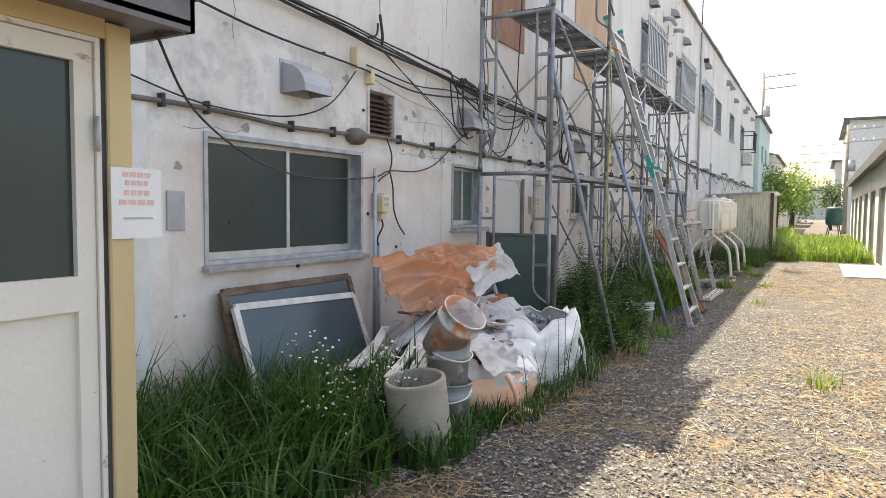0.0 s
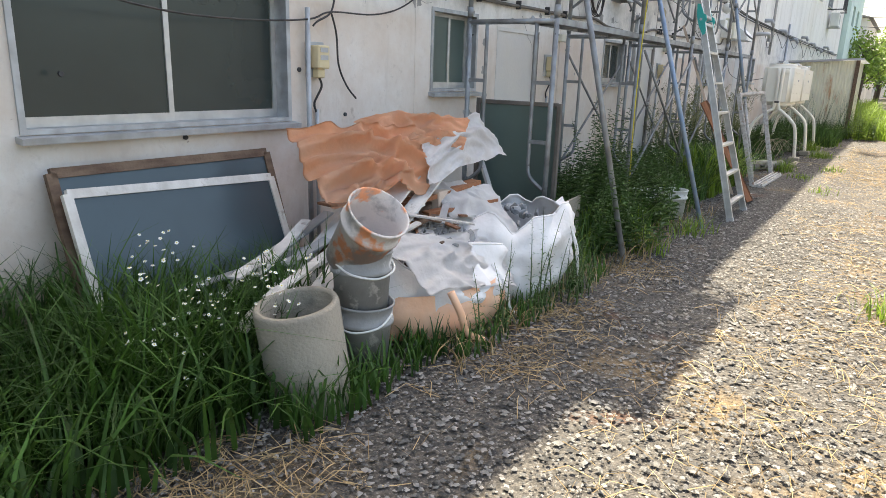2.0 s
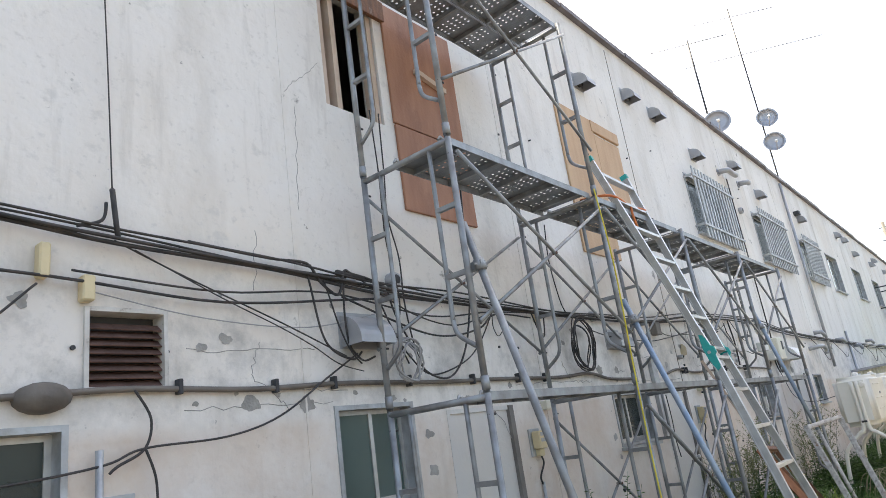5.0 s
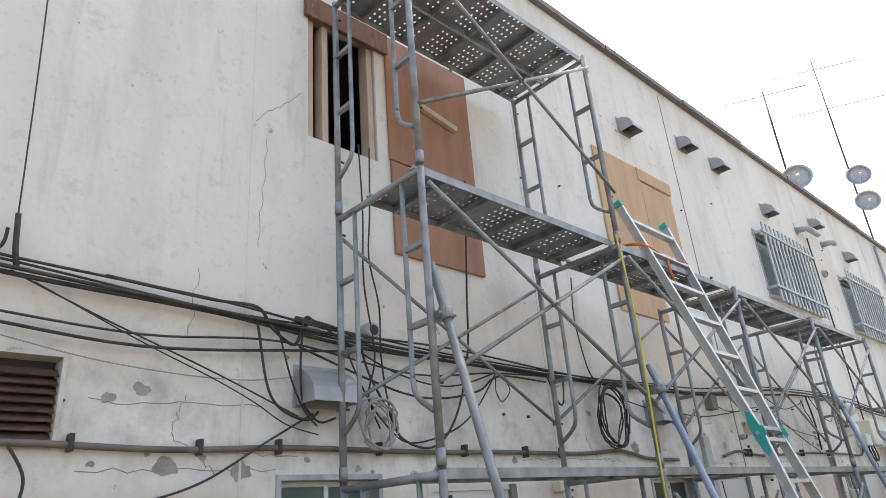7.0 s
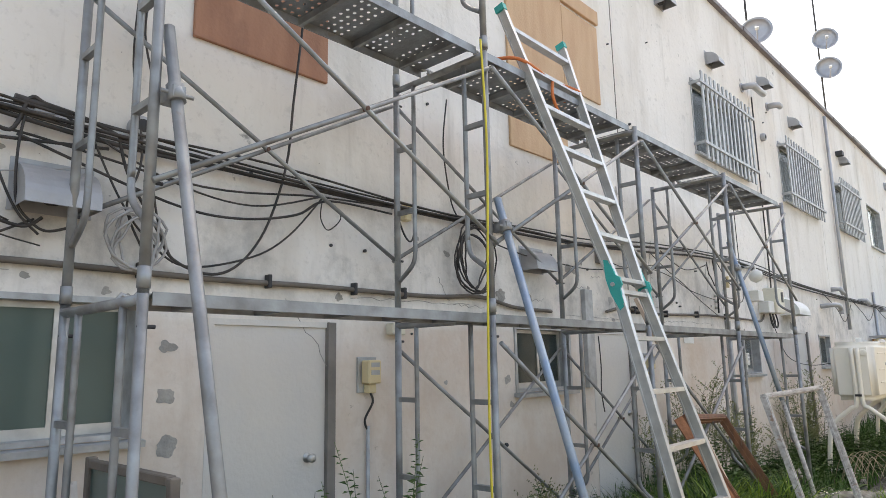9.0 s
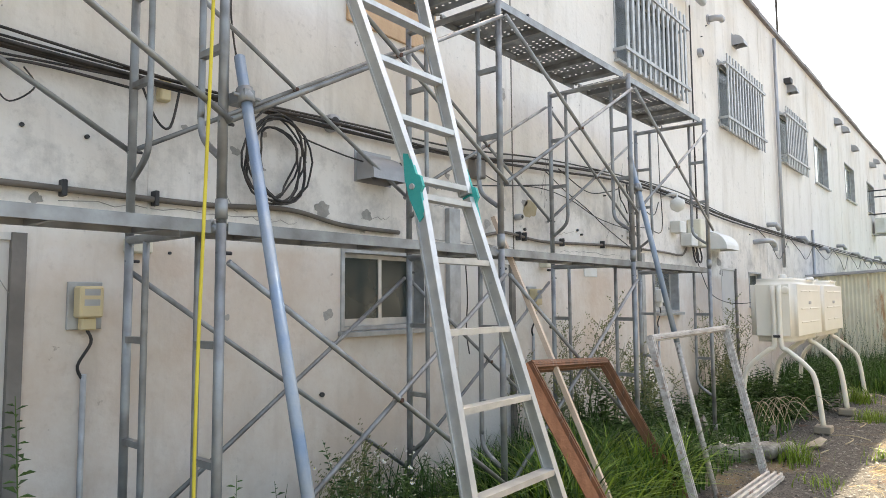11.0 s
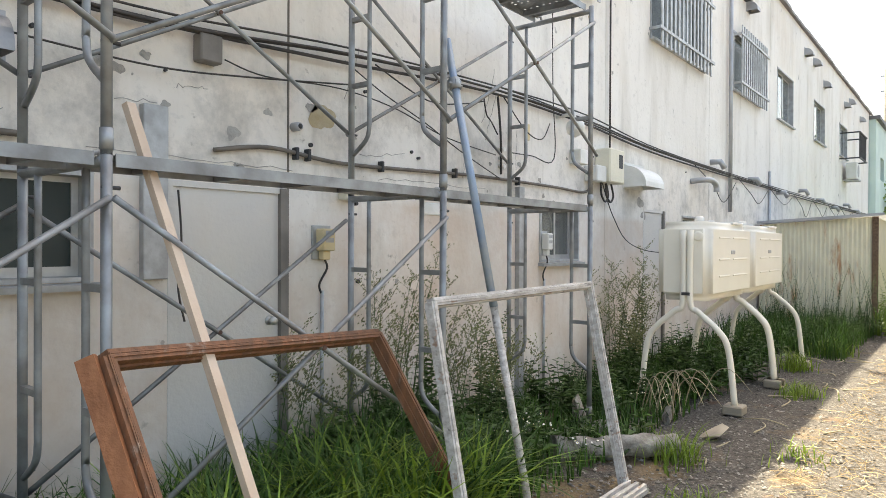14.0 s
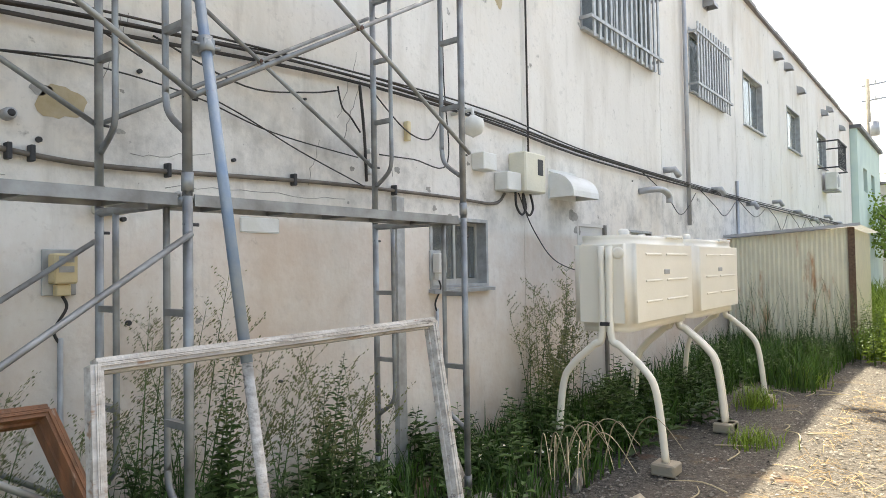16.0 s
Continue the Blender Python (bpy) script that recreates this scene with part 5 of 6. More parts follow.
for y, z, ln, up in ((5.2, 2.33, 0.9, 0.02), (5.2, 2.02, 1.0, -0.01), (2.8, 2.0, 0.5, 0.01), (6.0, 4.2, 0.35, 0.35), (6.05, 3.3, 0.05, 0.8), (3.2, 2.6, 0.04, 0.9), (10.9, 2.07, 1.3, 0.0), (5.6, 2.2, 0.25, -0.2), (8.3, 2.08, 1.2, 0.01), (13.0, 2.08, 1.4, 0.02), (5.2, 0.9, 0.4, 0.2), (3.6, 4.0, 0.3, 0.5)):
    pts = [(WX + 0.001, y + ln * k / 14 + pr.uniform(-0.012, 0.012), z + up * k / 14 + pr.uniform(-0.014, 0.014)) for k in range(15)]
    single("crack", tube(bmesh.new(), pts, 0.0022, 4), PEEL, "fine jagged crack in the plaster", "crack", "structure")
for k in range(16):
    y, z, a = pr.uniform(4.6, 15), pr.uniform(1.98, 2.75), pr.choice((0.0, 0.1, 1.2, -0.9, 1.5))
    ln = pr.uniform(0.15, 0.6)
    pts = [(WX + 0.001, y + ln * math.cos(a) * j / 9 + pr.uniform(-0.014, 0.014), z + ln * math.sin(a) * j / 9 + pr.uniform(-0.014, 0.014)) for j in range(10)]
    single("crack", tube(bmesh.new(), pts, 0.0022, 4), PEEL, "fine jagged crack in the plaster", "crack", "structure")
for k in range(30):
    patch(pr.uniform(5.0, 16.0), pr.choice((pr.uniform(1.97, 2.1), pr.uniform(2.2, 2.65))), pr.uniform(0.012, 0.035), PEEL)
for k in range(46):
    y, z = pr.uniform(2.6, 20), pr.choice((pr.uniform(0.8, 2.0), pr.uniform(2.2, 2.8), pr.uniform(3.2, 6.5)))
    single("anchor_stub", tube(bmesh.new(), [(WX - 0.005, y, z), (WX + pr.uniform(0.01, 0.035), y, z)], pr.uniform(0.008, 0.016), 7), DARK, "small dark anchor stub in the plaster", "anchor", "", "anchor stubs", (WX, y, z))
# ---- heap of building waste ----
def cloth(pts_fn, nu, nv, thick, seed, amp=0.05, freq=4.0):
    """A crumpled sheet: pts_fn(u, v) gives its lie, ridged noise its folds."""
    bm = bmesh.new()
    grid = []
    for i in range(nu + 1):
        row = []
        for j in range(nv + 1):
            p = Vector(pts_fn(i / nu, j / nv))
            q = p * freq + Vector((seed, seed * 2.3, 0))
            w = noise.noise(q * 0.35)
            f = 1 - abs(noise.noise(q * 0.55)) * 2.4
            crease = (1 - min(1, abs(noise.noise(q * 0.9 + Vector((5, 1, 2)))) * 5)) * 0.45
            g = noise.noise(q * 2.2) * 0.10
            n2 = noise.noise_vector(q * 0.45)
            drape = math.sin(8 * i / nu + 5 * w + 3 * j / nv) * 0.5 + math.sin(11 * j / nv - 5 * i / nu + 4 * w) * 0.3
            row.append(bm.verts.new(p + Vector((0.35, 0, 1)).normalized() * amp * (f * 0.6 + g + crease + drape) + n2 * amp * 0.6))
        grid.append(row)
    for a, b in zip(grid, grid[1:]):
        for k in range(nv):
            f = bm.faces.new((a[k], a[k + 1], b[k + 1], b[k]))
            f.smooth = True
    ext = bmesh.ops.solidify(bm, geom=list(bm.faces), thickness=thick)
    return bm


def lerp2(c00, c10, c01, c11, bulge=0.0):
    a, b, c, d = map(Vector, (c00, c10, c01, c11))

    def f(u, v):
        p = a.lerp(b, u).lerp(c.lerp(d, u), v)
        p.z += bulge * math.sin(pi * u) * math.sin(pi * v)
        return p
    return f


# orange and white tarpaulin thrown over the top
tarp = thing("tarpaulin", (-2.8, 5.0, 0.6), "crumpled tarpaulin, orange on one face and white on the other", "tarpaulin")


def gathered(c00, c10, c01, c11, bulge, folds, deep, seed, nu=64, nv=44):
    """A sheet gathered into folds that fan out from its far end, edges turned under."""
    base = lerp2(c00, c10, c01, c11, bulge)

    def at(u, v):
        p = base(u, v)
        w = noise.noise((u * 1.7 + seed, v * 1.1, seed))
        ph = folds * (v + 0.28 * w + 0.18 * math.sin(2.3 * u + seed)) * 2 * pi
        ridge = (1 - abs(math.sin(ph / 2)) ** 0.7)
        fine = 1 - min(1, abs(noise.noise((u * 4.5 + seed, v * 4.5, 1.0))) * 3.2)
        amp = deep * (0.45 + 0.55 * math.sin(pi * min(1, u * 1.15)))
        hang = 0.05 * noise.noise((u * 3.1, seed, 0.5)) * (1 if v > 0.8 else 0.3)
        return p + Vector((0.75, -0.15, 0.65)) * amp * (ridge * 0.8 + fine * 0.5) + Vector((0.0, 0.05 * w, hang - 0.05 * max(0, abs(u - 0.5) * 2 - 0.8)))
    return cloth(at, nu, nv, 0.006, seed, 0.02, 3.0)


part("sheet", gathered((-3.05, 4.24, 1.12), (-2.62, 5.15, 1.05), (-2.72, 4.22, 0.64), (-2.45, 4.85, 0.74), 0.02, 2.6, 0.16, 1.0), TARP_O, tarp)
part("flap", gathered((-2.98, 4.75, 1.14), (-2.55, 5.45, 1.17), (-2.70, 4.70, 0.92), (-2.45, 5.25, 0.98), 0.03, 1.7, 0.10, 3.3, 40, 28), TARP_O, tarp)
part("fold", gathered((-2.62, 4.98, 1.02), (-2.62, 5.72, 1.16), (-2.40, 4.80, 0.82), (-2.50, 5.98, 0.88), 0.05, 1.4, 0.08, 6.1, 48, 30), TARP_W, tarp, "white back of the tarpaulin folded over")


def sack(c, rx, ry, h, seed, material, label, open_top, belly=None):
    """A bulging woven bag with folds; its mouth lies open."""
    t = thing("rubble_sack", (c[0], c[1], 0), label, "sack", "rubble sacks")
    bm = bmesh.new()
    n, rows = 44, 20
    rings = []
    for i in range(rows + 1):
        v = i / rows
        a = v * (1.75 if open_top else 3.0)
        rad = (math.sin(min(a + 0.75, pi * 0.97)) ** 0.5)
        z = h * (1 - (1 - v) ** 1.4)
        ring = []
        for k in range(n):
            th = 2 * pi * k / n
            p = Vector((c[0] + rx * rad * math.cos(th), c[1] + ry * rad * math.sin(th), z))
            q = Vector((math.cos(th) * 3.0, math.sin(th) * 3.0, z * 3.5 + seed))
            f = (1 - abs(noise.noise(q * 1.1)) * 2) * 0.06 + noise.noise(q * 2.6) * 0.03
            ring.append(bm.verts.new(p + Vector((math.cos(th), math.sin(th), 0.4 * v)) * f * (1 + v) + Vector((0, 0, 0.16 * v * v * noise.noise(q * 0.7)))))
        rings.append(ring)
    for a, b in zip(rings, rings[1:]):
        for k in range(n):
            f = bm.faces.new((a[k], a[(k + 1) % n], b[(k + 1) % n], b[k]))
            f.smooth = True
    if not open_top:
        bm.faces.new(rings[-1])
    rim = [v.co.copy() for v in rings[-1]] + [rings[-1][0].co.copy()]
    part("bag", bm, material, t)
    if belly:
        bm = bmesh.new()
        rings = []
        for i in range(9):
            v = i / 8
            ring = []
            for k in range(n):
                th = 2 * pi * k / n
                q = Vector((math.cos(th) * 4, math.sin(th) * 4, v * 5 + seed))
                f = 1.10 + 0.08 * math.sin(pi * v) + 0.05 * noise.noise(q)
                ring.append(bm.verts.new((c[0] + rx * f * math.cos(th), c[1] + ry * f * math.sin(th), 0.02 + v * h * 0.72)))
            rings.append(ring)
        for a, b in zip(rings, rings[1:]):
            for k in range(n):
                f = bm.faces.new((a[k], a[(k + 1) % n], b[(k + 1) % n], b[k]))
                f.smooth = True
        part("belly", bm, belly, t, "orange woven lower part of the sack")
    part("strap", tube(bmesh.new(), smooth_path([(c[0] + rx * 0.9, c[1] + 0.2, h * 0.95), (c[0] + rx * 1.14, c[1] + 0.22, h * 0.6), (c[0] + rx * 1.16, c[1] + 0.26, h * 0.2), (c[0] + rx * 1.2, c[1] + 0.3, 0.02)]), 0.014, 6), TARP_W, t)
    part("rim", tube(bmesh.new(), [tuple(v) for v in rim], 0.008, 6), material, t)
    return t


sack((-2.35, 4.72), 0.40, 0.52, 0.36, 2.0, TARP_W, "white and orange woven sack full of broken plaster", True, TARP_O)
sack((-2.28, 5.62), 0.40, 0.55, 0.52, 7.0, TARP_W, "dirty white woven sack half full of rubble", True)
front = thing("tarpaulin", (-2.2, 4.7, 0.3), "white sheet draped over the front of a rubble sack", "tarpaulin")
part("sheet", gathered((-2.28, 4.10, 0.60), (-2.20, 5.20, 0.46), (-1.95, 4.22, 0.34), (-1.92, 5.14, 0.16), 0.03, 1.6, 0.07, 13.0, 56, 30), TARP_W, front)
side = thing("tarpaulin", (-2.2, 5.3, 0.5), "white plastic bag with faint writing lying on the rubble", "bag")
part("sheet", gathered((-2.62, 5.05, 0.74), (-2.40, 5.55, 0.70), (-2.12, 5.0, 0.32), (-2.0, 5.42, 0.34), 0.08, 2.2, 0.06, 21.0, 40, 30), TARP_W, side)
bm = tube(bmesh.new(), smooth_path([(-1.92, 4.36, 0.32), (-1.86, 4.38, 0.2), (-1.84, 4.42, 0.08), (-1.78, 4.50, 0.03)]), 0.022, 6)
single("sack_strap", bm, TARP_O, "faded pink-orange sack strap hanging to the ground", "strap")

rr = random.Random(21)


def chunk(c, s, material=STONE, label="broken grey plaster lump in the sack"):
    bm = bmesh.new()
    bmesh.ops.create_icosphere(bm, subdivisions=1, radius=1)
    sx, sy, sz = s * rr.uniform(0.7, 1.3), s * rr.uniform(0.7, 1.3), s * rr.uniform(0.2, 0.55)
    rot = Euler((rr.uniform(0, 3), rr.uniform(0, 3), rr.uniform(0, 3))).to_matrix()
    for v in bm.verts:
        p = v.co * rr.uniform(0.75, 1.2)
        v.co = rot @ Vector((p.x * sx, p.y * sy, p.z * sz)) + Vector(c)
    single("rubble_lump", bm, material, label, "rubble", "", "rubble lumps", c)


for k in range(95):
    a, d = rr.uniform(0, 6.3), rr.random() ** 0.5
    x, y = -2.40 + 0.30 * d * math.cos(a), 4.72 + 0.42 * d * math.sin(a)
    chunk((x, y, 0.42 + 0.09 * (1 - d) + rr.uniform(0, 0.05)), rr.uniform(0.03, 0.075))
for k in range(40):
    a, d = rr.uniform(0, 6.3), rr.random() ** 0.5
    chunk((-2.36 + 0.28 * d * math.cos(a), 5.72 + 0.36 * d * math.sin(a), 0.47 + 0.05 * (1 - d)), rr.uniform(0.02, 0.05))
for k in range(6):
    chunk((-2.55 + 0.1 * k, 14.9 + rr.uniform(-0.8, 0.6), 0.05), rr.uniform(0.06, 0.13), LOGM, "mossy grey stone in the weeds")
chunk((-2.55, 14.6, 0.12), 0.22, LOGM, "large mossy grey stone in the weeds")
chunk((-1.60, 15.1, 0.03), 0.14, CONC, "flat grey concrete lump on the ground")
# splintered boards in the heap
for k in range(26):
    y = rr.uniform(4.0, 5.2)
    a = Vector((rr.uniform(-2.95, -2.3), y - rr.uniform(0.3, 0.7), rr.uniform(0.22, 0.5)))
    b = Vector((a.x - rr.uniform(-0.2, 0.3), y + rr.uniform(0.1, 0.4), rr.uniform(0.45, 0.72)))
    single("board_scrap", beam(bmesh.new(), a, b, rr.uniform(0.03, 0.09), 0.012), rr.choice((WHITEPAINT, DARKWOOD, WHITEPAINT, WHITEPAINT, HOODM)), "splintered board scrap in the waste heap", "board", "", "board scraps")
for k, (a, b, w) in enumerate((((-2.32, 3.72, 0.36), (-2.62, 5.05, 0.90), 0.13), ((-2.26, 3.78, 0.28), (-2.50, 5.02, 0.80), 0.10), ((-2.55, 3.45, 0.22), (-2.85, 4.6, 0.62), 0.08), ((-2.45, 3.6, 0.28), (-2.72, 4.8, 0.74), 0.09), ((-2.7, 4.2, 0.72), (-2.6, 5.3, 0.66), 0.12))):
    single("siding_board", beam(bmesh.new(), a, b, w, 0.016), WHITEPAINT if k != 4 else BROWNWOOD, "long weathered white siding board in the waste heap", "board", "", "siding boards")
for k in range(34):
    c = Vector((rr.uniform(-2.62, -2.25), rr.uniform(4.45, 5.25), 0.50 + rr.uniform(0.0, 0.14)))
    a = rr.uniform(0, pi)
    d = Vector((math.cos(a), math.sin(a), rr.uniform(-0.25, 0.25))) * rr.uniform(0.07, 0.24)
    single("board_scrap", beam(bmesh.new(), c - d, c + d, rr.uniform(0.02, 0.06), 0.010), rr.choice((OLDWHITE, OLDWHITE, BROWNWOOD, HOODM, DARKWOOD)), "splintered board scrap lying on the rubble", "board", "", "board scraps")
for a, b, w in (((-2.55, 4.75, 0.66), (-2.45, 5.45, 0.74), 0.10), ((-2.45, 4.85, 0.60), (-2.32, 5.5, 0.62), 0.07)):
    single("plank_scrap", beam(bmesh.new(), a, b, w, 0.025), ORANGEWOOD, "broken red-brown plank in the waste heap", "board", "", "board scraps")
single("wooden_crate", bevelled((-2.72, 5.0, 0.45), (-2.45, 5.25, 0.72), 0.006), BATTEN, "small wooden crate in the waste heap", "crate")
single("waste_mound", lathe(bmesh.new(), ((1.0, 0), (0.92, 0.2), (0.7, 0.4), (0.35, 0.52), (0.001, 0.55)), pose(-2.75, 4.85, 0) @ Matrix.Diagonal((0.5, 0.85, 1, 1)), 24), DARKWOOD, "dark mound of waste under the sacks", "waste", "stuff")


# ---- concrete pipe and paint buckets ----
m = pose(-2.08, 3.47, 0.0, 8, -3, 0) @ Matrix.Diagonal((0.80, 0.80, 1, 1))
pipe = single("concrete_pipe", lathe(bmesh.new(), ((0.235, 0.0), (0.235, 0.1), (0.236, 0.47), (0.228, 0.485), (0.205, 0.487), (0.2, 0.47), (0.198, 0.02), (0.001, 0.02)), m, 32), CONC, "short tilted concrete pipe standing in the grass", "concrete pipe")


def bucket(m, h, r, material, label, handle=True, inner=None):
    t = thing("bucket", m.translation, label, "bucket", "buckets")
    part("shell", lathe(bmesh.new(), ((0.001, 0.003), (r * 0.84, 0.0), (r * 0.95, h * 0.7), (r * 1.03, h * 0.71), (r * 1.03, h * 0.76), (r * 0.97, h * 0.78), (r, h * 0.96), (r * 1.04, h * 0.97), (r * 1.04, h), (r * 0.98, h), (r * 0.93, h * 0.7), (r * 0.8, 0.02), (0.001, 0.02)), m, 28), material, t)
    if handle:
        part("handle", tube(bmesh.new(), smooth_path([m @ Vector(p) for p in ((r, 0, h * 0.86), (r * 0.8, -r * 0.75, h * 0.75), (0, -r * 1.08, h * 0.68), (-r * 0.8, -r * 0.75, h * 0.75), (-r, 0, h * 0.86))]), 0.006, 6), WHITEPL, t)
    if inner:
        part("residue", lathe(bmesh.new(), ((r * 0.9, h * 0.35), (r * 0.5, h * 0.3), (0.001, h * 0.33)), m, 20), inner, t)


bucket(pose(-2.13, 3.87, 0.0, 0, 2, 20), 0.36, 0.148, BUCKET, "grey paint bucket smeared with cement")
bucket(pose(-2.13, 3.87, 0.26, -2, 1, 70), 0.36, 0.150, BUCKET, "grey paint bucket smeared with cement")
bucket(Matrix.Translation((-2.20, 3.86, 0.56)) @ Vector((0.62, -0.12, 0.78)).to_track_quat("Z", "Y").to_matrix().to_4x4(), 0.36, 0.15, BUCKET_O, "tilted orange-stained bucket on top of the stack", False, STONE)
bucket(pose(-1.98, 8.85, 0.0, 0, 0, 0), 0.32, 0.15, WHITEPL, "white plastic bucket standing by the weeds", False)
bucket(pose(-2.25, 8.75, 0.0, 0, 0, 0), 0.30, 0.14, WHITEPL, "white plastic bucket standing by the weeds", False)


# ---- glazed panels leaning on the wall ----
def leaning_panel(y0, y1, h, xb, xt, frame_mat, glass, label, w=0.06, drop=0.0):
    t = thing("old_glazed_panel", (xb, (y0 + y1) / 2, 0), label, "glazed panel", "old glazed panels")
    A, B, C, D = Vector((xb, y0, 0)), Vector((xb, y1, 0)), Vector((xt, y1, h - drop)), Vector((xt, y0, h))
    n = (B - A).cross(D - A).normalized()
    for p, q in ((A, D), (B, C), (D, C), (A, B)):
        part("rail", beam(bmesh.new(), p, q, 0.03, w, up=(q - p).cross(n)), frame_mat, t)
    bm = bmesh.new()
    vs = [bm.verts.new(p + n * s) for s in (-0.004, 0.004) for p in (A, B, C, D)]
    for f in ((3, 2, 1, 0), (4, 5, 6, 7), (0, 1, 5, 4), (1, 2, 6, 5), (2, 3, 7, 6), (3, 0, 4, 7)):
        bm.faces.new([vs[i] for i in f])
    part("pane", bm, glass, t)


BOARDG = glassmat("blue_grey_glass", (0.06, 0.095, 0.112), 0.28, 0.1)
leaning_panel(3.02, 4.33, 0.95, -3.02, -3.33, DARKWOOD, BOARDG, "dark brown wooden glazed panel leaning on the facade", 0.05)
leaning_panel(3.04, 4.28, 0.86, -2.93, -3.24, WHITEPAINT, BOARDG, "white framed blue-grey glazed panel leaning on the facade", 0.045, 0.05)
cross_t = thing("old_glazed_panel", (-2.78, 6.66, 0), "green frosted glazed panel standing across the scaffold's end", "glazed panel", "old glazed panels")
part("pane", box(bmesh.new(), (-3.16, 6.655, 0.06), (-2.42, 6.663, 1.22)), FROST_G, cross_t)
for lo, hi in (((-3.20, 6.64, 0.02), (-3.16, 6.68, 1.265)), ((-2.42, 6.64, 0.02), (-2.385, 6.68, 1.25)), ((-3.16, 6.64, 1.22), (-2.42, 6.68, 1.255)), ((-3.16, 6.64, 0.02), (-2.42, 6.68, 0.06))):
    part("rail", bevelled(lo, hi, 0.004), CONDUIT, cross_t)
single("plank", beam(bmesh.new(), (-2.75, 6.55, 0.0), (-3.3, 6.62, 1.15), 0.05, 0.025), WHITEPAINT, "weathered plank leaning on the facade", "plank")
single("plywood_scrap", beam(bmesh.new(), (-2.15, 6.2, 0.25), (-2.2, 6.75, 0.25), 0.02, 0.5, up=(0, 0, 1)), CONC, "grey board scrap standing behind the sacks", "board")

# ---- log, tanks, shed ----
t = thing("log", (-2.0, 14.05, 0.1), "grey lichen-covered log lying in the weeds", "log")
bm = bmesh.new()
path = smooth_path([(-2.32, 13.72, 0.09), (-2.12, 13.95, 0.08), (-1.9, 14.16, 0.09), (-1.66, 14.42, 0.08)], 7)
tube(bm, path, (0.10, 0.075), 14)
for v in bm.verts:
    v.co += noise.noise_vector(v.co * 7) * 0.03
part("trunk", bm, LOGM, t)


def oil_tank(y0, y1):
    t = thing("oil_tank", (-2.12, (y0 + y1) / 2, 0), "cream painted heating-oil tank on splayed tube legs", "oil tank", "oil tanks")
    bm = box(bmesh.new(), (-2.44, y0, 1.04), (-1.90, y1, 1.83))
    bmesh.ops.recalc_face_normals(bm, faces=bm.faces)
    bmesh.ops.bevel(bm, geom=list(bm.edges), offset=0.075, segments=5, affect='EDGES')
    bmesh.ops.inset_individual(bm, faces=[f for f in bm.faces if f.calc_area() > 0.1], thickness=0.012)
    for f in bm.faces:
        f.smooth = True
    part("body", bm, TANKM, t)
    for z in (1.66, 1.44, 1.27):
        for a, b in ((0.18, 0.42), (0.5, 0.86)):
            part("rib", bevelled((-1.905, y0 + (y1 - y0) * a, z), (-1.892, y0 + (y1 - y0) * b, z + 0.018), 0.004), TANKM, t)
    part("badge", bevelled((-1.902, (y0 + y1) / 2 - 0.06, 1.50), (-1.892, (y0 + y1) / 2 + 0.06, 1.54), 0.003), HOODM, t)
    part("cap", lathe(bmesh.new(), ((0.05, 0), (0.05, 0.05), (0.03, 0.07), (0.001, 0.07)), pose(-2.12, y0 + 0.35, 1.82), 12), WHITEPL, t)
    part("gauge", lathe(bmesh.new(), ((0.03, 0), (0.03, 0.03), (0.001, 0.03)), pose(-2.12, y0 + 0.75, 1.83), 10), WHITEPL, t)
    part("lid", bevelled((-2.3, y0 + 0.95, 1.82), (-1.95, y0 + 1.35, 1.845), 0.006), WHITEPL, t)
    part("boss", lathe(bmesh.new(), ((0.05, 0), (0.05, 0.012), (0.03, 0.016), (0.001, 0.016)), pose(-2.02, y0 + 0.003, 1.68, 90, 0, 0), 14), TANKM, t)
    for ye, s in ((y0, -1), (y1, 1)):
        for d in (-1, 1):
            x = -2.12 + d * 0.035
            pts = [(x, ye + s * 0.03, 1.74), (x, ye + s * 0.03, 1.05), (x + d * 0.08, ye + s * 0.03, 0.94), (x + d * 0.26, ye + s * 0.03, 0.78), (x + d * 0.36, ye + s * 0.03, 0.60), (x + d * 0.42, ye + s * 0.03, 0.08)]
            leg = part("leg", tube(bmesh.new(), smooth_path(pts, 5), 0.03, 10), TANKM, t)
            part("foot", bevelled((x + d * 0.42 - 0.09, ye + s * 0.03 - 0.09, 0.0), (x + d * 0.42 + 0.09, ye + s * 0.03 + 0.09, 0.09), 0.012), CONC, leg, "small concrete foot block")
    part("bolt", box(bmesh.new(), (-2.16, y0 - 0.065, 1.10), (-2.08, y0 - 0.05, 1.13)), DARK, t)


oil_tank(16.05, 17.55)
oil_tank(17.66, 19.15)

shed = thing("tin_shed", (-2.4, 25.4, 0), "low tin shed of rust-streaked corrugated sheets", "shed")


def corrugated(p, q, z0, z1a, z1b, mat_, name="wall"):
    p, q = Vector(p), Vector(q)
    d = q - p
    nrm = Vector((d.y, -d.x, 0)).normalized()
    n = int(d.length / 0.0127)
    bm = bmesh.new()
    prev = None
    for i in range(n + 1):
        f = i / n
        o = p + d * f + nrm * 0.012 * math.sin(2 * pi * f * d.length / 0.076)
        cur = (bm.verts.new((o.x, o.y, z0)), bm.verts.new((o.x, o.y, z1a + (z1b - z1a) * f)))
        if prev:
            fc = bm.faces.new((prev[0], cur[0], cur[1], prev[1]))
            fc.smooth = True
        prev = cur
    part(name, bm, mat_, shed)


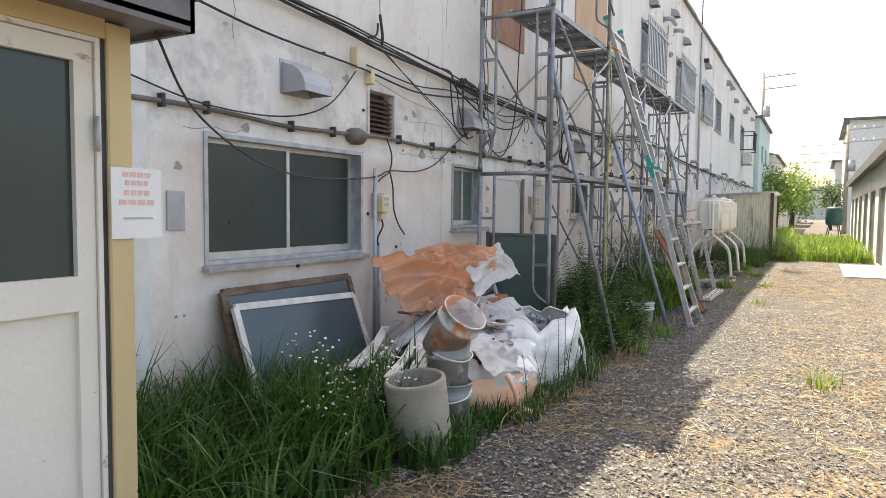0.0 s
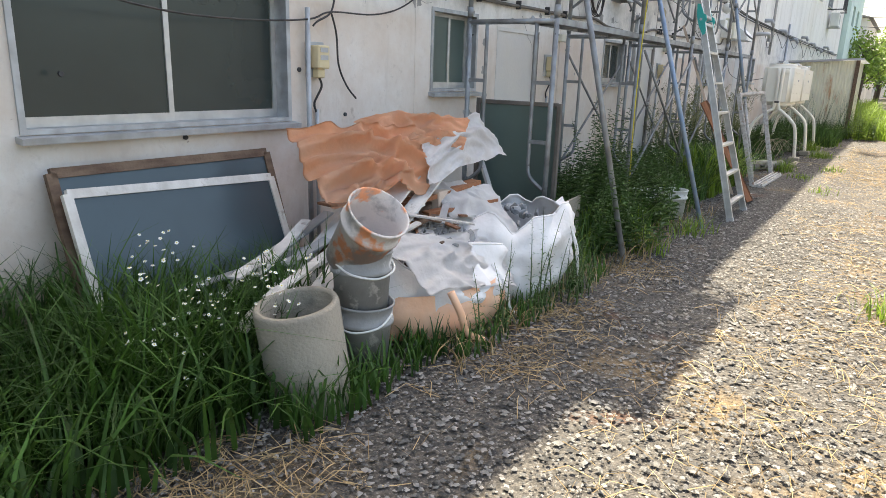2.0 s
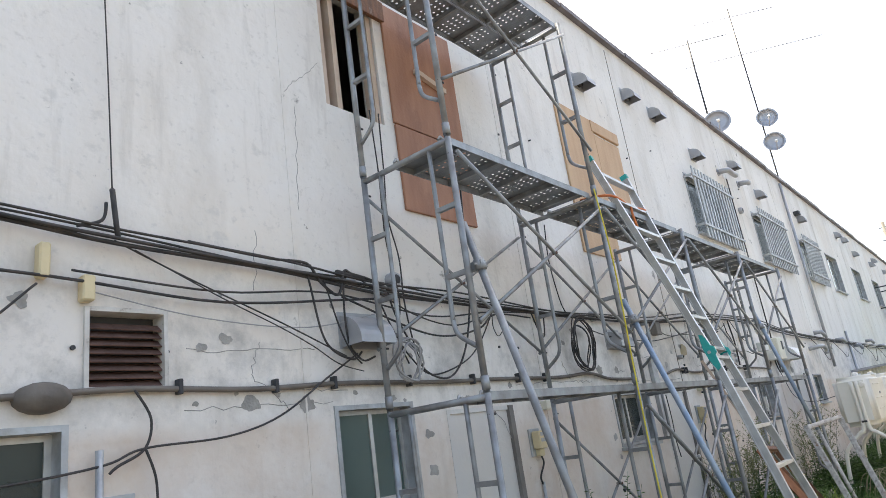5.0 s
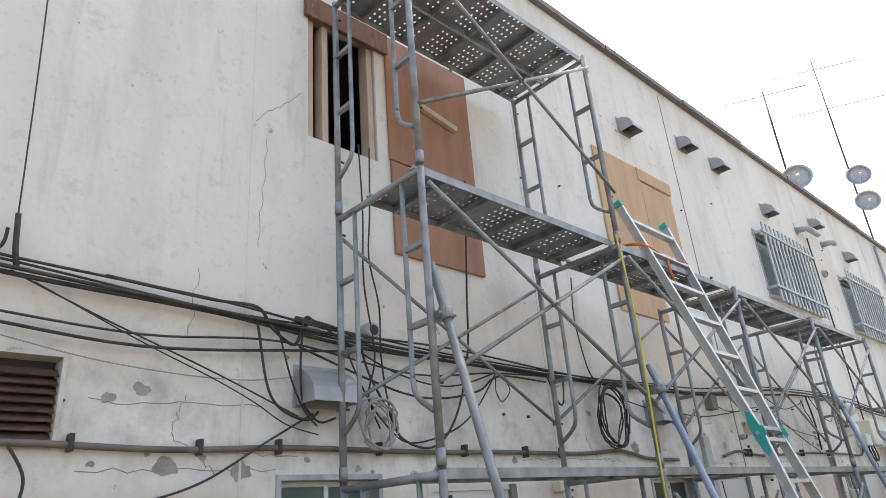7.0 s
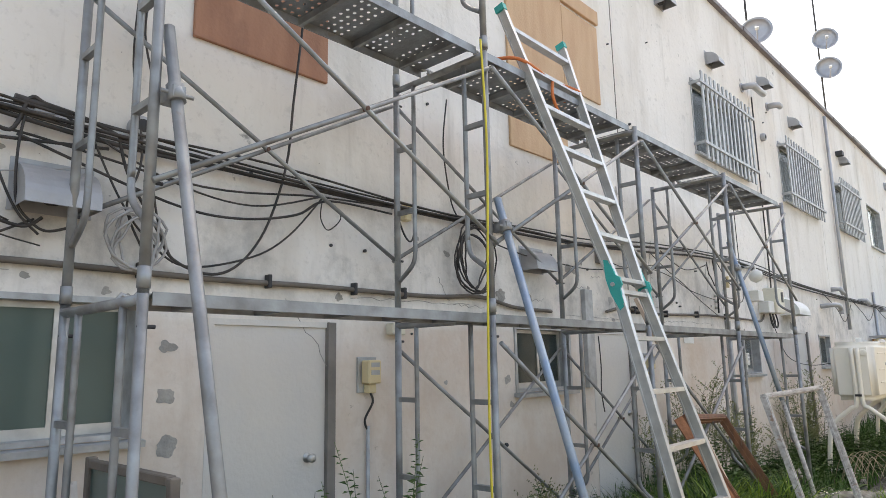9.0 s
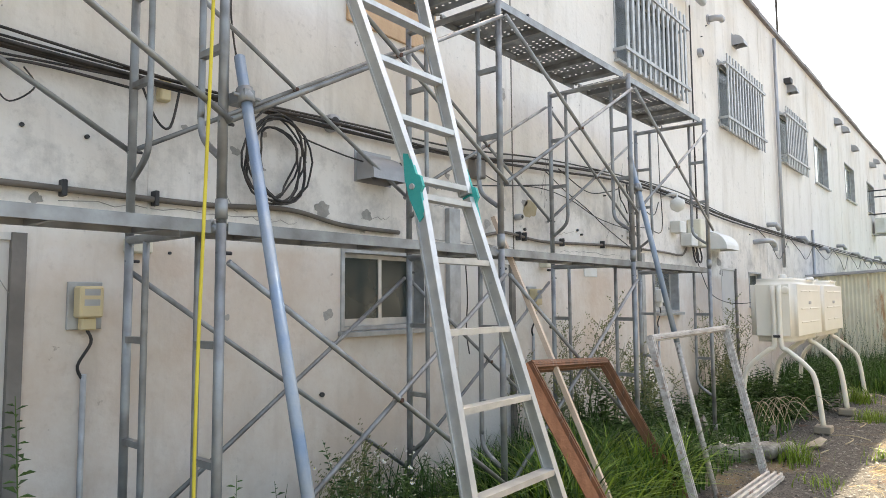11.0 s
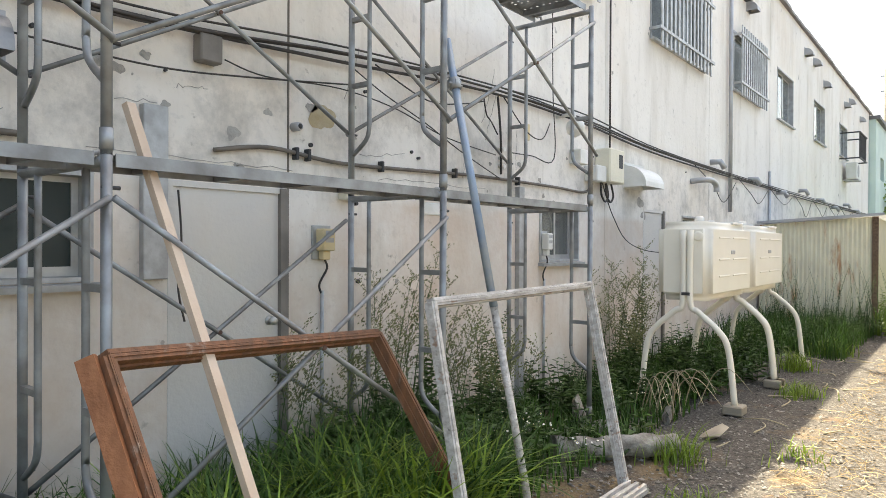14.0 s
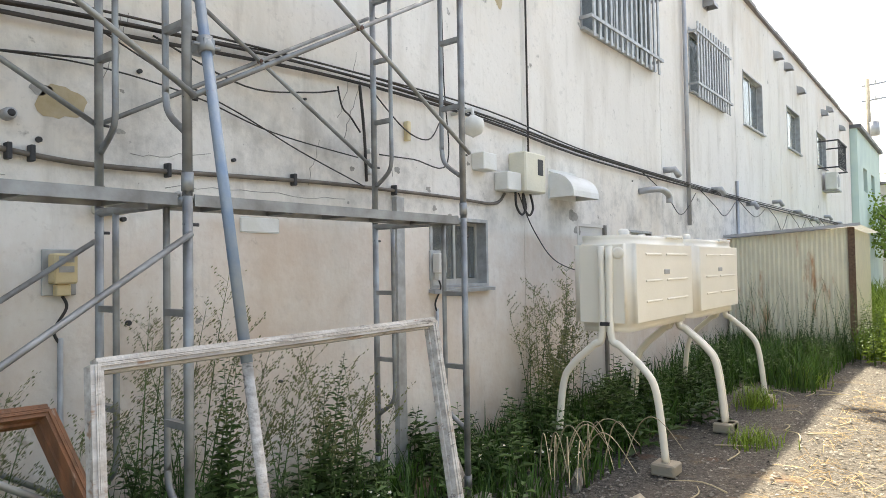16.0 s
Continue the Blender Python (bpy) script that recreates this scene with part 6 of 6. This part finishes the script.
corrugated((WX + 0.05, 24.1, 0), (-1.36, 24.1, 0), 0.0, 2.03, 2.15, CORR)
corrugated((-1.36, 24.1, 0), (-1.36, 26.8, 0), 0.0, 2.15, 2.1, LIGHTBOX)
corrugated((WX + 0.05, 26.8, 0), (-1.36, 26.8, 0), 0.0, 2.0, 2.1, CORR)
part("corner_post", box(bmesh.new(), (-1.40, 24.05, 0), (-1.30, 24.09, 2.15)), DARKWOOD, shed)
bm = bmesh.new()
vs = [bm.verts.new(p) for p in ((WX + 0.03, 23.95, 2.06), (-1.2, 23.95, 2.18), (-1.2, 26.95, 2.14), (WX + 0.03, 26.95, 2.02))]
bm.faces.new(vs)
bmesh.ops.solidify(bm, geom=list(bm.faces), thickness=0.03)
part("roof", bm, ALU_DULL, shed)
part("roof_edge", beam(bmesh.new(), (WX + 0.03, 23.94, 2.07), (-1.2, 23.94, 2.19), 0.02, 0.05), HOODM, shed)
# ---- plants ----
def blades(name, places, material, label, category, seed, w=0.006, segs=4):
    """Bent tapering grass blades; places gives x, y, height, lean."""
    r = random.Random(seed)
    verts, faces = [], []
    for x, y, h, lean in places:
        a = r.uniform(0, 2 * pi)
        dx, dy = math.cos(a), math.sin(a)
        b = a + pi / 2 + r.uniform(-0.4, 0.4)
        sx, sy = math.cos(b) * w * r.uniform(0.6, 1.5), math.sin(b) * w * r.uniform(0.6, 1.5)
        n = len(verts)
        droop = r.uniform(0.2, 1.0) * lean
        for k in range(segs + 1):
            t = k / segs
            out = h * droop * t * t
            z = h * (t - 0.35 * droop * t * t * t)
            ww = (1 - t) ** 0.7 + 0.04
            verts.append((x + dx * out - sx * ww, y + dy * out - sy * ww, z))
            verts.append((x + dx * out + sx * ww, y + dy * out + sy * ww, z))
            if k:
                faces.append((n + 2 * k - 2, n + 2 * k - 1, n + 2 * k + 1, n + 2 * k))
    me = bpy.data.meshes.new(name)
    me.from_pydata(verts, [], faces)
    me.materials.append(material)
    return tagged(new(name, me), label, category, "", "stuff")


def spread(r, n, x0, x1, y0, y1, h0, h1, lean=0.6):
    out = []
    for _ in range(n):
        x, y = r.uniform(x0, x1), r.uniform(y0, y1)
        e = 0.5 + 0.5 * noise.noise((x * 1.8, y * 1.8, 7))
        if r.random() > 0.35 + e:
            continue
        out.append((x, y, r.uniform(h0, h1) * (0.6 + 0.7 * e), lean))
    return out


g = random.Random(31)
arching = random.Random(57)
blades("tall_grass", spread(arching, 420, -3.3, -2.3, 1.65, 3.2, 0.6, 0.95, 1.3) + spread(arching, 160, -2.35, -2.0, 1.9, 3.3, 0.3, 0.55, 1.2) + spread(arching, 60, -2.0, -1.8, 3.15, 3.8, 0.2, 0.38, 1.0), GRASS, "long arching grass blades beside the porch", "grass", 12, 0.010)
blades("tall_grass", spread(arching, 900, -2.9, -2.0, 10.6, 12.6, 0.4, 0.75, 1.3) + spread(arching, 260, -2.3, -1.9, 7.0, 9.3, 0.3, 0.6, 1.2), GRASS, "coarse broad-bladed grass under the scaffold", "grass", 13, 0.013)
blades("dry_grass", spread(arching, 260, -2.05, -1.65, 4.1, 6.4, 0.05, 0.2, 1.2) + spread(arching, 220, -1.95, -1.6, 6.3, 9.6, 0.08, 0.3, 1.2), STRAW, "dead yellow grass at the foot of the heap", "grass", 14, 0.004)
near = spread(g, 4200, -3.36, -2.35, 1.7, 3.9, 0.35, 0.75, 0.8) + spread(g, 900, -2.5, -2.15, 1.9, 3.4, 0.15, 0.4, 0.8) + spread(g, 500, -2.2, -1.85, 3.2, 4.3, 0.1, 0.28) + spread(g, 500, -2.05, -1.7, 4.2, 6.3, 0.06, 0.22)
blades("tall_grass", near, GRASS, "thick dark green tall grass along the facade", "grass", 1, 0.0075)
mid = spread(g, 2600, -3.36, -1.9, 6.3, 9.6, 0.2, 0.6) + spread(g, 4200, -3.36, -1.95, 9.6, 13.0, 0.25, 0.7, 0.9) + spread(g, 2200, -3.36, -2.0, 13.0, 16.0, 0.08, 0.32) + spread(g, 2600, -3.36, -2.1, 16.0, 20.0, 0.1, 0.4) + spread(g, 3400, -3.3, -1.3, 20, 24.0, 0.2, 0.6)
blades("tall_grass", mid, GRASS, "green grass and weeds under the scaffold and tanks", "grass", 2, 0.0075)
tuft = []
for x, y, n, h in ((-1.62, 14.3, 160, 0.28), (0.05, 6.6, 50, 0.22), (-1.35, 17.2, 160, 0.2), (-1.7, 18.9, 200, 0.3), (-1.5, 20.5, 260, 0.3), (-1.6, 8.2, 90, 0.25), (-1.75, 7.2, 120, 0.3), (-1.25, 13.5, 60, 0.12), (-0.8, 12.1, 40, 0.12), (-0.95, 14.9, 50, 0.14)):
    tuft += [(x + g.gauss(0, 0.1), y + g.gauss(0, 0.14), h * g.uniform(0.5, 1.1), 1.0) for _ in range(n)]
blades("grass_tuft", tuft, SUNLIT_GREEN, "small light green grass tufts in the gravel", "grass", 3, 0.005)
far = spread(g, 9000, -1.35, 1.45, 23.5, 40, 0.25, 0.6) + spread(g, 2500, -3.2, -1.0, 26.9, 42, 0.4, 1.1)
blades("tall_grass", spread(g, 500, -2.4, -1.9, 6.2, 9.5, 0.15, 0.45) + spread(g, 1100, -2.6, -1.9, 10.4, 12.4, 0.4, 0.8, 1.3), SUNLIT_GREEN, "lighter broad grass blades in the weeds", "grass", 8, 0.011)
blades("sunny_weeds", far, SUNLIT_GREEN, "bright yellow-green sunlit weeds across the lane", "weeds", 4, 0.02)


def leafy(verts, faces, r, base, h, lean, leaf, gap, spreadv=1.0, taper=0.8):
    """A stem with narrow leaves all the way up."""
    bx, by = base
    a = r.uniform(0, 6.3)
    pts = []
    for k in range(9):
        t = k / 8
        pts.append(Vector((bx + lean * h * t * t * math.cos(a), by + lean * h * t * t * math.sin(a), h * t)))
    n = len(verts)
    for k, p in enumerate(pts):
        w = 0.006 * (1 - 0.8 * k / 8)
        verts.extend(((p.x - w, p.y, p.z), (p.x + w * 0.5, p.y + w, p.z), (p.x + w * 0.5, p.y - w, p.z)))
        if k:
            for j in range(3):
                q = n + 3 * (k - 1)
                faces.append((q + j, q + (j + 1) % 3, q + 3 + (j + 1) % 3, q + 3 + j))
    z = h * 0.12
    ang = r.uniform(0, 6)
    while z < h * 0.98:
        t = z / h
        i = min(7, int(t * 8))
        p = pts[i].lerp(pts[i + 1], t * 8 - i)
        ang += 2.4
        ln = leaf * (1.0 - taper * t) * r.uniform(0.7, 1.2)
        d = Vector((math.cos(ang), math.sin(ang), r.uniform(0.2, 0.7)))
        s = Vector((-math.sin(ang), math.cos(ang), 0)) * ln * 0.13 * spreadv
        m_, e_ = p + d * ln * 0.5, p + d * ln + Vector((0, 0, -ln * 0.35))
        n = len(verts)
        verts.extend((tuple(p), tuple(m_ - s), tuple(e_), tuple(m_ + s)))
        faces.append((n, n + 1, n + 2, n + 3))
        z += gap * r.uniform(0.7, 1.3)
    return pts


def weed(base, h, seed, n=6, leaf=0.15, gap=0.014, material=WEED, label="tall leafy green weed growing by the facade", wide=1.5, rad=0.12, seedhead=False):
    r = random.Random(seed)
    verts, faces, tips = [], [], []
    t = thing("weed", (base[0], base[1], 0), label, "weed", "tall weeds")
    for _ in range(n):
        pts = leafy(verts, faces, r, (r.gauss(0, rad), r.gauss(0, rad)), h * r.uniform(0.55, 1.05), 0.18, leaf, gap, wide)
        tips.append(pts)
    me = bpy.data.meshes.new("foliage")
    me.from_pydata(verts, [], faces)
    me.materials.append(material)
    ob = new("foliage", me)
    ob.parent = t
    if seedhead:
        verts, faces = [], []
        for pts in tips:
            top = pts[-1]
            for k in range(22):
                b = pts[5].lerp(top, r.random())
                a, ln = r.uniform(0, 6.3), r.uniform(0.04, 0.16)
                e = b + Vector((math.cos(a) * ln, math.sin(a) * ln, ln * 0.9))
                q = len(verts)
                w = 0.0016
                verts.extend((tuple(b - Vector((w, 0, 0))), tuple(b + Vector((w, 0, 0))), tuple(e)))
                faces.append((q, q + 1, q + 2))
                for j in range(7):
                    c = b.lerp(e, 0.4 + 0.6 * j / 6) + Vector((r.uniform(-0.012, 0.012), r.uniform(-0.012, 0.012), r.uniform(-0.01, 0.01)))
                    s = r.uniform(0.004, 0.008)
                    q = len(verts)
                    verts.extend(((c.x - s, c.y, c.z), (c.x, c.y + s, c.z + s), (c.x + s, c.y, c.z), (c.x, c.y - s, c.z - s)))
                    faces.append((q, q + 1, q + 2, q + 3))
        me = bpy.data.meshes.new("seed_heads")
        me.from_pydata(verts, [], faces)
        me.materials.append(SEED)
        ob = tagged(new("seed_head", me), kind="stuff")
        ob.parent = t
    return t


for k, (x, y, h, n) in enumerate(((-2.55, 6.9, 0.75, 7), (-2.35, 7.35, 1.0, 8), (-2.2, 7.7, 1.15, 7), (-2.6, 8.0, 0.8, 8), (-2.2, 8.2, 0.85, 8), (-2.5, 9.1, 0.7, 8), (-2.7, 9.5, 0.75, 8), (-2.3, 9.4, 0.6, 7), (-2.9, 10.2, 0.6, 8), (-1.95, 7.0, 0.85, 5), (-2.1, 6.6, 0.6, 6))):
    weed((x, y), h * 1.1, 100 + k, n * 2, rad=0.2)
for k, (x, y, h, n) in enumerate(((-1.78, 4.75, 0.62, 3), (-1.72, 5.15, 0.72, 4), (-1.70, 5.45, 0.6, 6), (-1.75, 5.75, 0.5, 6), (-1.75, 4.5, 0.45, 2))):
    weed((x, y), h, 140 + k, n, 0.07, 0.012, WEED, "feathery green weed growing before the rubble sacks", 0.8, 0.07)
for k, (x, y, h) in enumerate(((-3.1, 12.6, 1.35), (-3.0, 13.0, 1.5), (-2.95, 13.35, 1.25), (-3.15, 12.1, 1.1), (-2.9, 13.9, 0.95), (-3.2, 16.8, 1.3), (-3.1, 17.1, 1.5), (-3.0, 16.6, 0.9), (-3.15, 9.9, 0.7))):
    weed((x, y), h, 160 + k, 8, 0.12, 0.02, WEED, "tall thin weed with pale seed heads by the facade", 1.0, 0.1, True)
for k, (x, y, h, n) in enumerate(((-2.9, 12.7, 0.5, 9), (-2.6, 13.1, 0.45, 9), (-2.95, 13.7, 0.4, 8), (-2.5, 15.6, 0.5, 8), (-2.9, 16.2, 0.6, 9), (-2.4, 17.2, 0.55, 9), (-2.8, 18.2, 0.6, 9), (-2.0, 17.9, 0.35, 8), (-2.4, 19.4, 0.5, 9), (-2.2, 16.6, 0.5, 12), (-2.5, 17.0, 0.6, 12), (-2.3, 18.6, 0.5, 12), (-2.6, 20.3, 0.6, 12), (-2.0, 20.8, 0.5, 12), (-1.7, 22.0, 0.6, 12), (-2.3, 14.0, 0.4, 10), (-2.7, 14.9, 0.5, 12), (-2.35, 12.9, 0.5, 12), (-2.9, 12.3, 0.6, 12), (-2.45, 13.4, 0.35, 10), (-3.15, 12.5, 0.6, 12), (-3.1, 13.2, 0.55, 12), (-3.15, 14.0, 0.5, 12), (-2.8, 12.0, 0.5, 12), (-3.1, 15.2, 0.5, 12), (-2.6, 11.6, 0.45, 9), (-2.9, 11.0, 0.5, 8))):
    weed((x, y), h, 200 + k, n + 3, 0.2, 0.024, WEED, "broad-leaved low green weed at the facade's foot", 1.9, 0.16)
for k, (x, y, h) in enumerate(((-2.62, 12.55, 0.55), (-2.45, 12.85, 0.5), (-2.72, 13.0, 0.6), (-2.35, 12.5, 0.4), (-2.6, 11.9, 0.5))):
    weed((x, y), h, 300 + k, 7, 0.30, 0.035, WEED, "large-leaved dock growing under the scaffold", 2.6, 0.1)
for k, (x, y, h) in enumerate(((-2.98, 13.05, 1.25), (-3.05, 12.75, 1.0), (-3.1, 16.95, 1.35), (-3.0, 13.9, 1.1))):
    weed((x, y), h, 320 + k, 4, 0.14, 0.012, WEED, "tall dense leafy weed standing by the facade", 2.0, 0.06)
for k in range(14):
    weed((-3.0 + 0.17 * k, 23.3 + g.uniform(-0.5, 0.3), 0), 1.2 + g.uniform(-0.4, 0.3), 240 + k, 5, 0.12, 0.02, WEED, "tall weed growing before the tin shed", 1.0, 0.14)
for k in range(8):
    weed((-1.3 + g.uniform(-0.2, 0.5), 23.2 + 0.7 * k, 0), 0.8 + g.uniform(-0.2, 0.4), 260 + k, 7, 0.16, 0.02, SUNLIT_GREEN, "sunlit bushy weed beside the tin shed", 1.6, 0.2)


def daisies(base, h, seed, n, rad, label="white-flowered fleabane growing in the grass"):
    r = random.Random(seed)
    t = thing("flowering_weed", (base[0], base[1], 0), label, "flowers", "flowering weeds")
    verts, faces, fv, ff, cv, cf = [], [], [], [], [], []
    for _ in range(n):
        pts = leafy(verts, faces, r, (r.gauss(0, rad), r.gauss(0, rad)), h * r.uniform(0.45, 1.0), 0.25, 0.09, 0.05, 0.9)
        top = pts[-1]
        for _ in range(r.randint(4, 8)):
            c = top + Vector((r.gauss(0, 0.045), r.gauss(0, 0.045), r.uniform(-0.08, 0.02)))
            q = len(verts)
            verts.extend((tuple(pts[6]), tuple(pts[6] + Vector((0.003, 0, 0))), tuple(c)))
            faces.append((q, q + 1, q + 2))
            s = r.uniform(0.0075, 0.0115)
            up = Vector((r.uniform(-0.4, 0.9), r.uniform(-0.9, 0.1), 1)).normalized()
            e1 = up.orthogonal().normalized()
            e2 = up.cross(e1)
            q = len(fv)
            for k in range(10):
                f = s * (1 if k % 2 == 0 else 0.72)
                fv.append(tuple(c + (e1 * math.cos(k * 0.628) + e2 * math.sin(k * 0.628)) * f))
            ff.append(tuple(range(q, q + 10)))
            q = len(cv)
            for k in range(6):
                cv.append(tuple(c + up * 0.002 + (e1 * math.cos(k * 1.047) + e2 * math.sin(k * 1.047)) * s * 0.35))
            cf.append(tuple(range(q, q + 6)))
    for nm, v, f, m_ in (("foliage", verts, faces, WEED), ("blossom", fv, ff, PETAL), ("blossom_eye", cv, cf, YELLOW)):
        me = bpy.data.meshes.new(nm)
        me.from_pydata(v, [], f)
        me.materials.append(m_)
        ob = tagged(new(nm, me), kind="stuff")
        ob.parent = t


daisies((-2.42, 3.22), 0.72, 1, 15, 0.13)
daisies((-2.42, 3.45), 0.55, 2, 9, 0.09)
daisies((-2.4, 2.95), 0.5, 3, 5, 0.1)
daisies((-2.85, 9.75), 0.7, 4, 14, 0.18)
daisies((-2.7, 10.25), 0.55, 5, 9, 0.15)
daisies((-2.7, 14.1), 0.3, 6, 14, 0.2)
daisies((-2.6, 13.6), 0.28, 7, 10, 0.2)
daisies((-2.4, 15.4), 0.3, 8, 8, 0.2)
# bare dry stems arching before the tanks
for k in range(14):
    a = g.uniform(-0.9, 0.9)
    b0 = Vector((-2.25 + g.uniform(-0.15, 0.25), 15.6 + g.uniform(-0.3, 0.5), 0.02))
    d = Vector((math.cos(a) * 0.8, -math.sin(a) - 0.4, 0)) * g.uniform(0.3, 0.75)
    single("dry_stem", tube(bmesh.new(), smooth_path([b0, b0 + d * 0.4 + Vector((0, 0, 0.35)), b0 + d * 0.8 + Vector((0, 0, 0.42)), b0 + d * 1.3 + Vector((0, 0, 0.25))], 4), (0.006, 0.002), 5), STEMW, "dry pale stem arching over the weeds", "stem", "", "dry stems")
for k in range(24):
    a, ln = g.uniform(0, 3.1), g.uniform(0.15, 0.5)
    x, y = g.uniform(-1.6, -0.8), g.uniform(14.0, 21)
    single("twig", tube(bmesh.new(), smooth_path([(x, y, 0.012), (x + ln * 0.5 * math.cos(a), y + ln * 0.5 * math.sin(a), 0.03), (x + ln * math.cos(a + 0.3), y + ln * math.sin(a + 0.3), 0.012)], 3), (0.007, 0.003), 5), STEMW, "dry twig lying on the ground", "twig", "", "twigs")


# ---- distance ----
def tree(base, h, r_crown, seed, material=SUNLIT_GREEN):
    r = random.Random(seed)
    t = thing("tree", base, "leafy green tree behind the weeds at the end of the lane", "tree", "far trees")
    bm = tube(bmesh.new(), [(base[0], base[1], 0), (base[0] + 0.1, base[1], h * 0.5), (base[0], base[1], h * 0.85)], (0.14, 0.04), 7)
    ends = []
    for k in range(9):
        a = k * 2.4
        z = h * (0.35 + 0.055 * k)
        e = Vector((base[0] + r_crown * 0.7 * math.cos(a), base[1] + r_crown * 0.7 * math.sin(a), z + h * 0.18))
        tube(bm, [(base[0], base[1], z), tuple(Vector((base[0], base[1], z)).lerp(e, 0.6) + Vector((0, 0, 0.1))), tuple(e)], (0.05, 0.012), 5)
        ends.append(e)
    part("trunk", bm, BARK, t)
    verts, faces = [], []
    for e in ends + [Vector((base[0], base[1], h * 0.9))]:
        for _ in range(170):
            c = e + Vector((r.gauss(0, r_crown * 0.3), r.gauss(0, r_crown * 0.3), r.gauss(0, h * 0.1))) - Vector(base)
            s = r.uniform(0.05, 0.13)
            u = Vector((r.uniform(-1, 1), r.uniform(-1, 1), r.uniform(-1, 1))).normalized()
            v = u.orthogonal().normalized() * s * 0.6
            u = u * s
            q = len(verts)
            verts.extend((tuple(c - u), tuple(c + v), tuple(c + u), tuple(c - v)))
            faces.append((q, q + 1, q + 2, q + 3))
    me = bpy.data.meshes.new("crown")
    me.from_pydata(verts, [], faces)
    me.materials.append(material)
    ob = new("crown", me)
    ob.parent = t


tree((-2.4, 46.5, 0), 4.0, 1.3, 1)
tree((-1.6, 50, 0), 3.6, 1.1, 2)
tree((-1.9, 56, 0), 3.4, 1.2, 3, WEED)
tree((0.9, 70, 0), 4.0, 1.0, 4, WEED)


def far_house(x0, x1, y0, y1, h, wall_mat, label, pitched):
    t = thing("far_house", ((x0 + x1) / 2, y0, 0), label, "house", "far houses")
    part("wall", box(bmesh.new(), (x0, y0, 0), (x1, y1, h)), wall_mat, t)
    if pitched:
        bm = bmesh.new()
        mx = (x0 + x1) / 2
        vs = [bm.verts.new(p) for p in ((x0 - 0.3, y0 - 0.3, h), (mx, y0 - 0.3, h + 1.2), (x1 + 0.3, y0 - 0.3, h), (x0 - 0.3, y1, h), (mx, y1, h + 1.2), (x1 + 0.3, y1, h))]
        for f in ((0, 1, 2), (5, 4, 3), (0, 3, 4, 1), (1, 4, 5, 2), (2, 5, 3, 0)):
            bm.faces.new([vs[i] for i in f])
        part("roof", bm, GREYROOF, t)
    else:
        part("roof", box(bmesh.new(), (x0 - 0.4, y0 - 0.4, h), (x1 + 0.4, y1, h + 0.18)), GREYROOF, t)
    side = x1 if x1 < 1 else x0
    s = 1 if x1 < 1 else -1
    for fl in range(max(1, int(h / 2.8))):
        for k in range(3):
            y = y0 + 1 + k * 3
            lo, hi = sorted((side, side + s * 0.05))
            w = part("window", box(bmesh.new(), (lo, y, 1.0 + fl * 2.8), (hi, y + 1.4, 2.1 + fl * 2.8)), CLEAR, t)
            lo, hi = sorted((side, side + s * 0.08))
            part("sill", box(bmesh.new(), (lo, y - 0.05, 0.92 + fl * 2.8), (hi, y + 1.45, 0.996 + fl * 2.8)), ALU_DULL, w)


far_house(-12, -3.2, 58, 74, 6.0, FARWALL, "pale grey house beyond the long facade", True)
far_house(-11, -3.0, 80, 100, 5.4, FARWALL, "grey flat-roofed house far down the lane", False)
far_house(-10, -2.6, 108, 125, 5.0, FARWALL, "pale house far down the lane", True)
far_house(1.75, 14, 60, 76, 8.6, WHITEPL, "white two-storey house with a dark roof edge", False)
far_house(1.4, 8, 90, 105, 7.5, FARWALL, "grey block far down the lane", False)
far_house(-4, 6, 190, 200, 7.0, FARWALL, "pale house closing the far end of the lane", True)


def pole(x, y, h):
    t = thing("utility_pole", (x, y, 0), "grey concrete utility pole with crossarms and wires", "utility pole", "utility poles")
    part("shaft", tube(bmesh.new(), [(x, y, 0), (x, y, h)], (0.17, 0.11), 10), CONC, t)
    for z in (h - 0.4, h - 1.3):
        part("crossarm", beam(bmesh.new(), (x - 0.3, y, z), (x + 2.2, y, z + 0.15), 0.08, 0.08), HOODM, t)
        for k in range(3):
            part("insulator", tube(bmesh.new(), [(x + 0.4 + 0.6 * k, y, z + 0.05), (x + 0.4 + 0.6 * k, y, z + 0.3)], 0.05, 8), WHITEPL, t)
    part("transformer", tube(bmesh.new(), [(x + 0.3, y - 0.2, h - 3.4), (x + 0.3, y - 0.2, h - 2.6)], 0.25, 12), HOODM, t)


pole(-4.1, 57, 12.2)
pole(1.6, 57.5, 8.0)
for z, y in ((6.6, 57), (6.0, 57), (5.4, 57.5)):
    single("overhead_wire", tube(bmesh.new(), smooth_path([(-4.1, y, z), (-1.5, y, z - 0.12), (1.6, y, z)], 5), 0.02, 5), DARK, "black overhead wire across the lane", "wire", "", "overhead wires")
gt = thing("green_tank", (0.75, 45, 0), "dark green round oil tank on legs by the lane", "oil tank")
part("body", lathe(bmesh.new(), ((0.001, 0.8), (0.38, 0.82), (0.45, 0.95), (0.45, 1.75), (0.38, 1.88), (0.001, 1.9)), pose(0.75, 45, 0), 18), GREENTANK, gt)
for a in (0.6, 2.2, 3.7, 5.3):
    part("leg", tube(bmesh.new(), [(0.75 + 0.3 * math.cos(a), 45 + 0.3 * math.sin(a), 0.9), (0.75 + 0.5 * math.cos(a), 45 + 0.5 * math.sin(a), 0)], 0.03, 6), DARK, gt)
